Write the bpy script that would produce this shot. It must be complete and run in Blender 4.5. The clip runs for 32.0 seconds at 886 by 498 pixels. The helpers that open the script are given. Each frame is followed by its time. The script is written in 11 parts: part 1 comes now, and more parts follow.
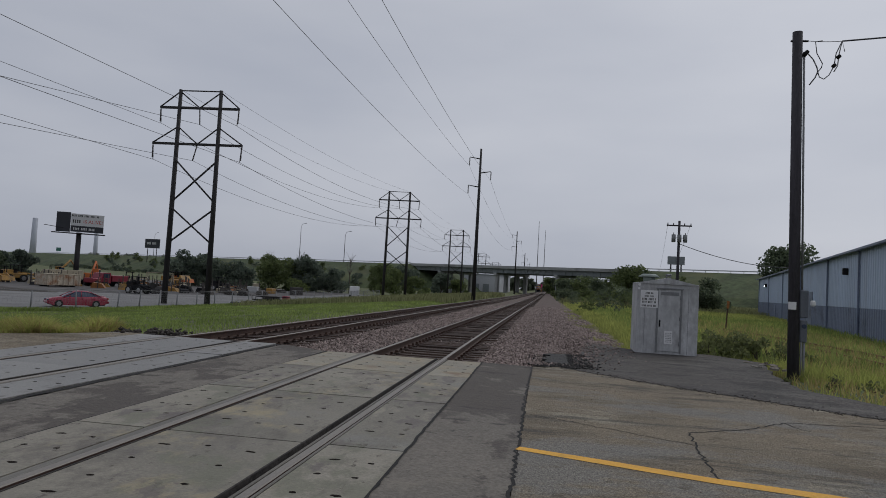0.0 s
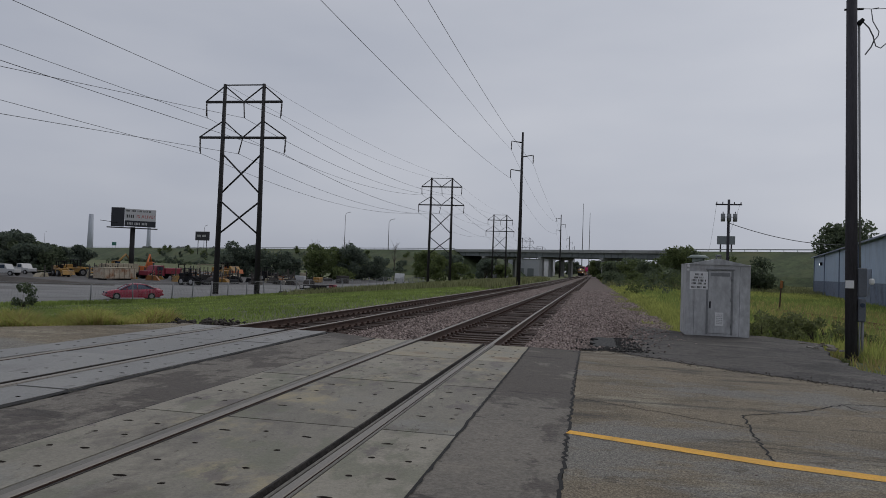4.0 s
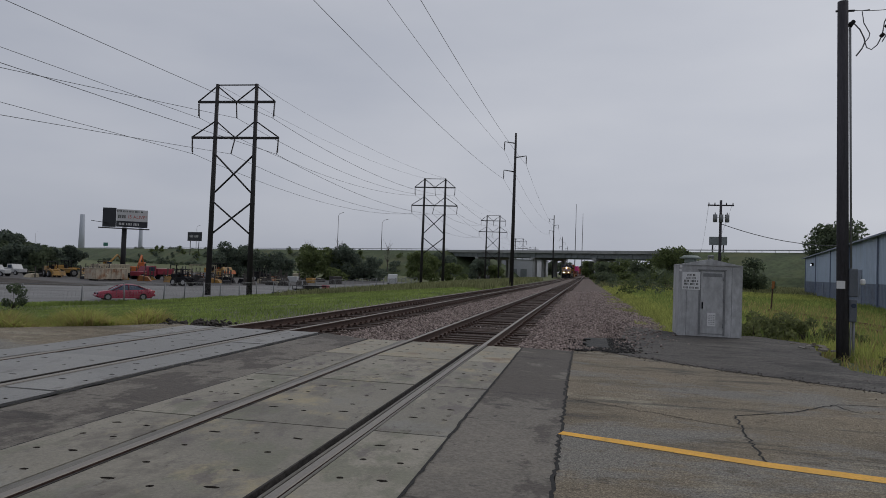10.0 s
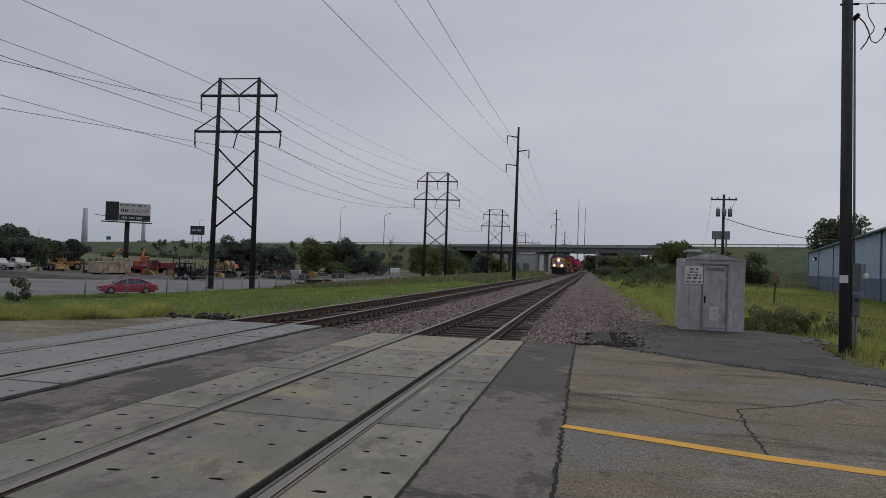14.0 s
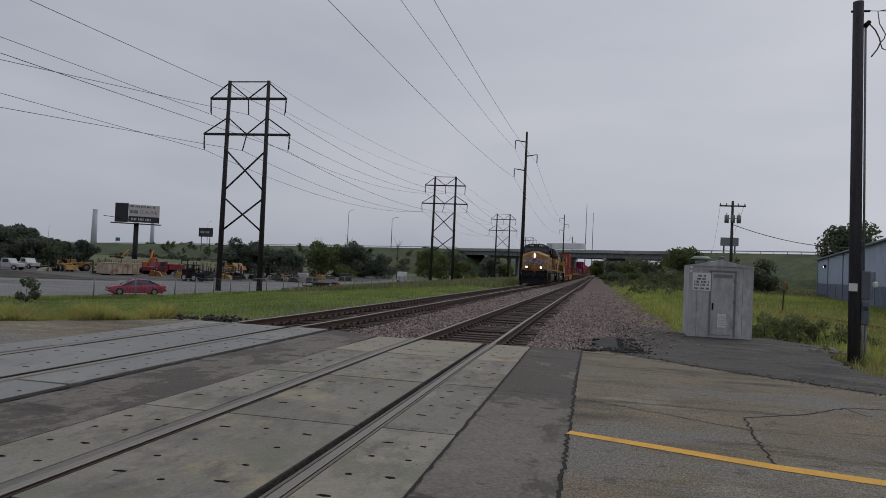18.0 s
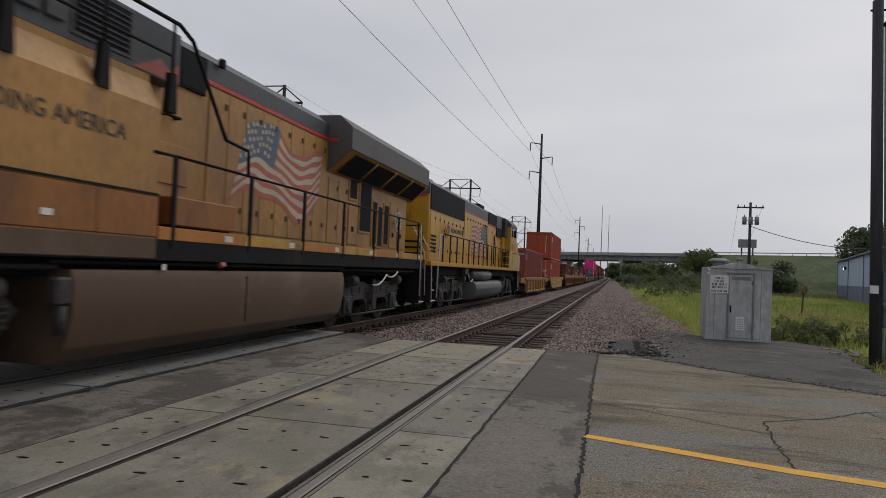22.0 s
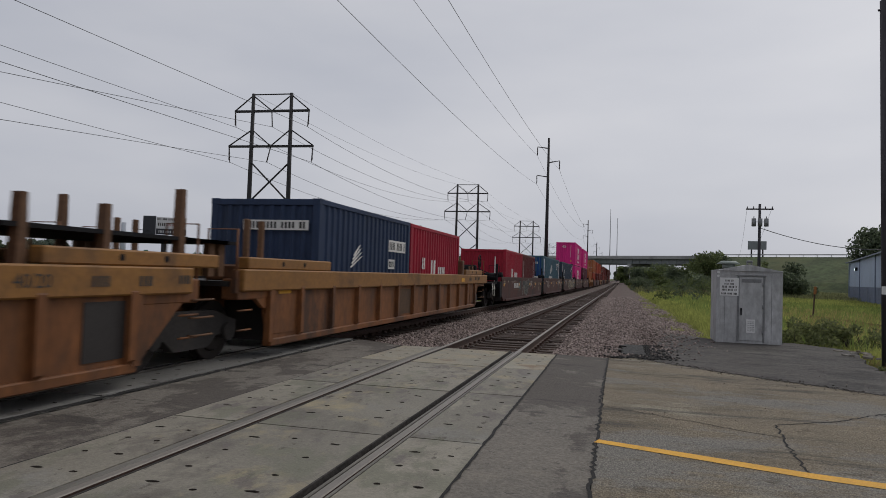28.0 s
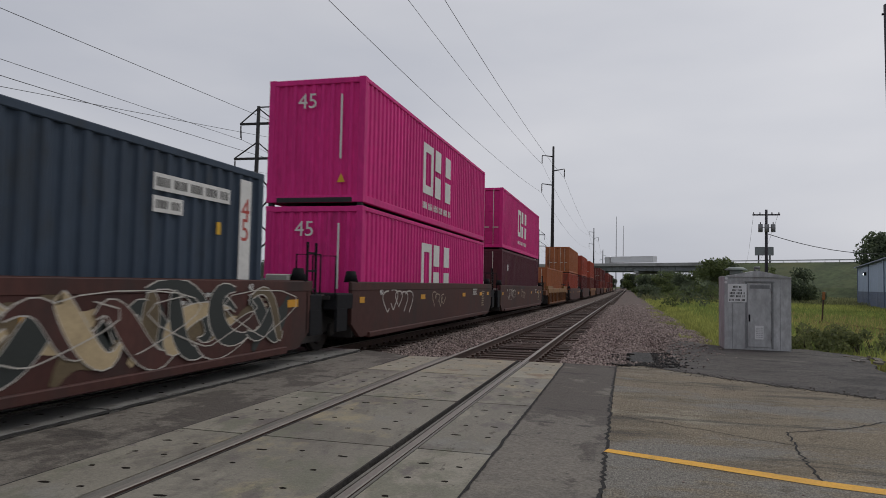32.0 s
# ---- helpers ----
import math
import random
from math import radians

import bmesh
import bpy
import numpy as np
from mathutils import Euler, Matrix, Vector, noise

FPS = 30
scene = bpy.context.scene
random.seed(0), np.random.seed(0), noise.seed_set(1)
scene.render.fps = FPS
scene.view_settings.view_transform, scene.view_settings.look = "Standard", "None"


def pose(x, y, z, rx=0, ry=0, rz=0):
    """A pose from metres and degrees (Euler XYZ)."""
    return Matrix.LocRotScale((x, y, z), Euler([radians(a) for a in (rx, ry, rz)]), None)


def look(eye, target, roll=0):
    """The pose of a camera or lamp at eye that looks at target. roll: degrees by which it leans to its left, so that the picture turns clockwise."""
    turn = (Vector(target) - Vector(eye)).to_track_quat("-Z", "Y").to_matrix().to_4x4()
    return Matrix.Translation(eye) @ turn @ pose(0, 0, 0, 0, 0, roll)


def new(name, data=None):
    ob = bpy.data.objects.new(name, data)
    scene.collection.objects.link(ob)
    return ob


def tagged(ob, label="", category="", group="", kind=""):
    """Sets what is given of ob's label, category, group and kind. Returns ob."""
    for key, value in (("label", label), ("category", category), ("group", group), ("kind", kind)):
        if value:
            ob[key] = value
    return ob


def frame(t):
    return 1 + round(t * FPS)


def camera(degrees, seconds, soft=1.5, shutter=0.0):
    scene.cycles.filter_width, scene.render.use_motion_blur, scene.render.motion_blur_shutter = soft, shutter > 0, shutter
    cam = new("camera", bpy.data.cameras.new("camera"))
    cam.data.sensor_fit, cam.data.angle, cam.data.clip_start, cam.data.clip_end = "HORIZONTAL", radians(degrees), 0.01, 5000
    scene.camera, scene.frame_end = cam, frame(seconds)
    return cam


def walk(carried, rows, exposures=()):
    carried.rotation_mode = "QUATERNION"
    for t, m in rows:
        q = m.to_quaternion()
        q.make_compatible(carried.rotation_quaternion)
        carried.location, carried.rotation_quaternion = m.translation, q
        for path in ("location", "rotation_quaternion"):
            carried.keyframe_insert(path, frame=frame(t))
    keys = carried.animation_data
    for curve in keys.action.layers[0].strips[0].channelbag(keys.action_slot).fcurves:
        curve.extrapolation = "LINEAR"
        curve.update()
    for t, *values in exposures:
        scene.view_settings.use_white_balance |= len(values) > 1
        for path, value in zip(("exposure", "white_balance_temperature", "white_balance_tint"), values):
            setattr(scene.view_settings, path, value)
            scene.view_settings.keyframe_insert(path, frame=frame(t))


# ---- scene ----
cam = camera(66.0, 32.0, soft=0.9, shutter=0.12)
PATH = [
    (0, (2.64, -13.067, 1.466), (2.3389, -11.0924, 1.5673), 3.23),
    (0.5, (2.645, -13.033, 1.463), (2.2954, -11.0665, 1.5662), 3.64),
    (1, (2.645, -13.057, 1.471), (2.2805, -11.0918, 1.5428), 2.11),
    (1.5, (2.64, -13.078, 1.469), (2.2598, -11.1160, 1.5455), 2.14),
    (2, (2.641, -13.09, 1.467), (2.2298, -11.1344, 1.5471), 2.03),
    (2.5, (2.634, -13.092, 1.475), (2.2033, -11.1399, 1.5380), 2.06),
    (3, (2.631, -13.11, 1.469), (2.1981, -11.1583, 1.5265), 2.19),
    (3.5, (2.63, -13.122, 1.474), (2.1975, -11.1701, 1.5284), 2.05),
    (5.5, (2.609, -13.111, 1.471), (2.2179, -11.1504, 1.5259), 2.37),
    (6, (2.609, -13.11, 1.471), (2.2208, -11.1489, 1.5276), 2.54),
    (6.5, (2.613, -13.114, 1.472), (2.2219, -11.1535, 1.5308), 2.47),
    (7, (2.613, -13.11, 1.475), (2.2253, -11.1489, 1.5359), 2.4),
    (7.5, (2.616, -13.097, 1.472), (2.2264, -11.1363, 1.5344), 2.29),
    (8, (2.621, -13.104, 1.472), (2.2280, -11.1440, 1.5353), 2.06),
    (8.5, (2.627, -13.108, 1.471), (2.2305, -11.1487, 1.5325), 1.88),
    (9, (2.624, -13.12, 1.475), (2.2252, -11.1610, 1.5340), 1.89),
    (9.5, (2.625, -13.101, 1.472), (2.2289, -11.1414, 1.5284), 1.95),
    (10, (2.628, -13.09, 1.472), (2.2224, -11.1324, 1.5284), 1.99),
    (10.5, (2.624, -13.098, 1.474), (2.2066, -11.1430, 1.5347), 1.85),
    (11, (2.627, -13.112, 1.473), (2.2052, -11.1578, 1.5309), 2.04),
    (11.5, (2.627, -13.127, 1.474), (2.2062, -11.1724, 1.5225), 2.27),
    (12, (2.633, -13.113, 1.472), (2.2167, -11.1573, 1.5172), 2.17),
    (12.5, (2.62, -13.118, 1.472), (2.2070, -11.1616, 1.5180), 2.24),
    (13, (2.619, -13.127, 1.476), (2.2062, -11.1705, 1.5181), 2.27),
    (13.5, (2.629, -13.117, 1.47), (2.2180, -11.1601, 1.5106), 2.06),
    (14, (2.624, -13.104, 1.468), (2.2121, -11.1473, 1.5068), 2.05),
    (14.5, (2.623, -13.127, 1.473), (2.2084, -11.1709, 1.5137), 2.04),
    (16.5, (2.635, -13.129, 1.473), (2.2211, -11.1731, 1.5297), 2.42),
    (17, (2.624, -13.097, 1.472), (2.2109, -11.1406, 1.5158), 2.61),
    (17.5, (2.627, -13.095, 1.475), (2.2001, -11.1416, 1.5192), 2.6),
    (18, (2.63, -13.11, 1.476), (2.1968, -11.1581, 1.5257), 2.57),
    (18.5, (2.631, -13.101, 1.474), (2.1948, -11.1498, 1.5244), 2.32),
    (19, (2.624, -13.108, 1.473), (2.1750, -11.1599, 1.5298), 2.36),
    (19.5, (2.627, -13.105, 1.474), (2.1696, -11.1588, 1.5294), 2.48),
    (20, (2.623, -13.097, 1.472), (2.1613, -11.1518, 1.5258), 2.62),
    (20.5, (2.627, -13.118, 1.474), (2.1622, -11.1734, 1.5256), 2.44),
    (21, (2.624, -13.122, 1.475), (2.1565, -11.1780, 1.5247), 2.53),
    (21.5, (2.625, -13.121, 1.478), (2.1529, -11.1781, 1.5274), 2.58),
    (22, (2.624, -13.119, 1.481), (2.1476, -11.1774, 1.5365), 2.45),
    (22.5, (2.63, -13.133, 1.486), (2.1556, -11.1911, 1.5502), 2.22),
    (23, (2.624, -13.119, 1.485), (2.1432, -11.1788, 1.5518), 2.23),
    (23.5, (2.62, -13.12, 1.483), (2.1342, -11.1811, 1.5506), 2.03),
    (24, (2.614, -13.098, 1.481), (2.1210, -11.1609, 1.5500), 1.94),
    (24.5, (2.615, -13.119, 1.481), (2.1185, -11.1827, 1.5461), 2.01),
    (25, (2.615, -13.121, 1.481), (2.1105, -11.1866, 1.5418), 1.7),
    (25.5, (2.623, -13.111, 1.484), (2.1114, -11.1787, 1.5495), 1.76),
    (27.5, (2.619, -13.14, 1.487), (2.1229, -11.2037, 1.5537), 1.85),
    (28, (2.625, -13.134, 1.488), (2.1248, -11.1988, 1.5582), 1.82),
    (28.5, (2.622, -13.139, 1.485), (2.1207, -11.2042, 1.5569), 1.78),
    (29, (2.623, -13.136, 1.485), (2.1258, -11.2001, 1.5564), 1.83),
    (29.5, (2.619, -13.13, 1.486), (2.1171, -11.1952, 1.5547), 1.84),
    (30, (2.621, -13.124, 1.485), (2.1187, -11.1892, 1.5516), 1.82),
    (30.5, (2.62, -13.128, 1.484), (2.1173, -11.1934, 1.5522), 1.8),
    (31, (2.613, -13.128, 1.493), (2.1112, -11.1935, 1.5694), 1.53),
    (31.5, (2.614, -13.118, 1.492), (2.1057, -11.1856, 1.5786), 1.3),
    (32, (2.62, -13.117, 1.489), (2.1030, -11.1874, 1.5866), 1.17),
]
EXPOSURES = [(0, -0.02, 6400, 10), (12, 0.0, 6460, 10), (20.5, 0.0, 6480, 10), (21.4, 0.10, 6560, 10), (22.2, 0.33, 6900, 10), (23.2, 0.38, 6950, 10), (24.3, 0.28, 6800, 10), (26, 0.20, 6700, 10), (32, 0.23, 6700, 10)]
walk(cam, [(t, look(eye, target, roll)) for t, eye, target, roll in PATH], EXPOSURES)

# ---- light ----
world = bpy.data.worlds.new("overcast")
scene.world = world
world.use_nodes = True


def sky_nodes():
    nt = world.node_tree
    nt.nodes.clear()
    out = nt.nodes.new("ShaderNodeOutputWorld")
    bg = nt.nodes.new("ShaderNodeBackground")
    sky = nt.nodes.new("ShaderNodeTexSky")
    sky.sky_type = 'NISHITA'
    sky.sun_disc = False
    sky.sun_elevation = radians(48)
    sky.sun_rotation = radians(35)
    sky.air_density, sky.dust_density = 1.0, 3.0
    hs = nt.nodes.new("ShaderNodeHueSaturation")
    hs.inputs["Saturation"].default_value = 0.12
    hs.inputs["Value"].default_value = 0.10
    co = nt.nodes.new("ShaderNodeTexCoord")
    mp = nt.nodes.new("ShaderNodeMapping")
    mp.inputs["Scale"].default_value = (1.0, 1.0, 3.2)
    n1 = nt.nodes.new("ShaderNodeTexNoise")
    n1.inputs["Scale"].default_value, n1.inputs["Detail"].default_value = 2.1, 5
    n1.inputs["Roughness"].default_value = 0.45
    ramp = nt.nodes.new("ShaderNodeValToRGB")
    ramp.color_ramp.elements[0].position, ramp.color_ramp.elements[0].color = 0.3, (0.362, 0.392, 0.472, 1)
    ramp.color_ramp.elements[1].position, ramp.color_ramp.elements[1].color = 0.72, (0.50, 0.52, 0.582, 1)
    mix = nt.nodes.new("ShaderNodeMixRGB")
    mix.inputs[0].default_value = 0.22
    ln = nt.links.new
    ln(sky.outputs[0], hs.inputs["Color"])
    ln(co.outputs["Generated"], mp.inputs[0])
    ln(mp.outputs[0], n1.inputs["Vector"])
    ln(n1.outputs["Fac"], ramp.inputs[0])
    ln(ramp.outputs[0], mix.inputs[1])
    ln(hs.outputs[0], mix.inputs[2])
    ln(mix.outputs[0], bg.inputs[0])
    bg.inputs[1].default_value = 1.0
    ln(bg.outputs[0], out.inputs[0])


sky_nodes()
sun = new("sun", bpy.data.lights.new("sun", "SUN"))
sun.data.energy, sun.data.angle, sun.data.color = 0.55, radians(25), (1.0, 0.97, 0.93)
sun.matrix_world = look((30, 40, 60), (0, 0, 0))


# ---- materials ----
def mat(name, base, rough=0.7, metal=0.0, var=0.18, scale=1.5, fine=30.0, bump=0.15, stain=None, amount=0.4, sscale=0.8,
        stretch=(1, 1, 1), rand=0.0, glow=0.0, spec=0.4, coarse_bump=0.0):
    """A painted, mineral or metal surface: base colour with two scales of variation, an optional stain of its own colour, relief."""
    m = bpy.data.materials.new(name)
    m.use_nodes = True
    nt = m.node_tree
    b = nt.nodes["Principled BSDF"]
    b.inputs["Roughness"].default_value, b.inputs["Metallic"].default_value = rough, metal
    b.inputs["Specular IOR Level"].default_value = spec
    ln = nt.links.new
    co = nt.nodes.new("ShaderNodeTexCoord")
    mp = nt.nodes.new("ShaderNodeMapping")
    mp.inputs["Scale"].default_value = stretch
    ln(co.outputs["Object"], mp.inputs[0])
    vec = mp.outputs[0]
    if rand:
        info = nt.nodes.new("ShaderNodeObjectInfo")
        add = nt.nodes.new("ShaderNodeVectorMath")
        mul = nt.nodes.new("ShaderNodeMath")
        mul.operation = 'MULTIPLY'
        mul.inputs[1].default_value = 37.0
        ln(info.outputs["Random"], mul.inputs[0])
        ln(mp.outputs[0], add.inputs[0])
        ln(mul.outputs[0], add.inputs[1])
        vec = add.outputs[0]

    def noise_tex(s, d, r=0.6):
        n = nt.nodes.new("ShaderNodeTexNoise")
        n.inputs["Scale"].default_value, n.inputs["Detail"].default_value, n.inputs["Roughness"].default_value = s, d, r
        ln(vec, n.inputs["Vector"])
        return n

    def ramp(src, p0, c0, p1, c1):
        r = nt.nodes.new("ShaderNodeValToRGB")
        r.color_ramp.elements[0].position, r.color_ramp.elements[0].color = p0, c0
        r.color_ramp.elements[1].position, r.color_ramp.elements[1].color = p1, c1
        ln(src, r.inputs[0])
        return r.outputs[0]

    def blend(kind, fac, a, c):
        x = nt.nodes.new("ShaderNodeMixRGB")
        x.blend_type = kind
        for sock, v in ((x.inputs[0], fac), (x.inputs[1], a), (x.inputs[2], c)):
            if isinstance(v, (int, float, tuple)):
                sock.default_value = v
            else:
                ln(v, sock)
        return x.outputs[0]

    big, small = noise_tex(scale, 6), noise_tex(fine, 4)
    lo, hi = 1 - var, 1 + var
    col = blend('MULTIPLY', 1.0, (*base, 1), ramp(big.outputs["Fac"], 0.3, (lo, lo, lo, 1), 0.7, (hi, hi, hi, 1)))
    v2 = var * 0.8
    col = blend('MULTIPLY', 1.0, col, ramp(small.outputs["Fac"], 0.3, (1 - v2, 1 - v2, 1 - v2, 1), 0.7, (1 + v2, 1 + v2, 1 + v2, 1)))
    if rand:
        tone = ramp(info.outputs["Random"], 0.0, (1 - rand, 1 - rand, 1 - rand, 1), 1.0, (1 + rand, 1 + rand * 0.95, 1 + rand * 0.85, 1))
        col = blend('MULTIPLY', 1.0, col, tone)
    if stain:
        st = noise_tex(sscale, 8, 0.7)
        f = ramp(st.outputs["Fac"], 0.62 - amount * 0.3, (0, 0, 0, 1), 0.75 - amount * 0.2, (1, 1, 1, 1))
        col = blend('MIX', f, col, (*stain, 1))
    ln(col, b.inputs["Base Color"])
    rr = nt.nodes.new("ShaderNodeMapRange")
    rr.inputs["To Min"].default_value, rr.inputs["To Max"].default_value = max(0.05, rough - 0.12), min(1, rough + 0.12)
    ln(big.outputs["Fac"], rr.inputs["Value"])
    ln(rr.outputs[0], b.inputs["Roughness"])
    if bump:
        bp = nt.nodes.new("ShaderNodeBump")
        bp.inputs["Strength"].default_value, bp.inputs["Distance"].default_value = bump, 0.02
        ln(small.outputs["Fac"], bp.inputs["Height"])
        if coarse_bump:
            b2 = nt.nodes.new("ShaderNodeBump")
            b2.inputs["Strength"].default_value, b2.inputs["Distance"].default_value = coarse_bump, 0.1
            ln(big.outputs["Fac"], b2.inputs["Height"])
            ln(b2.outputs[0], bp.inputs["Normal"])
        ln(bp.outputs[0], b.inputs["Normal"])
    if glow:
        b.inputs["Emission Color"].default_value = (*base, 1)
        b.inputs["Emission Strength"].default_value = glow
    return m


def leafy(name, dark, light, trans=0.25):
    """Foliage whose tone differs from leaf to leaf."""
    m = bpy.data.materials.new(name)
    m.use_nodes = True
    nt = m.node_tree
    b = nt.nodes["Principled BSDF"]
    b.inputs["Roughness"].default_value = 0.65
    b.inputs["Specular IOR Level"].default_value = 0.25
    g = nt.nodes.new("ShaderNodeNewGeometry")
    r = nt.nodes.new("ShaderNodeValToRGB")
    r.color_ramp.elements[0].color, r.color_ramp.elements[1].color = (*dark, 1), (*light, 1)
    nt.links.new(g.outputs["Random Per Island"], r.inputs[0])
    co = nt.nodes.new("ShaderNodeTexCoord")
    n = nt.nodes.new("ShaderNodeTexNoise")
    n.inputs["Scale"].default_value = 0.35
    nt.links.new(co.outputs["Object"], n.inputs["Vector"])
    mx = nt.nodes.new("ShaderNodeMixRGB")
    mx.blend_type = 'MULTIPLY'
    mx.inputs[0].default_value = 0.7
    r2 = nt.nodes.new("ShaderNodeValToRGB")
    r2.color_ramp.elements[0].position, r2.color_ramp.elements[0].color = 0.35, (0.55, 0.55, 0.5, 1)
    r2.color_ramp.elements[1].position, r2.color_ramp.elements[1].color = 0.65, (1.25, 1.2, 1.1, 1)
    nt.links.new(n.outputs["Fac"], r2.inputs[0])
    nt.links.new(r.outputs[0], mx.inputs[1])
    nt.links.new(r2.outputs[0], mx.inputs[2])
    nt.links.new(mx.outputs[0], b.inputs["Base Color"])
    tr = nt.nodes.new("ShaderNodeBsdfTranslucent")
    both = nt.nodes.new("ShaderNodeMixShader")
    both.inputs[0].default_value = trans
    nt.links.new(mx.outputs[0], tr.inputs["Color"])
    nt.links.new(b.outputs[0], both.inputs[1])
    nt.links.new(tr.outputs[0], both.inputs[2])
    nt.links.new(both.outputs[0], nt.nodes["Material Output"].inputs[0])
    return m


def glassy(name, tint, rough=0.08):
    m = bpy.data.materials.new(name)
    m.use_nodes = True
    b = m.node_tree.nodes["Principled BSDF"]
    b.inputs["Base Color"].default_value = (*tint, 1)
    b.inputs["Roughness"].default_value = rough
    b.inputs["Specular IOR Level"].default_value = 0.6
    return m


def lamp_mat(name, colour, power):
    m = bpy.data.materials.new(name)
    m.use_nodes = True
    b = m.node_tree.nodes["Principled BSDF"]
    b.inputs["Base Color"].default_value = (*colour, 1)
    b.inputs["Emission Color"].default_value = (*colour, 1)
    b.inputs["Emission Strength"].default_value = power
    return m


LOT = mat("gravel_lot", (0.19, 0.187, 0.182), 0.95, var=0.2, scale=0.15, fine=5, bump=0.3, stain=(0.11, 0.105, 0.098), amount=0.4, sscale=0.07)
SOIL = mat("grassy_soil", (0.09, 0.105, 0.038), 0.95, var=0.35, scale=0.12, fine=6, bump=0.6, stain=(0.13, 0.125, 0.05), amount=0.35, sscale=0.09)
BALLAST = mat("ballast_bed", (0.115, 0.083, 0.070), 0.95, var=0.5, scale=6, fine=16, bump=1.0, stain=(0.09, 0.065, 0.05), amount=0.3, sscale=0.6)
RAIL = mat("rusty_rail", (0.072, 0.043, 0.033), 0.75, 0.3, var=0.3, scale=4, fine=40, bump=0.2)
RAILTOP = mat("polished_rail_head", (0.21, 0.19, 0.165), 0.55, 0.2, var=0.1, scale=3, fine=50, bump=0.02)
TIE = mat("creosoted_tie", (0.058, 0.039, 0.031), 0.9, var=0.3, scale=3, fine=30, bump=0.6, stretch=(1, 6, 6), rand=0.25)
STEEL_DARK = mat("dark_weathering_steel", (0.035, 0.033, 0.034), 0.7, 0.3, var=0.2, scale=0.5, fine=12, bump=0.1)
POLE_WOOD = mat("dark_pole_wood", (0.046, 0.043, 0.05), 0.9, var=0.35, scale=2, fine=25, bump=0.5, stretch=(4, 4, 0.3))
WIRE = mat("wire", (0.07, 0.07, 0.075), 0.6, 0.4, var=0.05, bump=0)
INSUL = mat("insulator", (0.06, 0.05, 0.05), 0.3, var=0.1, bump=0)
YELLOWLINE = mat("worn_yellow_paint", (0.70, 0.37, 0.05), 0.75, var=0.15, scale=2, fine=40, bump=0.4, stain=(0.42, 0.27, 0.06), amount=0.25, sscale=3)
CRACK = mat("crack_filler", (0.016, 0.015, 0.014), 0.95, var=0.2, bump=0.2)
BRIDGE = mat("bridge_concrete", (0.33, 0.335, 0.33), 0.85, var=0.12, scale=0.1, fine=2, bump=0.1, stain=(0.16, 0.16, 0.155), amount=0.3, sscale=0.05, stretch=(1, 1, 0.3))
GIRDER = mat("bridge_girder", (0.20, 0.22, 0.225), 0.7, 0.1, var=0.12, scale=0.1, fine=2, bump=0.05)


def ground_mat(name, base, rough, grain, layers, fine=34.0, bump=0.7, rand=0.0):
    """Road surface: speckled aggregate with ragged stains, each (colour, scale, stretch, threshold, softness, strength)."""
    m = mat(name, base, rough, var=0.16, scale=0.7, fine=fine, bump=bump, rand=rand)
    nt = m.node_tree
    ln = nt.links.new
    b = nt.nodes["Principled BSDF"]
    col = b.inputs["Base Color"].links[0].from_socket
    co = nt.nodes.new("ShaderNodeTexCoord")
    geo = nt.nodes.new("ShaderNodeNewGeometry")

    def mixed(kind, fac, a, c):
        x = nt.nodes.new("ShaderNodeMixRGB")
        x.blend_type = kind
        for sock, v in ((x.inputs[0], fac), (x.inputs[1], a), (x.inputs[2], c)):
            if isinstance(v, (int, float, tuple)):
                sock.default_value = v
            else:
                ln(v, sock)
        return x.outputs[0]

    def ramped(src, p0, c0, p1, c1):
        r = nt.nodes.new("ShaderNodeValToRGB")
        r.color_ramp.elements[0].position, r.color_ramp.elements[0].color = p0, c0
        r.color_ramp.elements[1].position, r.color_ramp.elements[1].color = p1, c1
        ln(src, r.inputs[0])
        return r.outputs[0]

    for colour, scale, stretch, level, soft, strength in layers:
        mp = nt.nodes.new("ShaderNodeMapping")
        mp.inputs["Scale"].default_value = stretch
        mp.inputs["Location"].default_value = (scale * 3.1, level * 17, 0)
        n = nt.nodes.new("ShaderNodeTexNoise")
        n.inputs["Scale"].default_value, n.inputs["Detail"].default_value, n.inputs["Roughness"].default_value = scale, 10, 0.72
        ln(geo.outputs["Position"], mp.inputs[0])
        ln(mp.outputs[0], n.inputs["Vector"])
        f = ramped(n.outputs["Fac"], level, (0, 0, 0, 1), level + soft, (strength, strength, strength, 1))
        col = mixed('MIX', f, col, (*colour, 1))
    for scale, g in ((fine, grain), (fine * 0.42, grain * 0.6)):
        n = nt.nodes.new("ShaderNodeTexNoise")
        n.inputs["Scale"].default_value, n.inputs["Detail"].default_value, n.inputs["Roughness"].default_value = scale, 3, 0.7
        ln(geo.outputs["Position"], n.inputs["Vector"])
        col = mixed('MULTIPLY', 1.0, col, ramped(n.outputs["Fac"], 0.38, (1 - g, 1 - g, 1 - g, 1), 0.62, (1 + g, 1 + g, 1 + g * 0.92, 1)))
    ln(col, b.inputs["Base Color"])
    return m


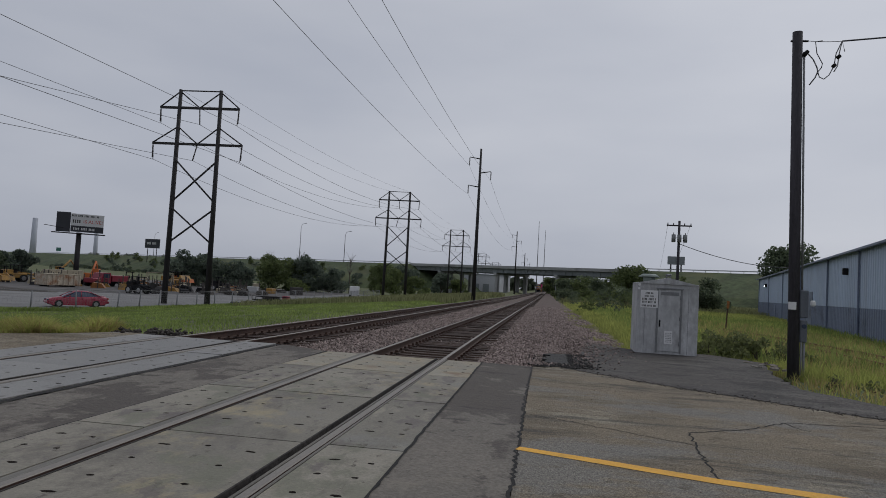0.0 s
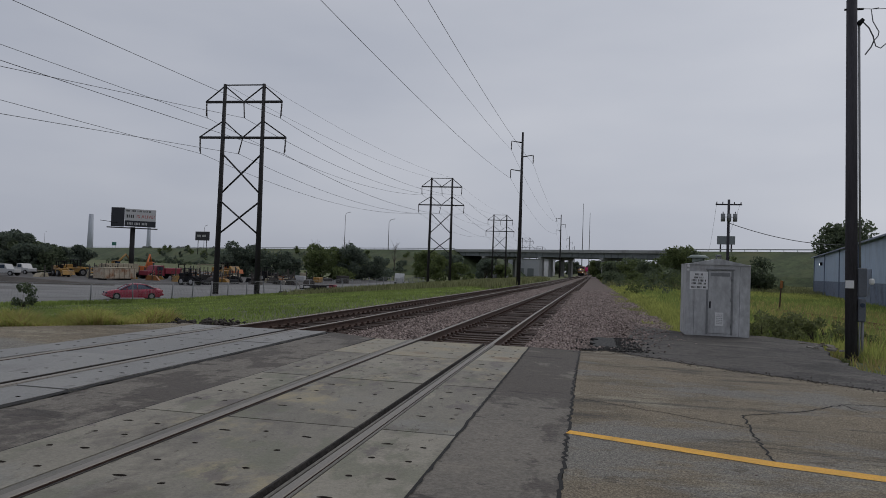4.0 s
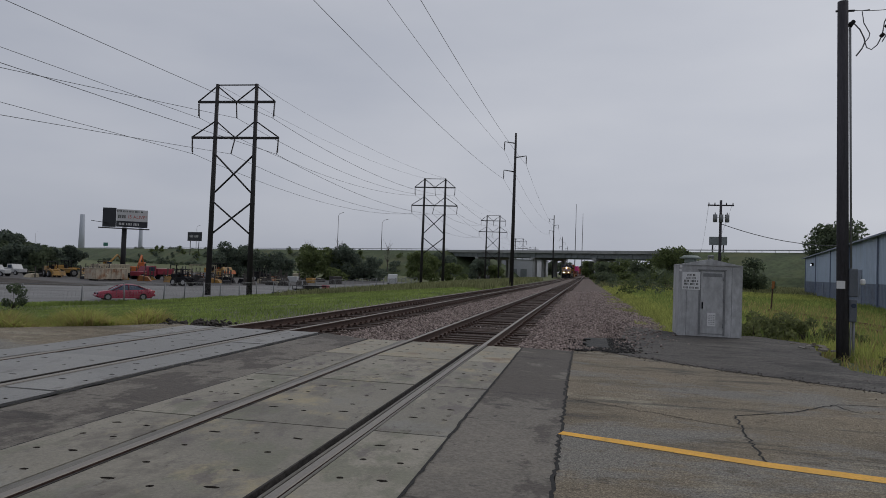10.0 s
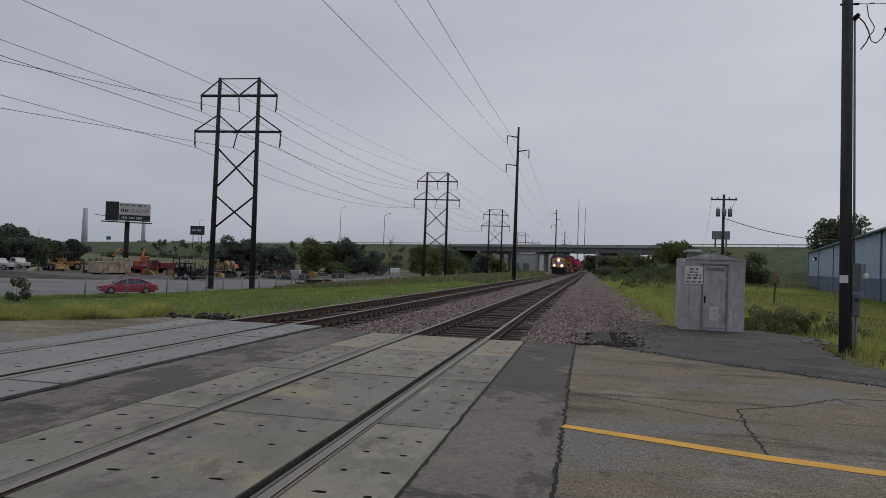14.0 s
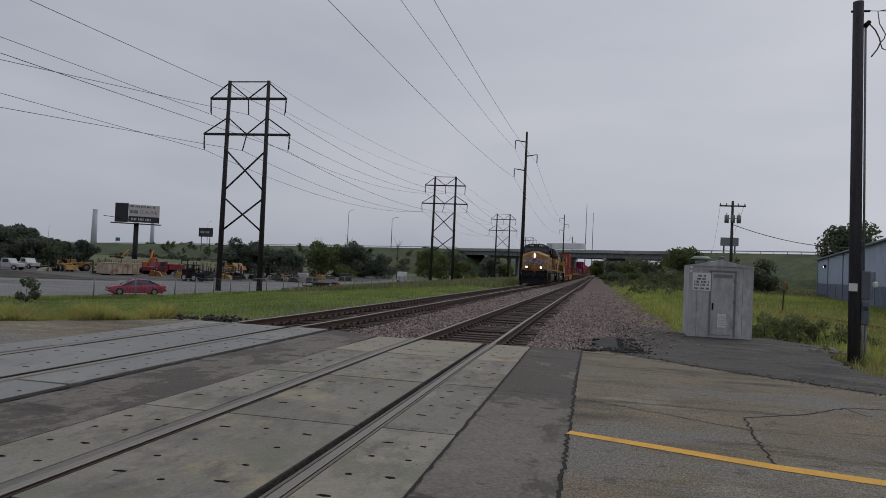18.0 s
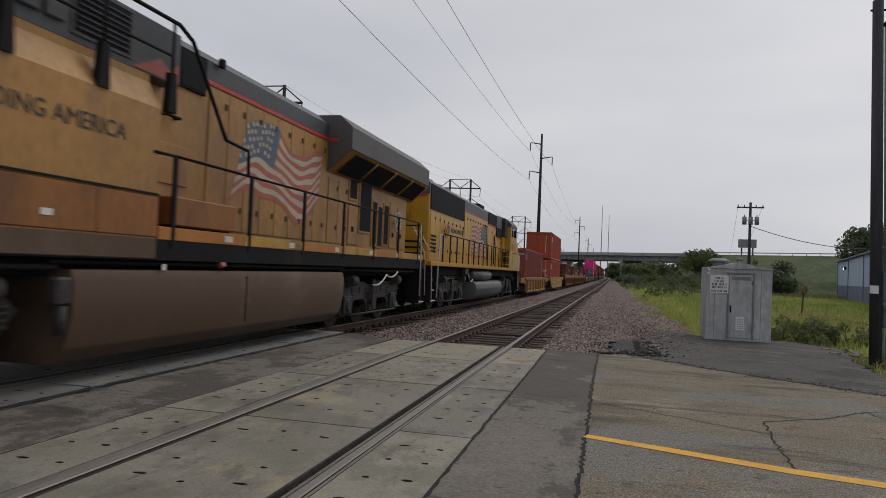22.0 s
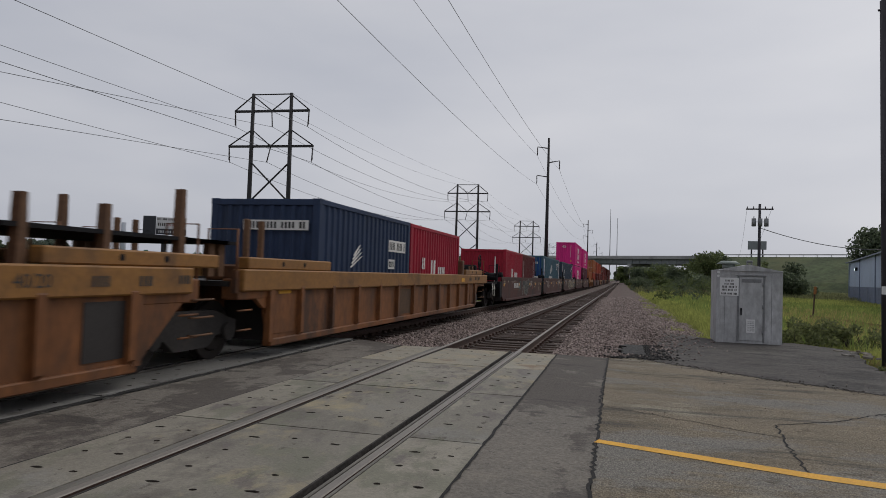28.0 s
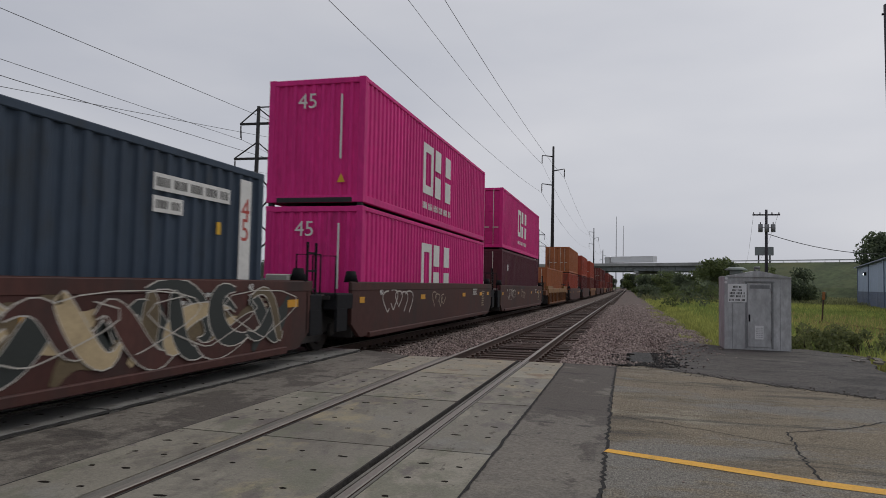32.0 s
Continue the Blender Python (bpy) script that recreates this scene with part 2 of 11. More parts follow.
CONCRETE = ground_mat("crossing_concrete", (0.222, 0.205, 0.167), 0.75, 0.06, [((0.12, 0.105, 0.09), 0.8, (1, 0.7, 1), 0.51, 0.10, 0.85), ((0.325, 0.275, 0.17), 0.75, (1, 0.8, 1), 0.54, 0.09, 0.8), ((0.115, 0.10, 0.083), 2.4, (0.8, 0.35, 1), 0.57, 0.10, 0.75), ((0.225, 0.225, 0.21), 0.4, (1, 1, 1), 0.53, 0.1, 0.6), ((0.075, 0.062, 0.048), 5.0, (1.4, 0.6, 1), 0.60, 0.05, 0.9), ((0.30, 0.275, 0.215), 1.3, (1.0, 0.5, 1), 0.60, 0.05, 0.7), ((0.16, 0.16, 0.115), 1.1, (0.9, 0.5, 1), 0.54, 0.05, 0.7), ((0.13, 0.11, 0.105), 1.7, (1.1, 0.6, 1), 0.57, 0.05, 0.7), ((0.05, 0.04, 0.03), 14.0, (1.6, 0.5, 1), 0.665, 0.03, 0.8)], 40, 0.3, 0.16)
SMOOTH_CONCRETE = ground_mat("traffic_polished_concrete", (0.205, 0.20, 0.187), 0.5, 0.05, [((0.15, 0.142, 0.13), 0.8, (1, 0.7, 1), 0.51, 0.16, 0.7), ((0.25, 0.235, 0.195), 0.6, (1, 1, 1), 0.57, 0.14, 0.6), ((0.095, 0.085, 0.075), 2.8, (1.2, 0.5, 1), 0.58, 0.06, 0.75), ((0.05, 0.043, 0.036), 12.0, (1.6, 0.5, 1), 0.65, 0.03, 0.7)], 40, 0.2, 0.10)
PAVING = ground_mat("weathered_concrete", (0.205, 0.17, 0.122), 0.92, 0.36, [((0.12, 0.097, 0.068), 0.5, (0.7, 1.5, 1), 0.50, 0.12, 0.8), ((0.29, 0.26, 0.20), 0.6, (0.6, 1.4, 1), 0.54, 0.07, 0.85), ((0.088, 0.078, 0.064), 0.8, (0.4, 2.0, 1), 0.55, 0.06, 0.85), ((0.205, 0.197, 0.18), 0.25, (0.7, 1.4, 1), 0.50, 0.06, 0.8), ((0.09, 0.068, 0.046), 2.6, (0.8, 1.2, 1), 0.58, 0.07, 0.7), ((0.05, 0.043, 0.036), 8.5, (0.8, 1.2, 1), 0.63, 0.04, 0.7)], 58, 1.0)
ASPHALT = ground_mat("old_asphalt", (0.165, 0.148, 0.125), 0.85, 0.10, [((0.082, 0.07, 0.06), 0.42, (0.9, 0.6, 1), 0.475, 0.03, 0.92), ((0.205, 0.185, 0.15), 0.8, (0.6, 1.3, 1), 0.58, 0.08, 0.75), ((0.05, 0.044, 0.038), 1.3, (0.5, 1.6, 1), 0.57, 0.04, 0.85), ((0.04, 0.036, 0.032), 6.0, (1, 1, 1), 0.60, 0.05, 0.7)], 30, 0.7)
ASPHALT_DARK = ground_mat("dark_asphalt", (0.074, 0.066, 0.06), 0.85, 0.28, [((0.036, 0.033, 0.03), 0.8, (0.7, 1.2, 1), 0.51, 0.06, 0.85), ((0.11, 0.10, 0.09), 0.9, (0.5, 1.5, 1), 0.54, 0.08, 0.8), ((0.022, 0.02, 0.019), 5.0, (1, 1, 1), 0.6, 0.05, 0.7), ((0.13, 0.10, 0.072), 1.6, (0.6, 1.6, 1), 0.62, 0.05, 0.6)], 26, 0.9)

# ---- mesh tools ----
class Mesh:
    """Collects vertices and faces of one mesh."""

    def __init__(self):
        self.v, self.f, self.m, self.s = [], [], [], []

    def add(self, verts, faces, mi=0, smooth=False):
        n = len(self.v)
        self.v.extend(tuple(p) for p in verts)
        for fc in faces:
            self.f.append(tuple(n + i for i in fc))
            self.m.append(mi)
            self.s.append(smooth)
        return self

    def box(self, x0, x1, y0, y1, z0, z1, mi=0, c=0.0):
        """A box, with its edges cut off by c."""
        if c <= 0:
            vs = [(x, y, z) for z in (z0, z1) for y in (y0, y1) for x in (x0, x1)]
            return self.add(vs, [(0, 2, 3, 1), (4, 5, 7, 6), (0, 1, 5, 4), (2, 6, 7, 3), (0, 4, 6, 2), (1, 3, 7, 5)], mi)
        lo, hi = (x0, y0, z0), (x1, y1, z1)
        c = min([c] + [0.45 * (hi[k] - lo[k]) for k in range(3)])
        vs, idx = [], {}
        for cx in (0, 1):
            for cy in (0, 1):
                for cz in (0, 1):
                    corner = (cx, cy, cz)
                    for ax in range(3):
                        p = []
                        for k in range(3):
                            q = hi[k] if corner[k] else lo[k]
                            if k != ax:
                                q += -c if corner[k] else c
                            p.append(q)
                        idx[corner, ax] = len(vs)
                        vs.append(p)
        fs = []
        for ax in range(3):
            u, w = (ax + 1) % 3, (ax + 2) % 3
            for side in (0, 1):
                loop = []
                for a, b in ((0, 0), (1, 0), (1, 1), (0, 1)):
                    cr = [0, 0, 0]
                    cr[ax], cr[u], cr[w] = side, a, b
                    loop.append(idx[tuple(cr), ax])
                fs.append(tuple(loop) if side else tuple(reversed(loop)))
            for a in (0, 1):
                for b in (0, 1):
                    c0, c1 = [0, 0, 0], [0, 0, 0]
                    c0[u] = c1[u] = a
                    c0[w] = c1[w] = b
                    c0[ax], c1[ax] = 0, 1
                    q = (idx[tuple(c0), u], idx[tuple(c1), u], idx[tuple(c1), w], idx[tuple(c0), w])
                    fs.append(q if a == b else tuple(reversed(q)))
        for cx in (0, 1):
            for cy in (0, 1):
                for cz in (0, 1):
                    t = tuple(idx[(cx, cy, cz), k] for k in range(3))
                    fs.append(t if (cx + cy + cz) % 2 else tuple(reversed(t)))
        return self.add(vs, fs, mi)

    def tube(self, p0, p1, r0, r1=None, n=8, mi=0, caps=True, smooth=True):
        r1 = r0 if r1 is None else r1
        a, b = Vector(p0), Vector(p1)
        d = (b - a).normalized()
        u = d.orthogonal().normalized()
        w = d.cross(u)
        vs = []
        for p, r in ((a, r0), (b, r1)):
            for i in range(n):
                t = 2 * math.pi * i / n
                vs.append(p + u * (r * math.cos(t)) + w * (r * math.sin(t)))
        self.add(vs, [(i, (i + 1) % n, n + (i + 1) % n, n + i) for i in range(n)], mi, smooth)
        if caps:
            k = len(self.v) - 2 * n
            self.f.append(tuple(k + i for i in reversed(range(n))))
            self.f.append(tuple(k + n + i for i in range(n)))
            self.m += [mi, mi]
            self.s += [False, False]
        return self

    def pipe(self, pts, r, n=6, mi=0):
        """A round bar or wire that bends through the points."""
        pts = [Vector(p) for p in pts]
        vs, last = [], len(pts) - 1
        u = (pts[1] - pts[0]).orthogonal().normalized()
        for i, p in enumerate(pts):
            d = (pts[min(i + 1, last)] - pts[max(i - 1, 0)]).normalized()
            u = (u - d * u.dot(d)).normalized()
            w = d.cross(u)
            vs += [p + u * (r * math.cos(2 * math.pi * k / n)) + w * (r * math.sin(2 * math.pi * k / n)) for k in range(n)]
        fs = [(i * n + k, i * n + (k + 1) % n, (i + 1) * n + (k + 1) % n, (i + 1) * n + k) for i in range(last) for k in range(n)]
        fs += [tuple(reversed(range(n))), tuple(range(last * n, last * n + n))]
        return self.add(vs, fs, mi, True)

    def prism(self, prof, a0, a1, axis='y', mi=0, smooth=False):
        """A profile drawn out along an axis: (x, z) along y, (y, z) along x, (x, y) along z."""
        def at(p, a):
            return {'y': (p[0], a, p[1]), 'x': (a, p[0], p[1]), 'z': (p[0], p[1], a)}[axis]
        n = len(prof)
        vs = [at(p, a0) for p in prof] + [at(p, a1) for p in prof]
        fs = [(i, (i + 1) % n, n + (i + 1) % n, n + i) for i in range(n)]
        fs += [tuple(reversed(range(n))), tuple(range(n, 2 * n))]
        return self.add(vs, fs, mi, smooth)

    def data(self, name, mats, fix=True, weld=False):
        me = bpy.data.meshes.new(name)
        me.from_pydata([tuple(p) for p in self.v], [], self.f)
        for m in (mats if isinstance(mats, (list, tuple)) else [mats]):
            me.materials.append(m)
        me.polygons.foreach_set("material_index", self.m)
        me.polygons.foreach_set("use_smooth", self.s)
        if fix or weld:
            bm = bmesh.new()
            bm.from_mesh(me)
            if weld:
                bmesh.ops.remove_doubles(bm, verts=bm.verts, dist=0.0002)
            bmesh.ops.recalc_face_normals(bm, faces=bm.faces)
            bm.to_mesh(me)
            bm.free()
        me.update()
        return me


def part(name, mesh, mats, parent, label="", m=None, fix=True):
    """One mesh object under a thing or a part."""
    ob = new(name, mesh.data(name, mats, fix) if isinstance(mesh, Mesh) else mesh)
    ob.parent = parent
    if m is not None:
        ob.matrix_basis = m
    if label:
        tagged(ob, label)
    return ob


def thing(name, label, category, m=None, group="", kind=""):
    ob = new(name)
    ob.empty_display_size = 0.2
    if m is not None:
        ob.matrix_basis = m
    return tagged(ob, label, category, group, kind)


def solid(name, mesh, mats, label, category, m=None, group="", kind="", fix=True):
    """A thing that is one mesh."""
    ob = new(name, mesh.data(name, mats, fix))
    if m is not None:
        ob.matrix_basis = m
    return tagged(ob, label, category, group, kind)


def stone_soup(name, places, sizes, mats, label, category, flat=0.7, seed=3):
    """Loose stones, each an uneven eight-sided lump, in one mesh."""
    rng = np.random.default_rng(seed)
    n = len(places)
    base = np.array([(1, 0, 0), (-1, 0, 0), (0, 1, 0), (0, -1, 0), (0, 0, 1), (0, 0, -1)], float)
    tri = np.array([(0, 2, 4), (2, 1, 4), (1, 3, 4), (3, 0, 4), (2, 0, 5), (1, 2, 5), (3, 1, 5), (0, 3, 5)])
    v = base[None] * rng.uniform(0.6, 1.25, (n, 6, 1)) + rng.normal(0, 0.2, (n, 6, 3))
    ang = rng.uniform(0, 2 * np.pi, n)
    ca, sa = np.cos(ang)[:, None], np.sin(ang)[:, None]
    x, y = v[:, :, 0] * ca - v[:, :, 1] * sa, v[:, :, 0] * sa + v[:, :, 1] * ca
    v = np.stack([x, y, v[:, :, 2] * flat], -1) * np.asarray(sizes)[:, None, None] + np.asarray(places)[:, None, :]
    f = (tri[None] + (np.arange(n) * 6)[:, None, None]).reshape(-1, 3)
    return fast_mesh(name, v.reshape(-1, 3), f, mats, label, category)


def fast_mesh(name, v, f, mats, label, category, kind="stuff", parent=None):
    me = bpy.data.meshes.new(name)
    k = f.shape[1]
    me.vertices.add(len(v))
    me.vertices.foreach_set("co", np.ascontiguousarray(v, dtype=np.float32).ravel())
    me.loops.add(f.size)
    me.loops.foreach_set("vertex_index", np.ascontiguousarray(f, dtype=np.int32).ravel())
    me.polygons.add(len(f))
    me.polygons.foreach_set("loop_start", np.arange(0, f.size, k, dtype=np.int32))
    me.update(calc_edges=True)
    me.materials.append(mats)
    ob = new(name, me)
    ob.parent = parent
    return tagged(ob, label, category, kind=kind)

# ---- ground and crossing ----
TRACK_FAR = -4.35


def lerp_table(v, table):
    xs, ys = zip(*table)
    return np.interp(v, xs, ys)


def course(y):
    """How far the line bears east and falls beyond the crossing."""
    return np.interp(y, [10, 40, 80, 130, 226, 900], [0, 0.12, 0.32, 0.6, 1.15, 5.2]), np.interp(y, [4, 40, 80, 130, 226], [0, -0.13, -0.24, -0.36, -0.46])


def ground_z(x, y):
    """Height of the natural ground: flat under the tracks, falling away to the yard in the west."""
    z = lerp_table(x, [(-3000, -2.4), (-34, -2.4), (-30, -2.2), (-9, -0.42), (-7.35, -0.36), (-6.8, -0.6), (5.2, -0.6), (5.75, -0.34), (9, -0.38), (20, -0.75), (60, -1.0), (3000, -1.0)])
    d = y - lerp_table(x, [(-60, -24), (-26, -14), (-14, -6.4), (-8.6, -1.8), (-7.56, -0.75), (-6.88, 0.15), (-6.5, 0.85)])
    west = np.where(d < 0.0, -0.36, np.interp(d, [0, 1.2, 5, 24, 30], [-0.07, -0.12, -0.45, -2.0, -2.6]))
    z = z + course(y)[1] * np.interp(x, [-9, -7, 6, 9], [0, 1, 1, 0])
    return np.where(np.asarray(x) < -6.95, np.where(d < 0.0, -0.36, np.maximum(z, west)), z)


def build_ground():
    xs = np.concatenate([[-3000, -1500, -700, -350, -200, -120, -80, -60, -50, -44, -40], np.arange(-38, 32, 0.5), [34, 38, 45, 55, 70, 100, 160, 300, 700, 1500, 3000]])
    ys = np.concatenate([[-3000, -1000, -300, -120, -70, -50, -40, -30, -24], np.arange(-20, 60, 0.5), np.arange(60, 150, 3.0), [155, 170, 190, 215, 250, 300, 380, 500, 700, 1000, 1800, 3500]])
    X, Y = np.meshgrid(xs, ys)
    rng = np.random.default_rng(5)
    Z = ground_z(X, Y)
    lump = np.where((np.abs(X + 1) > 9) & (np.abs(X) < 33), rng.normal(0, 0.035, X.shape), 0)
    Z = Z + lump
    nx, ny = len(xs), len(ys)
    i = np.arange(nx - 1)[None] + np.arange(ny - 1)[:, None] * nx
    f = np.stack([i, i + 1, i + 1 + nx, i + nx], -1).reshape(-1, 4)
    ob = fast_mesh("ground", np.stack([X, Y, Z], -1).reshape(-1, 3), f, SOIL, "uneven grassy ground running out to the horizon", "ground", kind="structure")
    return ob


build_ground()


def slab(name, poly, z, thick, material, label, category="pavement", parent=None):
    """A flat paved piece with the outline poly, its top at z, or at the z of each corner."""
    me = Mesh()
    n = len(poly)
    zz = [p[2] if len(p) > 2 else z for p in poly]
    vs = [(p[0], p[1], h) for p, h in zip(poly, zz)] + [(p[0], p[1], h - thick) for p, h in zip(poly, zz)]
    me.add(vs, [tuple(range(n)), tuple(reversed(range(n, 2 * n)))] + [(i, n + i, n + (i + 1) % n, (i + 1) % n) for i in range(n)])
    return solid(name, me, material, label, category, kind="structure")


def jag(pts, step=0.25, amp=0.04, seed=1):
    """A line with an uneven course through the points."""
    rng = random.Random(seed)
    out = []
    for a, b in zip(pts, pts[1:]):
        L = math.hypot(b[0] - a[0], b[1] - a[1])
        k = max(1, int(L / step))
        for i in range(k):
            t = i / k
            j = amp if 0 < i else 0
            out.append((a[0] + (b[0] - a[0]) * t + rng.uniform(-j, j), a[1] + (b[1] - a[1]) * t + rng.uniform(-j, j)))
    out.append(pts[-1])
    return out


# roadway pieces round the tracks; the crossing stands a little proud of the line beyond
LIFT = 0.035
edge_line = jag([(2.47, 0.02), (2.95, 0.25), (4.22, -1.0), (6.63, -2.88), (9.5, -4.9), (14, -7.6)], 0.2, 0.05, 2)
slab("pavement_east", edge_line + [(30, -16), (30, -60), (2.47, -60)], 0.0, 0.25, PAVING, "worn concrete road surface with cracks beside the rails")
slab("asphalt_strip", [(1.535, -0.05, 0.022)] + [(2.462, 0.0, 0.0)] + [(2.462, -60, 0.0), (1.535, -60, 0.022)], 0, 0.25, ASPHALT, "patched grey asphalt strip along the crossing panels")
slab("asphalt_middle", jag([(-2.70, 0.55), (-2.2, 0.32), (-1.535, -0.08)], 0.15, 0.05, 14) + [(-1.535, -60)] + list(reversed(jag([(-2.70, 0.55), (-2.72, -4), (-2.69, -8), (-2.71, -14)], 0.25, 0.02, 15)))[:-1], LIFT - 0.018, 0.25, ASPHALT, "patched asphalt strip between the two tracks")
apron = jag([(2.98, 0.32), (3.35, 0.9), (3.3, 1.8), (3.62, 3.0), (3.5, 4.4), (3.75, 6.2), (3.75, 8.6)], 0.22, 0.1, 3) + jag([(3.8, 8.7), (4.4, 7.6), (5.0, 6.5), (7.1, 6.4), (8.1, 4.9)], 0.3, 0.06, 4) + jag([(8.1, 4.9), (7.4, 2.0), (7.1, -0.3), (8.2, -2.6), (10.2, -5.2)], 0.3, 0.08, 6)
apron += [(9.45, -4.83), (6.63, -2.84), (4.24, -0.96), (2.98, 0.3)]
slab("asphalt_apron", [(x, y, (-0.015 if y < 1 else -0.05)) for x, y in apron], 0, 0.3, ASPHALT_DARK, "dark broken asphalt apron in front of the steel cabinet")
left_edge = jag([(-5.885, 0.75), (-6.5, 0.85), (-6.88, 0.15), (-7.56, -0.75), (-8.6, -1.8), (-14, -6.4), (-26, -14)], 0.4, 0.08, 9)
slab("pavement_west", left_edge + [(-60, -24), (-60, -60), (-5.885, -60)], 0.012, 0.3, PAVING, "pale concrete road surface past the far track")


def strip(name, pts, width, z, material, label, category):
    """A ribbon 4 mm thick along a line on the ground."""
    me = Mesh()
    L, R = [], []
    for i, p in enumerate(pts):
        a, b = pts[max(0, i - 1)], pts[min(len(pts) - 1, i + 1)]
        d = Vector((b[0] - a[0], b[1] - a[1])).normalized()
        w = (width[i] if isinstance(width, list) else width) / 2
        L.append((p[0] - d.y * w, p[1] + d.x * w, z))
        R.append((p[0] + d.y * w, p[1] - d.x * w, z))
    n = len(pts)
    me.add(L + R, [(i, n + i, n + i + 1, i + 1) for i in range(n - 1)])
    return solid(name, me, material, label, category, kind="structure")


strip("road_line", [(2.46, -6.69), (3.2, -6.92), (4.08, -7.21), (4.88, -7.38), (7.0, -7.95), (14, -9.8)], [0.13, 0.16, 0.17, 0.175, 0.18, 0.18], 0.004, YELLOWLINE, "worn yellow painted line across the concrete", "road line")
cr = 0
for pts, w in (([(4.10, -7.2), (4.16, -6.3), (4.25, -5.25)], 0.02), ([(4.25, -5.25), (5.0, -4.75), (5.6, -4.1), (6.6, -3.9), (9, -3.9)], 0.022),
               ([(2.47, -4.9), (3.2, -5.3), (4.2, -5.9)], 0.013), ([(2.465, 0.0), (2.45, -4), (2.463, -8), (2.47, -14), (2.46, -30)], 0.03),
               ([(2.9, -2.4), (4.4, -2.5), (5.6, -2.9)], 0.01), ([(2.95, 0.27), (4.22, -0.99), (6.63, -2.87), (9.5, -4.9)], 0.045), ([(5.6, -4.1), (5.65, -4.4), (5.75, -4.55)], 0.018),
               ([(1.62, -3.1), (1.75, -4.6), (1.68, -5.5)], 0.018), ([(1.66, -6.5), (1.82, -7.4), (1.6, -8.6), (1.8, -9.8)], 0.016)):
    cr += 1
    strip("pavement_crack", jag(pts, 0.07, 0.022, cr), w, 0.003 if cr not in (8, 9) else -0.002, CRACK, "dark crack in the road surface", "crack")

strip("pavement_crack", jag([(-2.76, 0.5), (-2.77, -3), (-2.76, -6), (-2.77, -9), (-2.76, -16)], 0.12, 0.022, 77), 0.09, LIFT - 0.012, CRACK, "dark ragged gap along the crossing panels", "crack")
strip("pavement_crack", jag([(-1.533, -0.1), (-1.533, -16)], 0.1, 0.008, 78), 0.03, LIFT - 0.012, CRACK, "dark ragged gap along the crossing panels", "crack")
strip("pavement_crack", jag([(1.535, -0.1), (1.535, -14)], 0.1, 0.01, 79), 0.03, 0.028, CRACK, "dark ragged gap along the crossing panels", "crack")

# crossing panels with bolt pockets
PANEL_LEN = 2.44


def panel_mesh(width, pockets, thick=0.22):
    """A precast panel with worn pockets for its screws, each (x, y, half its width)."""
    me = Mesh()
    L = PANEL_LEN - 0.026
    xs = sorted({0, width} | {round(x + s * rx, 4) for x, _, rx in pockets for s in (-1, 1)})
    ys = sorted({0, L} | {round(y + s * 0.034, 4) for _, y, _ in pockets for s in (-1, 1)})
    rng = random.Random(int(width * 100))
    where = {}
    for x, y, rx in pockets:
        where[round(x - rx, 4), round(y - 0.034, 4)] = (round(x + rx, 4), round(y + 0.034, 4))
    taken = set()
    for (x0, y0), (x1, y1) in where.items():
        for i in range(len(xs) - 1):
            for j in range(len(ys) - 1):
                if x0 <= xs[i] < x1 and y0 <= ys[j] < y1:
                    taken.add((i, j))
        cx, cy, rx, ry = (x0 + x1) / 2, (y0 + y1) / 2, (x1 - x0) / 2, (y1 - y0) / 2
        lean = rng.uniform(-0.5, 0.5)
        ring = []
        for k in range(12):
            a = 2 * math.pi * k / 12
            q = rng.uniform(0.62, 0.95)
            u, v = q * math.cos(a), 0.85 * q * math.sin(a)
            ring.append((cx + rx * u, cy + ry * max(-0.97, min(0.97, v + lean * u * (0.5 if rx > 0.05 else 0.2)))))
        outer = [(x0, y0), (cx, y0), (x1, y0), (x1, cy), (x1, y1), (cx, y1), (x0, y1), (x0, cy)]
        n0 = len(me.v)
        me.v.extend([(x, y, 0) for x, y in outer] + [(x, y, 0) for x, y in ring] + [(cx + (x - cx) * 0.85, cy + (y - cy) * 0.85, -0.03) for x, y in ring])
        match = [(3, 11, 0), (4, 0, 1), (4, 1, 2), (5, 2, 3), (6, 3, 4), (6, 4, 5), (7, 5, 6), (0, 6, 7), (0, 7, 8), (1, 8, 9), (2, 9, 10), (2, 10, 11)]
        fs = [(o, 8 + b, 8 + a) for o, a, b in match]
        fs += [(3, 4, 8), (4, 5, 10), (5, 6, 11), (6, 7, 13), (7, 0, 14), (0, 1, 16), (1, 2, 17), (2, 3, 19)]
        mi = [0] * len(fs)
        fs += [(8 + k, 8 + (k + 1) % 12, 20 + (k + 1) % 12, 20 + k) for k in range(12)] + [tuple(range(20, 32))]
        mi += [1] * 13
        me.f.extend(tuple(n0 + q for q in f) for f in fs)
        me.m.extend(mi)
        me.s.extend([False] * len(fs))
    for i in range(len(xs) - 1):
        for j in range(len(ys) - 1):
            if (i, j) not in taken:
                me.add([(xs[i], ys[j], 0), (xs[i + 1], ys[j], 0), (xs[i + 1], ys[j + 1], 0), (xs[i], ys[j + 1], 0)], [(0, 1, 2, 3)], 0)
    me.add([(0, 0, 0), (width, 0, 0), (width, L, 0), (0, L, 0), (0, 0, -thick), (width, 0, -thick), (width, L, -thick), (0, L, -thick)],
           [(0, 4, 5, 1), (1, 5, 6, 2), (2, 6, 7, 3), (3, 7, 4, 0)], 0)
    return me


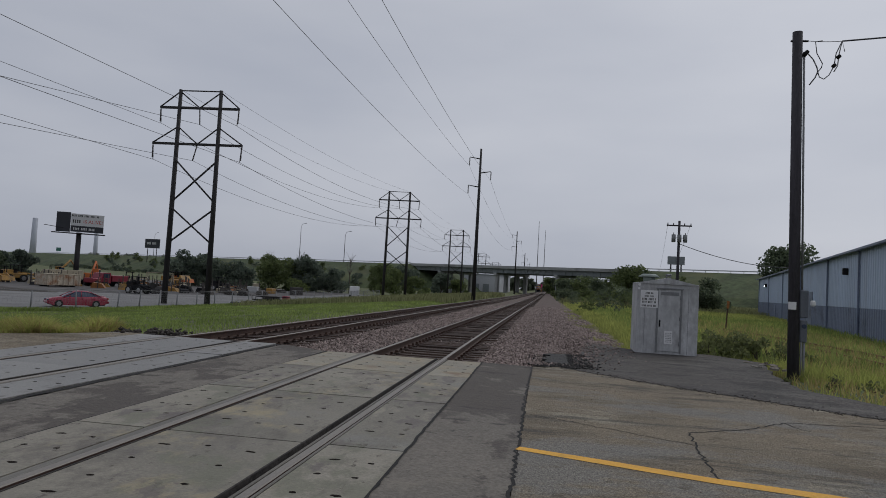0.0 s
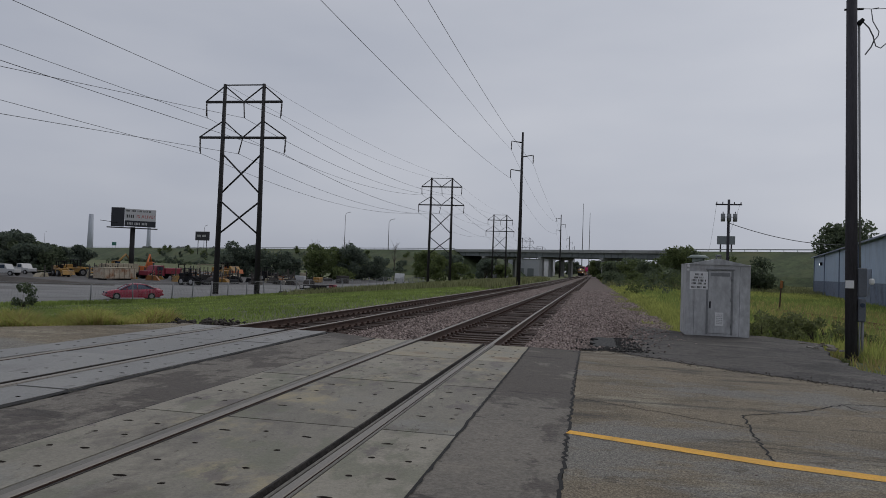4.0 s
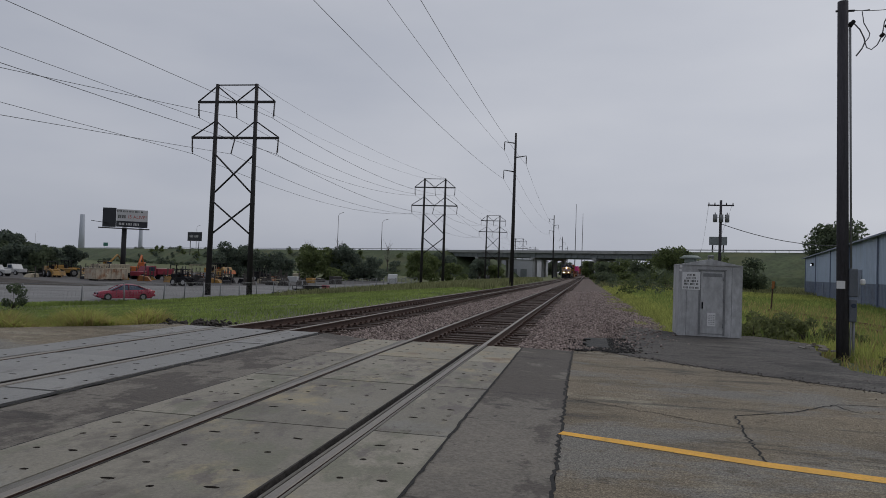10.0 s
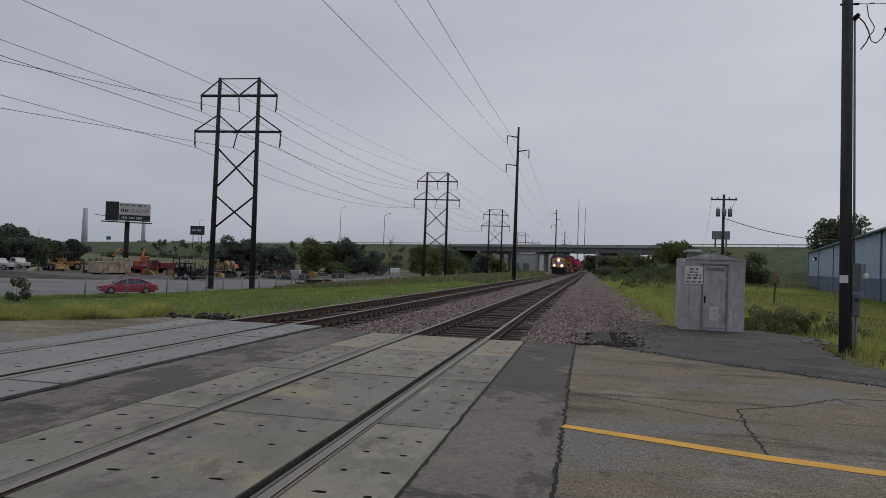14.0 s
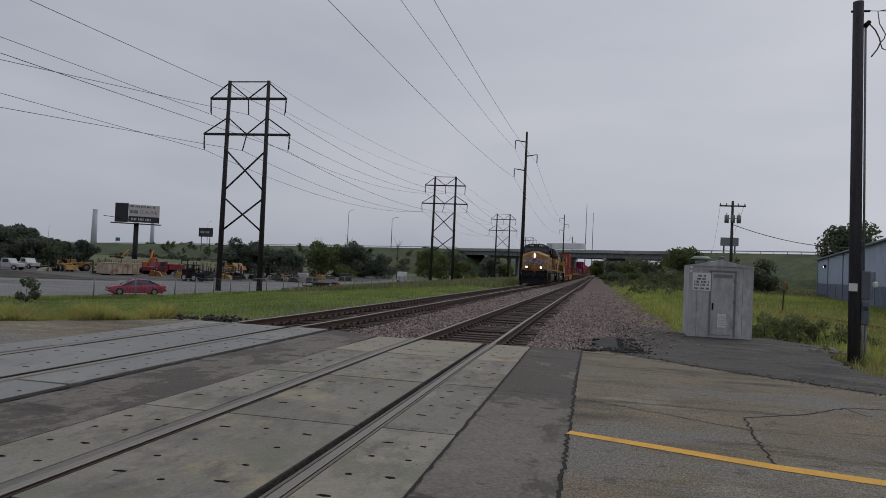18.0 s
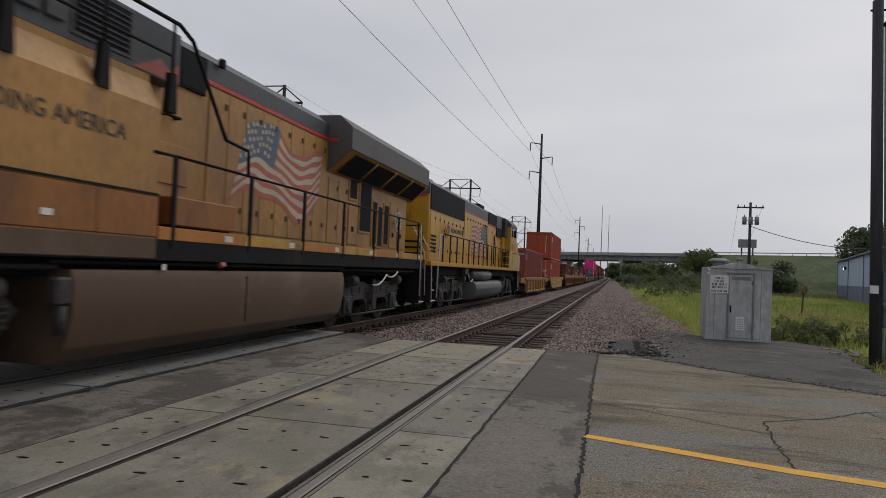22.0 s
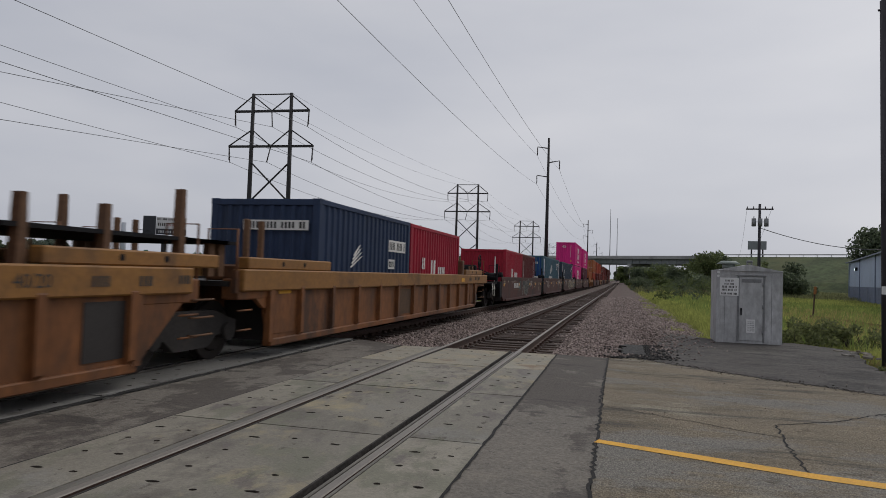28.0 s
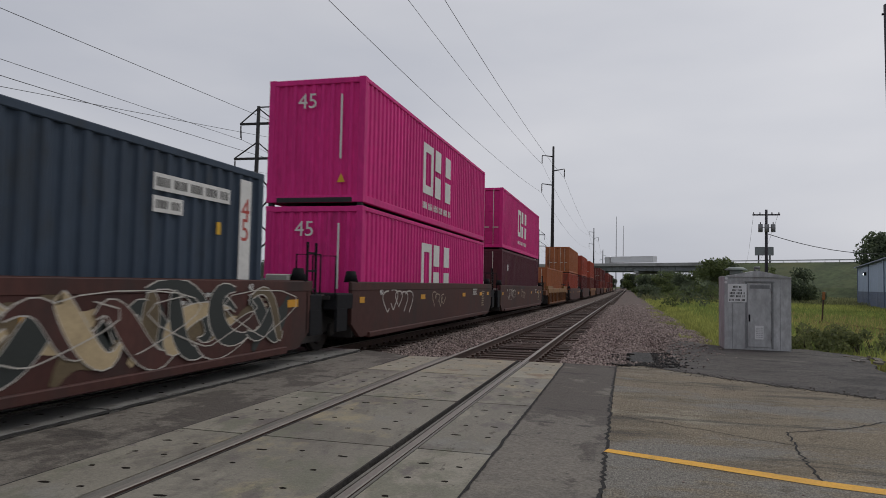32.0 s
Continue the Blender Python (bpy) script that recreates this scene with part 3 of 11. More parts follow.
POCKET = mat("rusty_pocket", (0.045, 0.035, 0.028), 0.9, var=0.3, scale=8, bump=0.3)
GAUGE_POCKETS = [(0.24, 0.62, 0.068), (0.25, 1.01, 0.036), (0.24, 1.5, 0.034), (0.24, 1.95, 0.066), (0.59, 0.56, 0.036), (0.58, 2.03, 0.036), (0.97, 0.66, 0.066), (0.93, 1.03, 0.036), (0.93, 1.52, 0.036), (0.98, 1.97, 0.062)]
FIELD_POCKETS = [(0.19, 0.62, 0.064), (0.18, 1.08, 0.036), (0.19, 1.55, 0.034), (0.19, 1.97, 0.062), (0.5, 0.62, 0.036), (0.47, 1.1, 0.05), (0.48, 1.54, 0.034), (0.49, 1.95, 0.036)]
RUSTY_CONCRETE = ground_mat("rust_stained_concrete", (0.27, 0.25, 0.20), 0.8, 0.08, [((0.32, 0.27, 0.18), 0.9, (1, 1, 1), 0.48, 0.14, 0.85), ((0.20, 0.135, 0.085), 1.3, (0.7, 0.9, 1), 0.54, 0.1, 0.8), ((0.15, 0.11, 0.08), 3.6, (0.8, 0.5, 1), 0.58, 0.08, 0.7)], 40, 0.3, 0.08)
RUBBER_STRIP = mat("grey_rubber_seal", (0.15, 0.14, 0.12), 0.7, var=0.25, scale=3, fine=30, bump=0.3, stretch=(4, 0.4, 1))
FLANGE_DIRT = mat("dark_flangeway_dirt", (0.034, 0.029, 0.026), 0.95, var=0.5, scale=5, fine=24, bump=0.8, stretch=(2, 0.5, 1))


def panel_kind(name, width, pockets):
    return {c: panel_mesh(width, pockets).data(name, [c, POCKET], True, True) for c in (CONCRETE, RUSTY_CONCRETE, SMOOTH_CONCRETE)}


GAUGE, FIELD = panel_kind("gauge_panel", 1.25, GAUGE_POCKETS), panel_kind("field_panel", 0.655, FIELD_POCKETS)
for cx, y_end, shift in ((0.0, 0.03, 0.03), (TRACK_FAR, 0.56, 0.01)):
    bed = thing("crossing", "concrete road crossing panels laid along the rails", "level crossing", pose(cx, 0, 0), kind="structure")
    for k in range(9):
        y0 = y_end - (k + 1) * PANEL_LEN
        rng = random.Random(k * 7 + (cx < 0))
        c = SMOOTH_CONCRETE if cx < 0 else (CONCRETE if k else RUSTY_CONCRETE)
        dip = -0.45 if k == 0 and cx == 0 else 0
        for kind, x in ((GAUGE, -0.625), (FIELD, 0.87), (FIELD, -1.525)):
            part("panel", kind[c], None, bed, m=pose(x, y0, LIFT - 0.006 + rng.uniform(-0.005, 0.003), dip, rng.uniform(-0.15, 0.15), 0))
    for sx in (-1, 1):
        head = sx * 0.7525 + shift
        a, b = sorted((sx * 0.628, head - sx * 0.039))
        part("flangeway", Mesh().box(a, b, -60, y_end, -0.2, LIFT - 0.075), FLANGE_DIRT, bed, "dirt-filled flangeway beside the rail")
        a, b = sorted((sx * 0.6265, sx * 0.644))
        part("edge_lining", Mesh().box(a, b, -60, y_end, -0.2, LIFT - 0.004, 0, 0.003), FLANGE_DIRT, bed, "dark rubber lining on the panel's edge")
        mid = (sx * 0.628 + head - sx * 0.039) / 2
        part("flange_filler", Mesh().box(mid - 0.014, mid + 0.014, -60, y_end, -0.2, LIFT - 0.03, 0, 0.004), RUBBER_STRIP, bed, "worn rubber filler in the flangeway")
        a, b = sorted((head + sx * 0.042, sx * 0.862))
        part("rubber_seal", Mesh().box(a + (0.003 if sx > 0 else 0.01), b - (0.01 if sx > 0 else 0.003), -60, y_end, -0.2, LIFT - 0.008, 0, 0.005), RUBBER_STRIP, bed, "grey rubber seal along the rail's outer side")


def build_track(cx, y_end, shift, label, tie_parts):
    tr = thing("railway_track", label, "railway track", pose(cx, 0, 0), kind="structure")
    prof = [(-0.075, -0.172), (0.075, -0.172), (0.075, -0.16), (0.012, -0.142), (0.010, -0.045), (0.036, -0.034), (0.037, -0.008), (0.028, 0.0), (-0.028, 0.0), (-0.037, -0.008), (-0.036, -0.034), (-0.010, -0.045), (-0.012, -0.142), (-0.075, -0.16)]
    stations = [(-60, shift, LIFT), (-2.0, shift, LIFT), (0.2, shift * 0.8, LIFT * 0.7), (4.0, 0.0, 0.0)] + [(y, float(course(y)[0]), float(course(y)[1])) for y in (10, 25, 40, 60, 80, 105, 130, 178, 226, 400, 900)]
    n = len(prof)
    for sx in (-0.7525, 0.7525):
        me = Mesh()
        me.add([(x + sx + dx, y, z + dz) for y, dx, dz in stations for x, z in prof], [(a * n + i, a * n + (i + 1) % n, (a + 1) * n + (i + 1) % n, (a + 1) * n + i) for a in range(len(stations) - 1) for i in range(n)] + [tuple(reversed(range(n))), tuple(range(n * len(stations) - n, n * len(stations)))])
        for i in range(n * (len(stations) - 1)):
            me.m[i] = 1 if i % n in (6, 7, 8) else 0
        part("rail", me, [RAIL, RAILTOP], tr, "brown rail with a polished running surface")
        hw = Mesh()
        y = y_end + 0.3
        while y < 60:
            dx, dz = course(y)
            for s in (-1, 1):
                a = sx + dx
                hw.box(a + s * 0.1 - 0.03, a + s * 0.1 + 0.03, y - 0.02, y + 0.02, dz - 0.165, dz - 0.11)
                hw.box(a + s * 0.12 - 0.06, a + s * 0.12 + 0.06, y - 0.09, y + 0.09, dz - 0.174, dz - 0.158)
            y += 0.5
        tagged(part("rail_fastenings", hw, RAIL, tr), kind="stuff")
    tie = Mesh().box(-1.28, 1.28, -0.115, 0.115, -0.35, -0.182, 0, 0.012).data("tie", TIE)
    rng = random.Random(cx)
    y = y_end + 0.28
    n = 0
    rest = Mesh()
    while y < 320:
        dx, dz = course(y)
        if n < tie_parts:
            part("tie", tie, None, tr, m=pose(dx + rng.uniform(-0.03, 0.03), y, dz + rng.uniform(-0.03, 0.008), 0, 0, rng.uniform(-0.9, 0.9)))
        else:
            rest.box(dx - 1.28, dx + 1.28, y - 0.115, y + 0.115, dz - 0.35, dz - 0.178)
        n += 1
        y += 0.5
    tagged(part("far_ties", rest, TIE, tr), kind="stuff")


build_track(0.0, 0.05, 0.03, "main track with worn brown timber ties in ballast", 280)
build_track(TRACK_FAR, 0.6, 0.01, "second main track with brown rails in ballast", 160)


def bed_z(x):
    """Top of the ballast across both tracks."""
    return lerp_table(x, [(-7.4, -0.42), (-6.0, -0.26), (-5.7, -0.25), (-3.0, -0.25), (-2.3, -0.30), (-1.5, -0.22), (-1.28, -0.22), (-1.0, -0.25), (1.0, -0.25), (1.28, -0.22), (2.0, -0.19), (2.9, -0.14), (3.5, -0.13), (4.3, -0.25), (5.5, -0.325), (5.9, -0.45)])


def build_ballast():
    xs = np.linspace(-7.4, 5.9, 84)
    ys = np.concatenate([np.arange(0.0, 30, 0.16), np.arange(30, 120, 2.0), [130, 140, 178, 226, 300, 900]])
    X, Y = np.meshgrid(xs, ys)
    rng = np.random.default_rng(8)
    Z = bed_z(X) + rng.normal(0, 0.016, X.shape)
    Yj = Y.copy()
    Yj[0] = np.where((xs < -2.7), 0.6, 0.06)
    Z[0] -= 0.1
    Yj[1:8] = np.maximum(Yj[1:8], Yj[0] + 0.01 * np.arange(1, 8)[:, None])
    nx, ny = X.shape[1], X.shape[0]
    i = np.arange(nx - 1)[None] + np.arange(ny - 1)[:, None] * nx
    f = np.stack([i, i + 1, i + 1 + nx, i + nx], -1).reshape(-1, 4)
    bx, bz = course(Yj)
    X, Z = X + bx, Z + bz
    fast_mesh("ballast", np.stack([X, Yj, Z], -1).reshape(-1, 3), f, BALLAST, "crushed stone ballast bed under both tracks", "ballast", kind="structure")
    # loose stones
    rng = np.random.default_rng(9)
    n = 150000
    y = 0.12 + (rng.random(n) ** 1.6) * 55
    x = rng.uniform(-7.2, 5.6, n)
    keep = ~((x < -2.75) & (y < 0.7)) & ~((np.abs(np.abs(x) - 0.7525) < 0.1)) & ~((np.abs(np.abs(x - TRACK_FAR) - 0.7525) < 0.1))
    tie_zone = (np.abs(x) < 1.25) & (((y - 0.33) % 0.5 < 0.12) | ((y - 0.33) % 0.5 > 0.38)) & (rng.random(n) < 0.3)
    keep &= ~tie_zone
    x, y = x[keep], y[keep]
    s = rng.uniform(0.018, 0.05, len(x)) * (1 + 0.008 * y)
    z = bed_z(x) + s * 0.3
    z = np.where((np.abs(x) < 0.7) | (np.abs(x - TRACK_FAR) < 0.7), z - 0.01, z)
    bx, bz = course(y)
    stone_soup("ballast_stones", np.stack([x + bx, y, z + bz], -1), s, STONES, "loose grey and brown crushed stones", "stones")
    # stones spilled over the apron edge
    n = 5200
    y = rng.uniform(0.5, 9.5, n)
    x = 2.35 + rng.gamma(1.6, 0.34, n) * (0.5 + 0.16 * y)
    keep = (x < 5.0) & (y < 10 - (x - 3.2) * 2.0)
    x, y = x[keep], y[keep]
    s = rng.uniform(0.012, 0.042, len(x))
    stone_soup("spilled_stones", np.stack([x, y, np.where(y < 1, -0.012, np.where(x < 3.3, -0.12, -0.045))], -1), s, STONES, "stones spilled along the asphalt edge", "stones", seed=5)


BLACK_CRUMBS = mat("tarry_crumbs", (0.02, 0.019, 0.018), 0.8, var=0.4, scale=6, fine=40, bump=0.4)
CRUMBS = mat("black_crumbs", (0.055, 0.047, 0.04), 0.95, var=0.4, scale=6, fine=40, bump=0.4)
WET_DARK = ground_mat("black_asphalt_patch", (0.026, 0.025, 0.024), 0.8, 0.4, [((0.07, 0.064, 0.056), 2.2, (1, 1, 1), 0.56, 0.06, 0.8)], 24, 1.0)


def stones_mat():
    m = mat("stones", (0.235, 0.20, 0.184), 0.9, var=0.2, scale=4, fine=60, bump=0.3)
    nt = m.node_tree
    b = nt.nodes["Principled BSDF"]
    src = b.inputs["Base Color"].links[0].from_socket
    g = nt.nodes.new("ShaderNodeNewGeometry")
    r = nt.nodes.new("ShaderNodeValToRGB")
    r.color_ramp.elements[0].color, r.color_ramp.elements[1].color = (0.22, 0.17, 0.15, 1), (1.6, 1.5, 1.46, 1)
    x = nt.nodes.new("ShaderNodeMixRGB")
    x.blend_type, x.inputs[0].default_value = 'MULTIPLY', 1.0
    nt.links.new(g.outputs["Random Per Island"], r.inputs[0])
    nt.links.new(src, x.inputs[1])
    nt.links.new(r.outputs[0], x.inputs[2])
    nt.links.new(x.outputs[0], b.inputs["Base Color"])
    return m


STONES = stones_mat()
build_ballast()
slab("asphalt_patch", [(x, y, -0.008 if y < 1 else -0.044) for x, y in jag([(2.5, 0.35), (3.0, 0.2), (3.35, 0.75), (3.3, 1.5), (3.75, 2.6), (3.2, 3.6), (2.75, 3.3), (2.72, 1.6), (2.5, 0.35)], 0.14, 0.1, 31)[:-1]], 0, 0.1, WET_DARK, "black crumbling asphalt patch at the apron's corner")


def build_crumbs():
    rng = np.random.default_rng(61)
    n = 1700
    t = rng.random(n) * (len(edge_line) - 8)
    i = t.astype(int)
    f = t - i
    e = np.array(edge_line)
    p = e[i] * (1 - f)[:, None] + e[i + 1] * f[:, None] + rng.normal(0, 0.2, (n, 2)) * rng.random((n, 1))
    stone_soup("asphalt_crumbs", np.concatenate([p, np.full((n, 1), 0.004)], 1), rng.uniform(0.005, 0.016, n), CRUMBS, "black crumbs along the broken asphalt edge", "crumbs", seed=62)
    n = 1500
    p = np.stack([3.05 + rng.normal(0, 0.28, n) + 0.15 * rng.random(n), 0.3 + 3.2 * rng.random(n) ** 1.2, np.full(n, -0.03)], -1)
    p[:, 2] = np.where(p[:, 1] < 1, -0.005, np.where(p[:, 0] < 3.2, -0.105, -0.04))
    stone_soup("asphalt_rubble", p, rng.uniform(0.008, 0.034, n), BLACK_CRUMBS, "black broken asphalt pieces at the apron's corner", "rubble", seed=65)
    n = 420
    x = rng.uniform(-6.9, -5.2, n)
    p = np.stack([x, 1.35 + 0.25 * np.sin(x * 4) + rng.normal(0, 0.28, n), rng.uniform(-0.12, 0.03, n)], -1)
    stone_soup("soil_clods", p, rng.uniform(0.02, 0.075, n), CRUMBS, "dark clods heaped at the crossing's far edge", "clods", seed=63)
    n = 420
    p = np.stack([rng.uniform(2.6, 12, n), rng.uniform(-8.5, 0, n), np.full(n, 0.003)], -1)
    stone_soup("road_grit", p, rng.uniform(0.004, 0.013, n), STONES, "loose grit on the worn road surface", "grit", seed=64)


build_crumbs()

# the yard's gravel lot, beyond the slope
slab("gravel_lot", [(-36, 36), (-31.5, 66), (-29.5, 120), (-40, 150), (-170, 190), (-210, 100), (-90, 10), (-48, 14)], -2.37, 0.2, LOT, "pale gravel lot of an equipment yard", "yard")

LOT_DARK = mat("dark_yard_ground", (0.088, 0.083, 0.08), 0.95, var=0.25, scale=0.15, fine=4, bump=0.3, stain=(0.14, 0.135, 0.128), amount=0.35, sscale=0.1)
slab("yard_ground", jag([(-90, 56), (-76, 60), (-62, 63), (-54, 76), (-48, 92), (-42, 115), (-44, 148)], 2.0, 0.5, 44) + [(-168, 186), (-200, 100)], -2.362, 0.2, LOT_DARK, "dark worn ground under the stored machines", "yard")

# ---- highway on its embankment and bridge ----
HW = Matrix.Translation((1.4, 254, 0)) @ Matrix.Rotation(math.atan2(-0.579, 0.815), 4, 'Z')
EMBANK = mat("embankment_grass", (0.062, 0.082, 0.036), 0.95, var=0.42, scale=0.12, fine=0.9, bump=0.5, stain=(0.10, 0.105, 0.045), amount=0.4, sscale=0.05)


GALV_RAIL = mat("galvanised_rail", (0.34, 0.35, 0.36), 0.5, 0.3, var=0.12, scale=0.5, fine=5, bump=0.03)


def build_highway():
    for nm, u0, u1 in (("embankment_west", -1400, -74), ("embankment_east", 36, 1400)):
        me = Mesh()
        us = np.linspace(u0, u1, 40)
        rng = random.Random(u0)
        rows = []
        for u in us:
            near_end = (u == u1 if u1 < 0 else u == u0)
            j = lambda a: rng.uniform(-a, a)
            rows.append([(u, -30 + j(2), -2.8), (u, -20 + j(1), 2.0 + j(0.3)), (u, -9 + j(0.6), 6.6 + j(0.3)), (u, -1.0, 9.75), (u, 0.6, 9.3), (u, 24, 9.3), (u, 60, -2.8)])
        for a in range(len(rows) - 1):
            for k in range(6):
                me.add([rows[a][k], rows[a + 1][k], rows[a + 1][k + 1], rows[a][k + 1]], [(0, 1, 2, 3)])
        e = rows[-1] if u1 < 0 else rows[0]
        s = 1 if u1 < 0 else -1
        tip = [(e[2][0] + s * 18, 2, -2.0), (e[2][0] + s * 18, 20, -2.0)]
        me.add([e[0], e[1], e[2], e[3], e[5], e[6]] + tip, [(0, 1, 6), (1, 2, 6), (2, 3, 6), (3, 4, 7, 6), (4, 5, 7)])
        solid(nm, me, EMBANK, "high grassy highway embankment", "embankment", HW, kind="structure")
        road = Mesh().box(u0, u1, 0, 23, 9.3, 9.43)
        solid("highway_road", road, ASPHALT, "highway roadway on top of the embankment", "road", HW, kind="structure")
        gr = Mesh()
        gr.box(u0, u1, -0.6, -0.5, 10.3, 10.62)
        for u in np.arange(max(u0, -420), min(u1, 260), 4):
            gr.box(u, u + 0.15, -0.5, -0.36, 9.6, 10.6)
        solid("guard_rail", gr, GALV_RAIL, "pale galvanised guard rail along the highway", "guard rail", HW, kind="structure")
    br = thing("highway_bridge", "grey concrete and steel highway overpass across the tracks", "bridge", HW)
    part("deck", Mesh().box(-75, 37, -0.5, 23, 8.95, 9.4, 0, 0.05), BRIDGE, br)
    part("parapet", Mesh().box(-75, 37, -0.5, -0.1, 9.3, 10.1, 0, 0.04), BRIDGE, br)
    part("parapet", Mesh().box(-75, 37, 22.7, 23.1, 9.3, 10.1, 0, 0.04), BRIDGE, br)
    for v in (0.8, 5, 9.3, 13.6, 18, 22.0):
        g = Mesh()
        g.box(-75, 37, v - 0.03, v + 0.03, 7.25, 8.95)
        g.box(-75, 37, v - 0.25, v + 0.25, 7.17, 7.27)
        for u in np.arange(-74, 37, 3.0):
            g.box(u - 0.03, u + 0.03, v - 0.22, v + 0.22, 7.27, 8.9)
        part("girder", g, GIRDER, br)
    for u in (-56, -24, 6):
        part("pier_cap", Mesh().box(u - 0.8, u + 0.8, 0.0, 22.5, 6.3, 7.15, 0, 0.08), BRIDGE, br)
        for v in (1.8, 7.6, 15.4, 21.2):
            part("column", Mesh().box(u - 0.75, u + 0.75, v - 0.65, v + 0.65, -2.5, 6.3, 0, 0.1), BRIDGE, br)
    for u in (-75, 37):
        part("abutment", Mesh().box(u - 1.2, u + 1.2, -0.2, 23, 3, 9.3, 0, 0.05), BRIDGE, br)


build_highway()

# ---- power lines ----


def tower(x, y, detailed=True):
    t = thing("transmission_tower", "dark steel H-frame transmission tower with two crossarms", "power tower", pose(x, y, -2.4, 0, 0, 3), group="transmission towers")
    k = 8 if detailed else 5
    for s in (-1, 1):
        part("leg", Mesh().tube((s * 2.42, 0, -0.3), (s * 2.3, 0, 23.5), 0.33, 0.2, k), STEEL_DARK, t)
        for ins_z, arm in ((21.4, 4.45), (17.4, 5.05)):
            me = Mesh()
            tilt = 0.12
            for i in range(10):
                me.tube((s * arm, 0, ins_z - 0.1 - i * 0.14), (s * arm - s * tilt * 0.1 * i, 0, ins_z - 0.2 - i * 0.14), 0.09, n=6)
            me.tube((s * arm, 0, ins_z), (s * (arm - tilt), 0, ins_z - 1.7), 0.045, n=5)
            part("insulator", me, INSUL, t)
    for ins_z in (21.4, 17.4):
        part("insulator", Mesh().tube((0, 0, ins_z), (0.12 if ins_z > 20 else -0.4, 0, ins_z - 1.7), 0.07, n=6), INSUL, t)
        part("crossarm", Mesh().box(-4.5 if ins_z > 20 else -5.1, 4.5 if ins_z > 20 else 5.1, -0.14, 0.14, ins_z - 0.02, ins_z + 0.22), STEEL_DARK, t)
    part("top_tie", Mesh().tube((-2.3, 0, 23.4), (2.3, 0, 23.4), 0.07, n=6), STEEL_DARK, t)
    for za, zb, arm in ((23.3, 21.6, 4.45), (19.4, 17.6, 5.05)):
        for s in (-1, 1):
            part("brace", Mesh().tube((s * 2.32, 0, za), (s * arm, 0, zb), 0.075, n=6), STEEL_DARK, t)
            part("brace", Mesh().tube((s * 2.32, 0, za), (s * 0.1, 0, zb), 0.075, n=6), STEEL_DARK, t)
    for za, zb in ((15.8, 11.3), (10.5, 6.8)):
        for s in (-1, 1):
            part("cross_brace", Mesh().tube((s * 2.33, 0.2 * s, za), (-s * 2.36, 0.2 * s, zb), 0.1, n=6), STEEL_DARK, t)
    return t


TOWERS = [(-40, -30), (-35.6, 55.8), (-29.8, 132.5), (-29.6, 230), (-36, 400), (-38, 540), (-40, 700)]
for i, (tx, ty) in enumerate(TOWERS):
    if i:
        tower(tx, ty, i < 4)


def sag_wire(a, b, sag, r, name="power_line", label="thin dark overhead power wire", group="overhead wires", n=24):
    me = Mesh()
    a, b = Vector(a), Vector(b)
    pts = [a.lerp(b, i / n) - Vector((0, 0, sag * 4 * (i / n) * (1 - i / n))) for i in range(n + 1)]
    me.pipe(pts, r, 5)
    return solid(name, me, WIRE, label, "wire", group=group, fix=False)


for dx, z, ex, ez in ((4.3, 17.3, -33.87, 16.7), (-4.3, 17.3, -42.47, 16.53), (0.12, 17.3, -38.06, 8.41), (4.95, 13.3, -33.22, 12.48), (-4.95, 13.3, -43.13, 12.69), (-0.4, 13.3, -38.58, 6.93)):
    a, b = Vector((-35.6 + dx, 55.8, z)), Vector((ex, -30, ez))
    sag_wire(a, a.lerp(b, 1.6), 0.25, 0.022)
for (xa, ya), (xb, yb) in zip(TOWERS[1:4], TOWERS[2:5]):
    for dx, z, sg in ((-4.3, 17.3, 2.0), (0.12, 17.3, 2.0), (4.3, 17.3, 2.0), (-4.95, 13.3, 2.1), (-0.4, 13.3, 2.1), (4.95, 13.3, 2.1), (-2.3, 21.1, 1.2), (2.3, 21.1, 1.2)):
        sag_wire((xa + dx, ya, z), (xb + dx, yb, z), sg, 0.022 if z < 20 else 0.014)

MONO = [(-6.4, -57), (-7.2, 82), (-7.7, 221), (-9, 360), (-9.5, 500)]


def mono_pole(x, y):
    t = thing("power_pole", "tall dark single steel power pole with three arms", "power pole", pose(x, y, -0.45), group="tall poles beside the track")
    part("shaft", Mesh().tube((0, 0, -0.2), (0, 0, 21.2), 0.3, 0.14, 10), STEEL_DARK, t)
    for s, z in ((-1, 20.0), (1, 18.0), (-1, 16.0)):
        part("arm", Mesh().tube((0, 0, z - 0.25), (s * 1.55, 0, z), 0.09, 0.05, 6), STEEL_DARK, t)
        me = Mesh()
        for i in range(8):
            me.tube((s * 1.55, 0, z - 0.1 - 0.13 * i), (s * 1.55, 0, z - 0.19 - 0.13 * i), 0.08, n=6)
        me.tube((s * 1.55, 0, z), (s * 1.55, 0, z - 1.25), 0.035, n=5)
        part("insulator", me, INSUL, t)
    return t


for i, (x, y) in enumerate(MONO):
    if i:
        mono_pole(x, y)
for (xa, ya), (xb, yb) in zip(MONO[:3], MONO[1:4]):
    for s, z in ((-1, 18.3), (1, 16.3), (-1, 14.3)):
        sag_wire((xa + s * 1.55, ya, z), (xb + s * 1.55, yb, z), 2.2, 0.014)

# ---- the train ----
NOSE_ROWS = [(0, 427.3), (7, 287.3), (14, 147.3), (18, 67.3), (21, 7.28), (22.5, -22.4), (24, -51.5), (25, -70.6), (28, -127.3), (30, -164.7), (32, -201.9)]
MOVING = []


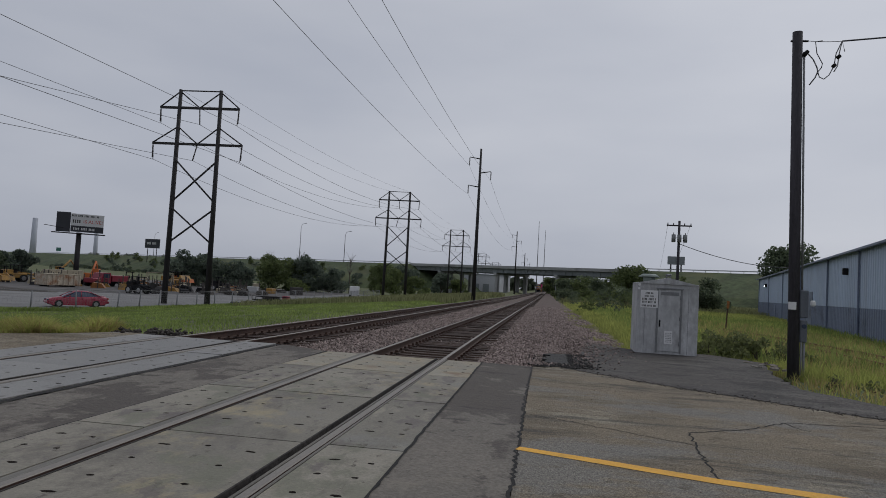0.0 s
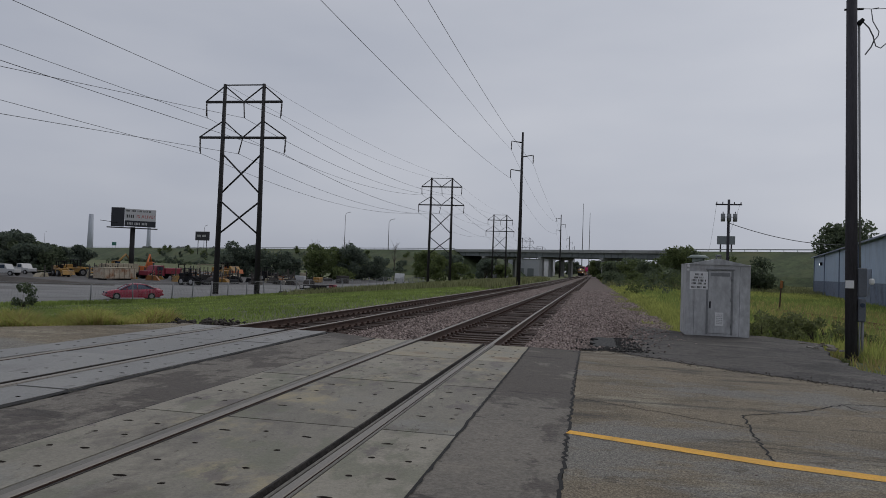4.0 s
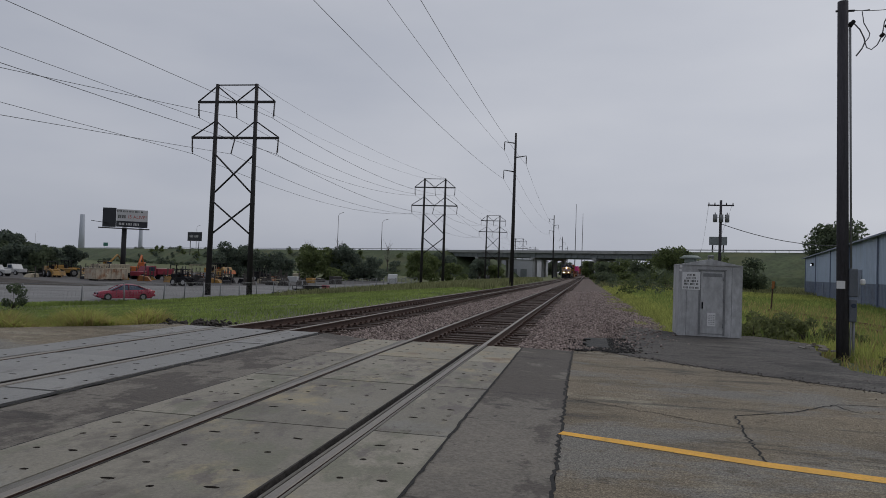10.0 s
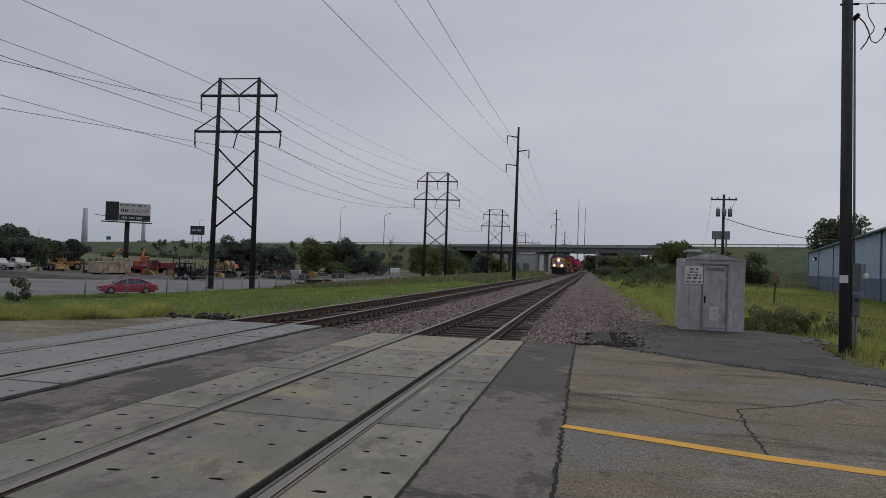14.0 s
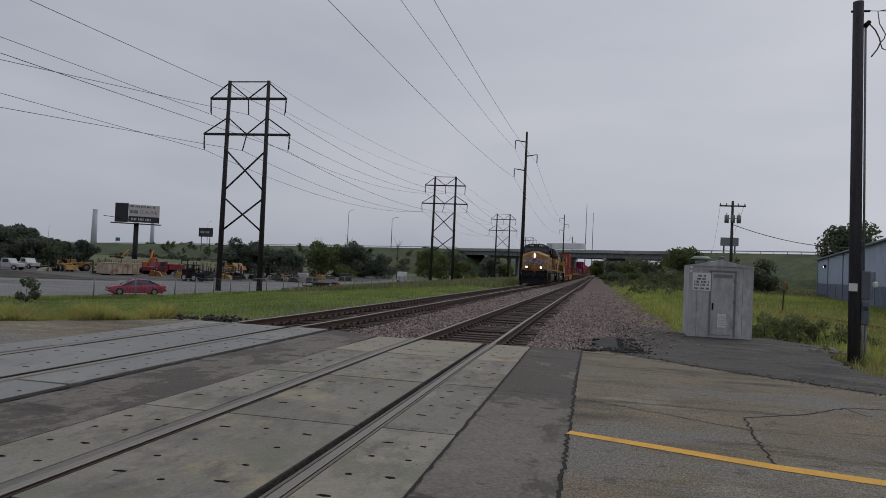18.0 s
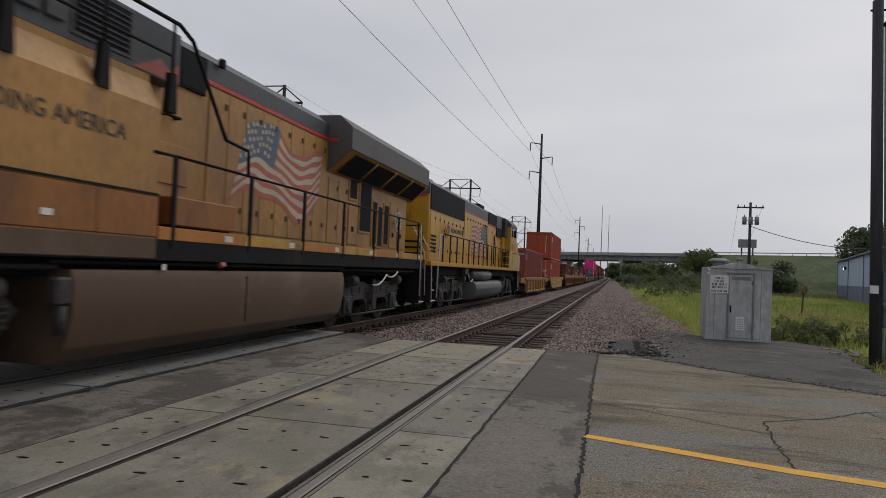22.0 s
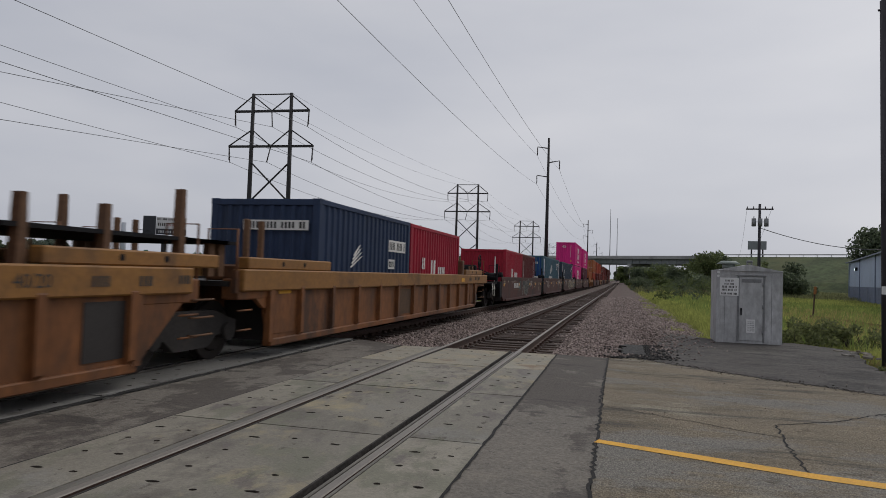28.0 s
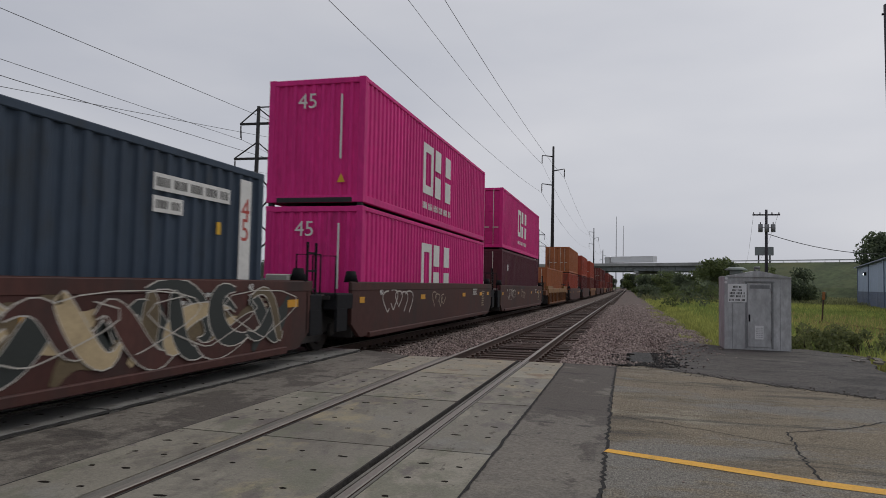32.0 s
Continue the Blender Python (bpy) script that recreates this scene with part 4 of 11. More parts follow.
def on_train(ob, s, z=0.0):
    """Remember that ob runs with the train, s metres behind its nose."""
    MOVING.append((ob, s, z))
    ob.matrix_basis = pose(TRACK_FAR, 427.3 + s, z)
    return ob


def text_mesh(words, size, material, depth=0.002, align='CENTER'):
    cu = bpy.data.curves.new("lettering", 'FONT')
    cu.body, cu.size, cu.extrude, cu.align_x, cu.align_y = words, size, depth, align, 'CENTER'
    cu.resolution_u = 3
    tmp = bpy.data.objects.new("lettering", cu)
    me = bpy.data.meshes.new_from_object(tmp)
    bpy.data.objects.remove(tmp)
    me.materials.clear()
    me.materials.append(material)
    return me


def side_text(words, size, material, parent, x, y, z, name="lettering", rx=90, align='CENTER'):
    """Letters on a wall that faces +x."""
    return part(name, text_mesh(words, size, material, align=align), None, parent, m=pose(x, y, z, rx, 0, 90))


def fit_text(words, width, height, material, parent, x, y, z, name="lettering"):
    """Bold letters on a wall that faces +x, drawn to a given width and height about (y, z)."""
    me = text_mesh(words, 0.3, material, 0.002)
    xs, ys = [v.co.x for v in me.vertices], [v.co.y for v in me.vertices]
    kx, ky, cx, cy = width / (max(xs) - min(xs)), height / (max(ys) - min(ys)), (max(xs) + min(xs)) / 2, (max(ys) + min(ys)) / 2
    for v in me.vertices:
        v.co.x, v.co.y = (v.co.x - cx) * kx, (v.co.y - cy) * ky
    return part(name, me, None, parent, m=pose(x, y, z, 90, 0, 90))


def end_text(words, size, material, parent, x, y, z, name="lettering"):
    """Letters on a wall that faces -y."""
    return part(name, text_mesh(words, size, material), None, parent, m=pose(x, y, z, 90, 0, 0))


def bars(rows, parent, material, place, name="writing"):
    """Plain bars in place of writing. rows: (along, up, width, height)."""
    me = Mesh()
    for a, b, w, h in rows:
        n = max(1, round(w / (h * 0.6)))
        step = w / n
        rng = random.Random(int(1000 * (abs(a) + w + h)) + n)
        for i in range(n):
            if n > 5 and i % 5 == 4:
                continue
            me.box(a + (i + 0.12) * step, a + (i + rng.uniform(0.62, 0.8)) * step, b, b + h, 0, 0.003)
    return tagged(part(name, me, material, parent, m=place), kind="stuff")


YEL_OLD = mat("faded_loco_yellow", (0.36, 0.185, 0.052), 0.5, var=0.22, scale=0.8, fine=14, bump=0.05, stain=(0.19, 0.092, 0.04), amount=0.42, sscale=0.55, stretch=(1, 1, 0.45), spec=0.4)
RUST_ORANGE = mat("rust_stained_orange", (0.27, 0.105, 0.026), 0.55, var=0.2, scale=0.8, fine=14, bump=0.05, stain=(0.14, 0.06, 0.026), amount=0.45, sscale=0.7, stretch=(1, 1, 0.4))
YEL_NEW = mat("loco_yellow", (0.46, 0.232, 0.009), 0.38, var=0.09, scale=0.7, fine=12, bump=0.03, stain=(0.36, 0.19, 0.03), amount=0.25, sscale=0.6, stretch=(1, 1, 0.4), spec=0.5)
LOCO_GREY = mat("loco_roof_grey", (0.06, 0.065, 0.074), 0.5, var=0.14, scale=0.8, fine=10, bump=0.05, stain=(0.07, 0.068, 0.066), amount=0.35)
CAB_DARK = mat("dark_cab_grey", (0.032, 0.034, 0.04), 0.6, var=0.2, scale=0.9, fine=10, bump=0.05, stain=(0.06, 0.055, 0.05), amount=0.25)
LOCO_BLACK = mat("loco_black", (0.014, 0.014, 0.016), 0.75, var=0.25, scale=1.2, fine=14, bump=0.1, stain=(0.03, 0.025, 0.022), amount=0.2, spec=0.12)
# Grimy steel, darker than TRUCK_GREY: the shadow under the cars is in the colour.
CAR_TRUCK = mat("grimy_shadow_toned_truck_steel", (0.03, 0.026, 0.024), 0.8, 0.1, var=0.3, scale=2, fine=20, bump=0.15, stain=(0.05, 0.036, 0.028), amount=0.3, sscale=1.5)
TRUCK_GREY = mat("dusty_truck_steel", (0.046, 0.042, 0.04), 0.7, 0.15, var=0.25, scale=2, fine=20, bump=0.15, stain=(0.035, 0.03, 0.026), amount=0.4, sscale=1.5)
TANK_BROWN = mat("dusty_fuel_tank", (0.095, 0.058, 0.036), 0.7, var=0.15, scale=0.8, fine=14, bump=0.1, stain=(0.13, 0.095, 0.07), amount=0.3)
TANK_GREY = mat("grey_fuel_tank", (0.10, 0.10, 0.103), 0.5, 0.2, var=0.1, scale=1.0, fine=12, bump=0.05, stain=(0.11, 0.105, 0.10), amount=0.3)
GRILLE = mat("dark_grille", (0.012, 0.013, 0.017), 0.7, var=0.15, scale=3, fine=90, bump=0.5, stretch=(1, 1, 4), spec=0.12)
RED_TRIM = mat("red_trim", (0.42, 0.045, 0.03), 0.5, var=0.12, scale=2, fine=20, bump=0.03)
ORANGE_SILL = mat("orange_sill", (0.38, 0.15, 0.03), 0.55, var=0.15, scale=2, fine=20, bump=0.05)
SILL_AMBER = mat("amber_sill", (0.42, 0.23, 0.045), 0.55, var=0.2, scale=2, fine=20, bump=0.05, stain=(0.2, 0.1, 0.04), amount=0.3)
SAFETY_LIME = mat("lime_reflector", (0.45, 0.5, 0.12), 0.5, var=0.1, bump=0)
WING_GREY = mat("dusty_radiator_grey", (0.085, 0.078, 0.076), 0.55, var=0.16, scale=0.8, fine=10, bump=0.05, stain=(0.055, 0.045, 0.042), amount=0.4)
YEL_PALE = mat("bleached_loco_yellow", (0.46, 0.27, 0.055), 0.5, var=0.12, scale=0.7, fine=12, bump=0.03, stain=(0.30, 0.17, 0.06), amount=0.35, sscale=0.6, stretch=(1, 1, 0.4))
OLD_MARK = mat("worn_number_paint", (0.36, 0.145, 0.04), 0.6, var=0.15, bump=0)
FLAG_RED = mat("flag_red", (0.36, 0.075, 0.05), 0.55, var=0.15, scale=2, fine=18, bump=0.03)
FLAG_BLUE = mat("flag_blue", (0.04, 0.055, 0.10), 0.55, var=0.15, scale=2, fine=18, bump=0.03)
BLUE_TRIM = mat("blue_trim", (0.045, 0.075, 0.36), 0.5, var=0.12, scale=2, fine=20, bump=0.03)
WHITE_TRIM = mat("white_trim", (0.66, 0.65, 0.62), 0.55, var=0.1, scale=2, fine=20, bump=0.03)
PALE_RED = mat("faded_red", (0.36, 0.10, 0.075), 0.55, var=0.15, scale=2, fine=18, bump=0.03)
PALE_WHITE = mat("faded_white", (0.44, 0.36, 0.26), 0.55, var=0.15, scale=2, fine=18, bump=0.03)
PALE_BLUE = mat("faded_blue", (0.085, 0.11, 0.15), 0.55, var=0.15, scale=2, fine=18, bump=0.03)
HANDRAIL_W = mat("pale_handrail", (0.55, 0.52, 0.46), 0.5, var=0.1, bump=0)
GLASS = glassy("cab_glass", (0.03, 0.045, 0.075))
GLASS_BLUE = glassy("tinted_windscreen", (0.022, 0.034, 0.065), 0.12)
HEADLIGHT = lamp_mat("headlight_glow", (1.0, 0.86, 0.55), 190.0)
DITCHLIGHT = lamp_mat("ditch_light_glow", (1.0, 0.86, 0.55), 190.0)
DARK_TEXT = mat("dark_lettering", (0.04, 0.038, 0.036), 0.6, var=0.1, bump=0)
WHEEL_STEEL = mat("wheel_steel", (0.04, 0.033, 0.03), 0.55, 0.5, var=0.25, scale=4, fine=20, bump=0.1)


def wheelset(parent, y, r=0.5):
    me = Mesh()
    for s in (-1, 1):
        x = s * 0.74
        me.tube((x - 0.065, y, r), (x + 0.065, y, r), r, n=24)
        me.tube((x - s * 0.07, y, r), (x - s * 0.03, y, r), r + 0.03, n=24)
        me.tube((x + s * 0.066, y, r), (x + s * 0.09, y, r), r * 0.72, r * 0.66, n=20)
        me.tube((x, y, r), (x + s * 0.27, y, r), 0.12, n=12)
    me.tube((-0.74, y, r), (0.74, y, r), 0.09, n=10)
    return part("wheelset", me, WHEEL_STEEL, parent)


def loco_truck(thing_ob, y0, y1):
    """A three-axle truck between y0 and y1."""
    L = y1 - y0
    ax = [y0 + 0.6, (y0 + y1) / 2, y1 - 0.6]
    tr = part("truck", Mesh().box(-0.6, 0.6, y0 + 0.3, y1 - 0.3, 0.62, 1.0, 0, 0.04), LOCO_BLACK, thing_ob, "six-wheel truck caked in grey dust")
    for y in ax:
        wheelset(tr, y, 0.52)
    for s in (-1, 1):
        me = Mesh()
        x0, x1 = (1.02, 1.16) if s > 0 else (-1.16, -1.02)
        prof = [(y0, 0.85), (y0 + 0.25, 0.55)]
        for i, y in enumerate(ax):
            prof += [(y - 0.35, 0.5), (y - 0.3, 0.28), (y + 0.3, 0.28), (y + 0.35, 0.5)]
            if i < 2:
                m = (ax[i] + ax[i + 1]) / 2
                prof += [(m - 0.3, 0.62), (m + 0.3, 0.62)]
        prof += [(y1 - 0.25, 0.55), (y1, 0.85), (y1 - 0.2, 1.02), (y0 + L * 0.62, 1.05), (y0 + L * 0.5, 0.93), (y0 + L * 0.38, 1.05), (y0 + 0.2, 1.02)]
        me.prism(prof, x0, x1, 'x')
        part("side_frame", me, TRUCK_GREY, tr)
        ex = Mesh()
        xo = s * 1.17
        for y in ax:
            ex.tube((xo, y, 0.52), (xo + s * 0.1, y, 0.52), 0.17, 0.14, 14)
            ex.box(min(xo, xo + s * 0.06), max(xo, xo + s * 0.06), y - 0.24, y + 0.24, 0.32, 0.74, 0, 0.03)
            for dy in (-0.4, 0.4):
                for k in range(4):
                    ex.tube((s * 1.09, y + dy, 0.66 + 0.07 * k), (s * 1.09, y + dy, 0.70 + 0.07 * k), 0.11, n=10)
        for y in (y0 + 0.5, y1 - 0.7):
            ex.tube((s * 1.25, y, 1.08), (s * 1.25, y + 0.35, 1.08), 0.13, n=12)
        ex.tube((s * 1.28, ax[0], 0.3), (s * 1.28, ax[2], 0.3), 0.025, n=6)
        ex.tube((s * 1.24, ax[1] - 0.2, 0.5), (s * 1.24, ax[1] - 0.05, 1.1), 0.05, n=8)
        for i in range(6):
            ex.box(s * 1.17 - 0.01, s * 1.17 + 0.01, y0 + 0.9 + i * (L - 1.9) / 5, y0 + 1.02 + i * (L - 1.9) / 5, 0.78, 0.92)
        part("truck_gear", ex, TRUCK_GREY, tr)
    return tr


def side_rail(parent, ya, yb, x, z0, z1, n, material, name="handrail"):
    """A walkway handrail with n posts."""
    me = Mesh()
    me.tube((x, ya, z1), (x, yb, z1), 0.022, n=6)
    for i in range(n):
        y = ya + (yb - ya) * i / (n - 1)
        me.box(x - 0.018, x + 0.018, y - 0.035, y + 0.035, z0 - 0.12, z1 + 0.01)
    return part(name, me, material, parent)


def steps(parent, y0, y1, x_out, s, z_top=1.7):
    me = Mesh()
    xo = s * x_out
    xi = s * (x_out - 0.42)
    a, b = min(xo, xi), max(xo, xi)
    me.box(a, b, y0 - 0.03, y0, 0.38, z_top)
    me.box(a, b, y1, y1 + 0.03, 0.38, z_top)
    part("step_well", me, LOCO_BLACK, parent)
    for k in range(4):
        z = 0.40 + k * 0.33
        part("step", Mesh().box(a + (0.06 * k if s < 0 else 0), b - (0.06 * k if s > 0 else 0), y0, y1, z, z + 0.035), HANDRAIL_W, parent)


def curve_through(pts, n):
    """Points on a smooth line through pts."""
    out = []
    for i in range(n + 1):
        u = i / n * (len(pts) - 1)
        k = min(int(u), len(pts) - 2)
        f = u - k
        p = [Vector(pts[min(max(k + d, 0), len(pts) - 1)]) for d in (-1, 0, 1, 2)]
        out.append(0.5 * (2 * p[1] + (p[2] - p[0]) * f + (2 * p[0] - 5 * p[1] + 4 * p[2] - p[3]) * f * f + (3 * p[1] - p[0] - 3 * p[2] + p[3]) * f ** 3))
    return out


def flag(parent, x, top, low, canton, mats):
    """A waving flag painted on the hood's side between two wavy lines. canton: the share of the width under the blue field."""
    n, rows = 28, 13
    up, dn = curve_through(top, n), curve_through(low, n)

    def cell(i, v):
        ripple = 0.022 * math.sin(i * 0.9 + v * 5)
        p = up[i].lerp(dn[i], v)
        return (x, p[0], p[1] + ripple)
    lo, hi = [round(c * n) for c in canton]
    for k in range(rows):
        me = Mesh()
        for i in range(n):
            if k < 7 and lo <= i < hi:
                continue
            me.add([cell(i, k / rows), cell(i + 1, k / rows), cell(i + 1, (k + 1) / rows), cell(i, (k + 1) / rows)], [(0, 1, 2, 3)])
        part("painted_stripe", me, mats[k % 2], parent)
    me = Mesh()
    for i in range(lo, hi):
        me.add([cell(i, 0), cell(i + 1, 0), cell(i + 1, 7 / rows), cell(i, 7 / rows)], [(0, 1, 2, 3)])
    part("painted_field", me, mats[2], parent)
    st = Mesh()
    for a in range(7):
        for b in range(5):
            i = lo + (hi - lo) * (a + 0.6 + 0.4 * (b % 2)) / 8
            p = Vector(cell(int(i), (0.4 + b) * 7 / rows / 5.4))
            st.add([(x + 0.003, p[1] + 0.045 * math.cos(q * 1.257) * (1 if q % 2 else 0.9), p[2] + 0.045 * math.sin(q * 1.257)) for q in range(5)], [(0, 1, 2, 3, 4)])
    tagged(part("painted_star", st, mats[1], parent), kind="stuff")


def hood_doors(parent, x, y0, y1, z0, z1, n, material, dark=()):
    """Upright hood doors a little proud of the wall, with latches; dark: those that are louvres."""
    w = (y1 - y0) / n
    for i in range(n):
        for s in (-1, 1):
            a, b = y0 + i * w + 0.009, y0 + (i + 1) * w - 0.009
            d = part("hood_door", Mesh().box(min(s * x, s * (x + 0.018)), max(s * x, s * (x + 0.018)), a, b, z0, z1, 0, 0.006), GRILLE if i in dark else material, parent)
            if s > 0 and i not in dark:
                me = Mesh()
                for z in (z0 + 0.3, z1 - 0.25):
                    me.box(x + 0.018, x + 0.03, b - 0.11, b - 0.03, z, z + 0.1, 0, 0.01)
                    me.box(x + 0.03, x + 0.045, b - 0.1, b - 0.06, z + 0.03, z + 0.09)
                part("latch", me, TANK_BROWN if material is YEL_OLD else LOCO_BLACK, d)


def softened(me, name, material, r, angle=18):
    """The mesh with its sharper edges rounded by r."""
    data = me.data(name, material, weld=True)
    bm = bmesh.new()
    bm.from_mesh(data)
    sharp = [e for e in bm.edges if len(e.link_faces) == 2 and e.calc_face_angle() > math.radians(angle)]
    bmesh.ops.bevel(bm, geom=sharp, offset=r, segments=3, affect='EDGES', profile=0.5)
    for f in bm.faces:
        f.smooth = True
    bm.to_mesh(data)
    bm.free()
    return data


def nose_y(x):
    """How far forward the blunt nose reaches at x."""
    return -0.8 + max(0.0, abs(x) - 0.34) * 0.45 / 1.12


def wing_emblem(parent):
    """The winged shield on the nose, in plain shapes, that bends with it."""
    def plate(name, pts, material, off):
        me = Mesh()
        n = len(pts)
        me.add([(x, nose_y(x) - off, z) for x, z in pts] + [(x, nose_y(x) + 0.004, z) for x, z in pts],
               [tuple(range(n)), tuple(reversed(range(n, 2 * n)))] + [(i, (i + 1) % n, n + (i + 1) % n, n + i) for i in range(n)])
        part(name, me, material, parent)
    for s in (-1, 1):
        wing = [(0.345, 2.9), (1.38, 2.9), (1.40, 2.86), (1.25, 2.68), (1.10, 2.58), (0.80, 2.54), (0.62, 2.36), (0.5, 2.29), (0.345, 2.33)]
        plate("emblem_edge", [(s * x, z) for x, z in wing], HANDRAIL_W, 0.012)
        for k in range(4):
            zt = 2.875 - k * 0.082
            plate("emblem_feather", [(s * 0.36, zt), (s * (1.34 - 0.075 * k), zt), (s * (1.27 - 0.09 * k), zt - 0.055), (s * 0.36, zt - 0.055)], BLUE_TRIM, 0.018)
        for k in range(3):
            a = 0.37 + k * 0.085
            plate("emblem_feather", [(s * a, 2.545), (s * (a + 0.075), 2.545), (s * (a + 0.055), 2.35 + 0.035 * k), (s * a, 2.33 + 0.03 * k)], BLUE_TRIM, 0.018)
    plate("emblem_edge", [(-0.33, 2.94), (-0.18, 2.98), (0, 3.03), (0.18, 2.98), (0.33, 2.94), (0.3, 2.4), (0, 2.25), (-0.3, 2.4)], HANDRAIL_W, 0.04)
    plate("emblem_shield", [(-0.31, 2.92), (-0.17, 2.96), (0, 3.005), (0.17, 2.96), (0.31, 2.92), (0.3, 2.74), (-0.3, 2.74)], BLUE_TRIM, 0.046)
    for i in range(7):
        a = -0.28 + i * 0.08
        low = 2.30 + 0.10 * abs(i - 3) / 3
        plate("emblem_stripe", [(a, low), (a + 0.078, low), (a + 0.078, 2.73), (a, 2.73)], [PALE_RED, YEL_OLD][i % 2], 0.046)


def side_shield(parent, x, y, z, w, h):
    """A small striped shield on the side, in plain shapes."""
    part("shield_field", Mesh().prism([(y - w / 2, z + 0.4 * h), (y - 0.3 * w, z + 0.47 * h), (y, z + h / 2), (y + 0.3 * w, z + 0.47 * h), (y + w / 2, z + 0.4 * h), (y + 0.46 * w, z + 0.05 * h), (y - 0.46 * w, z + 0.05 * h)], x, x + 0.004, 'x'), BLUE_TRIM, parent, "small blue shield in plain shapes")
    for i in range(7):
        a = y - 0.42 * w + i * 0.12 * w
        low = z - h / 2 + 0.16 * h * abs(i - 3) / 3
        part("shield_stripe", Mesh().box(x, x + 0.004, a, a + 0.115 * w, low, z + 0.045 * h), [PALE_RED, PALE_WHITE][i % 2], parent)


def hand_wheel(parent, x, y, z, r, material):
    me = Mesh()
    me.pipe([(x, y + r * math.cos(i * math.pi / 10), z + r * math.sin(i * math.pi / 10)) for i in range(21)], 0.02, 6)
    for i in range(5):
        a = 2 * math.pi * i / 5 + 0.3
        me.tube((x, y, z), (x, y + r * math.cos(a), z + r * math.sin(a)), 0.016, n=5)
    me.tube((x - 0.1, y, z), (x + 0.03, y, z), 0.05, n=10)
    part("brake_wheel", me, material, parent)


def lead_loco():
    lo = thing("locomotive", "dusty tan-yellow and grey freight locomotive with lit headlights", "locomotive")
    # frame and pilot
    part("frame", Mesh().box(-1.2, 1.2, -1.2, 19.4, 1.2, 1.6, 0, 0.03), LOCO_BLACK, lo)
    part("walkway", Mesh().box(-1.5, 1.5, -0.9, 19.5, 1.40, 1.68, 0, 0.01), LOCO_BLACK, lo)
    for s in (-1, 1):
        for i in range(6):
            a = 6.78 + i * 2.06
            part("sill_stripe", Mesh().box(s * 1.49 - 0.02, s * 1.49 + 0.02, a, a + 2.05, 1.665, 1.83, 0, 0.006), ORANGE_SILL if i % 2 == 0 else SILL_AMBER, lo)
            part("sill_mark", Mesh().box(s * 1.512 - 0.002, s * 1.512 + 0.003, a + 1.5, a + 1.72, 1.70, 1.79), HANDRAIL_W, lo)
    pl = Mesh()
    pl.add([(-1.5, -1.1, 0.08), (0, -1.85, 0.08), (1.5, -1.1, 0.08), (1.45, -1.0, 0.8), (0, -1.5, 0.8), (-1.45, -1.0, 0.8),
            (-1.4, -0.7, 0.12), (1.4, -0.7, 0.12), (1.4, -0.7, 0.8), (-1.4, -0.7, 0.8)],
           [(0, 1, 4, 5), (1, 2, 3, 4), (2, 7, 8, 3), (0, 5, 9, 6), (3, 8, 9, 5, 4), (0, 6, 7, 2, 1), (6, 9, 8, 7)])
    part("plough", pl, LOCO_BLACK, lo, "black pointed snow plough")
    part("pilot", Mesh().prism([(-1.25, 1.66), (-0.9, 1.66), (-0.6, 1.5), (-0.6, 0.6), (-1.2, 0.6), (-1.32, 0.8)], -1.2, 1.2, 'x'), LOCO_BLACK, lo, "black pilot plate")
    part("coupler", Mesh().box(-0.16, 0.16, -2.0, -1.2, 0.82, 1.08, 0, 0.05).box(-0.3, 0.3, -1.45, -1.2, 0.7, 1.2, 0, 0.03).box(-0.2, 0.12, -2.15, -1.9, 0.76, 1.12, 0, 0.05), LOCO_BLACK, lo)
    part("cut_lever", Mesh().pipe([(1.2, -1.42, 1.12), (0.6, -1.46, 1.1), (0.3, -1.5, 1.22), (-0.3, -1.5, 1.22), (-0.6, -1.46, 1.1), (-1.25, -1.42, 1.12)], 0.018, 5), TRUCK_GREY, lo)
    for x in (-0.75, -0.55, 0.5, 0.68, 0.85):
        part("air_hose", Mesh().pipe([(x, -1.3, 1.3), (x, -1.5, 1.1), (x + 0.04, -1.56, 0.8), (x + 0.05, -1.6, 0.66)], 0.03, 6), LOCO_BLACK, lo)
    part("pilot_lamp", Mesh().tube((0.1, -1.36, 1.46), (0.1, -1.28, 1.46), 0.08, n=12), RED_TRIM, lo)
    for s in (-1, 1):
        part("gate_rail", Mesh().pipe([(s * 0.62, -1.28, 1.62), (s * 0.62, -1.28, 2.78), (s * 0.36, -1.28, 2.78), (s * 0.36, -1.28, 1.62)], 0.02, 6), LOCO_BLACK, lo)
        part("gate_post", Mesh().box(s * 0.85 - 0.018, s * 0.85 + 0.018, -1.28, -1.24, 1.62, 2.5), LOCO_BLACK, lo)
        part("nose_stripe", Mesh().box(s * 1.47 - 0.03, s * 1.47 + 0.03, -0.34, 0.18, 1.655, 1.76), ORANGE_SILL, lo)
    part("gate_chain", Mesh().pipe([(-0.36 + 0.09 * i, -1.28, 2.5 - 0.14 * (1 - ((i - 4) / 4) ** 2)) for i in range(9)], 0.014, 5), LOCO_BLACK, lo)
    part("pilot_stripe", Mesh().box(-1.2, 1.2, -1.272, -1.25, 1.60, 1.69), ORANGE_SILL, lo)
    # blunt nose, bent back toward its corners
    front = [(-1.46, -0.35, 3.27), (-0.34, -0.8, 3.68), (0.34, -0.8, 3.68), (1.46, -0.35, 3.27)]
    back = [(-1.5, 0.7, 3.54), (-0.34, 0.7, 3.96), (0.34, 0.7, 3.96), (1.5, 0.7, 3.54)]
    nose = Mesh()
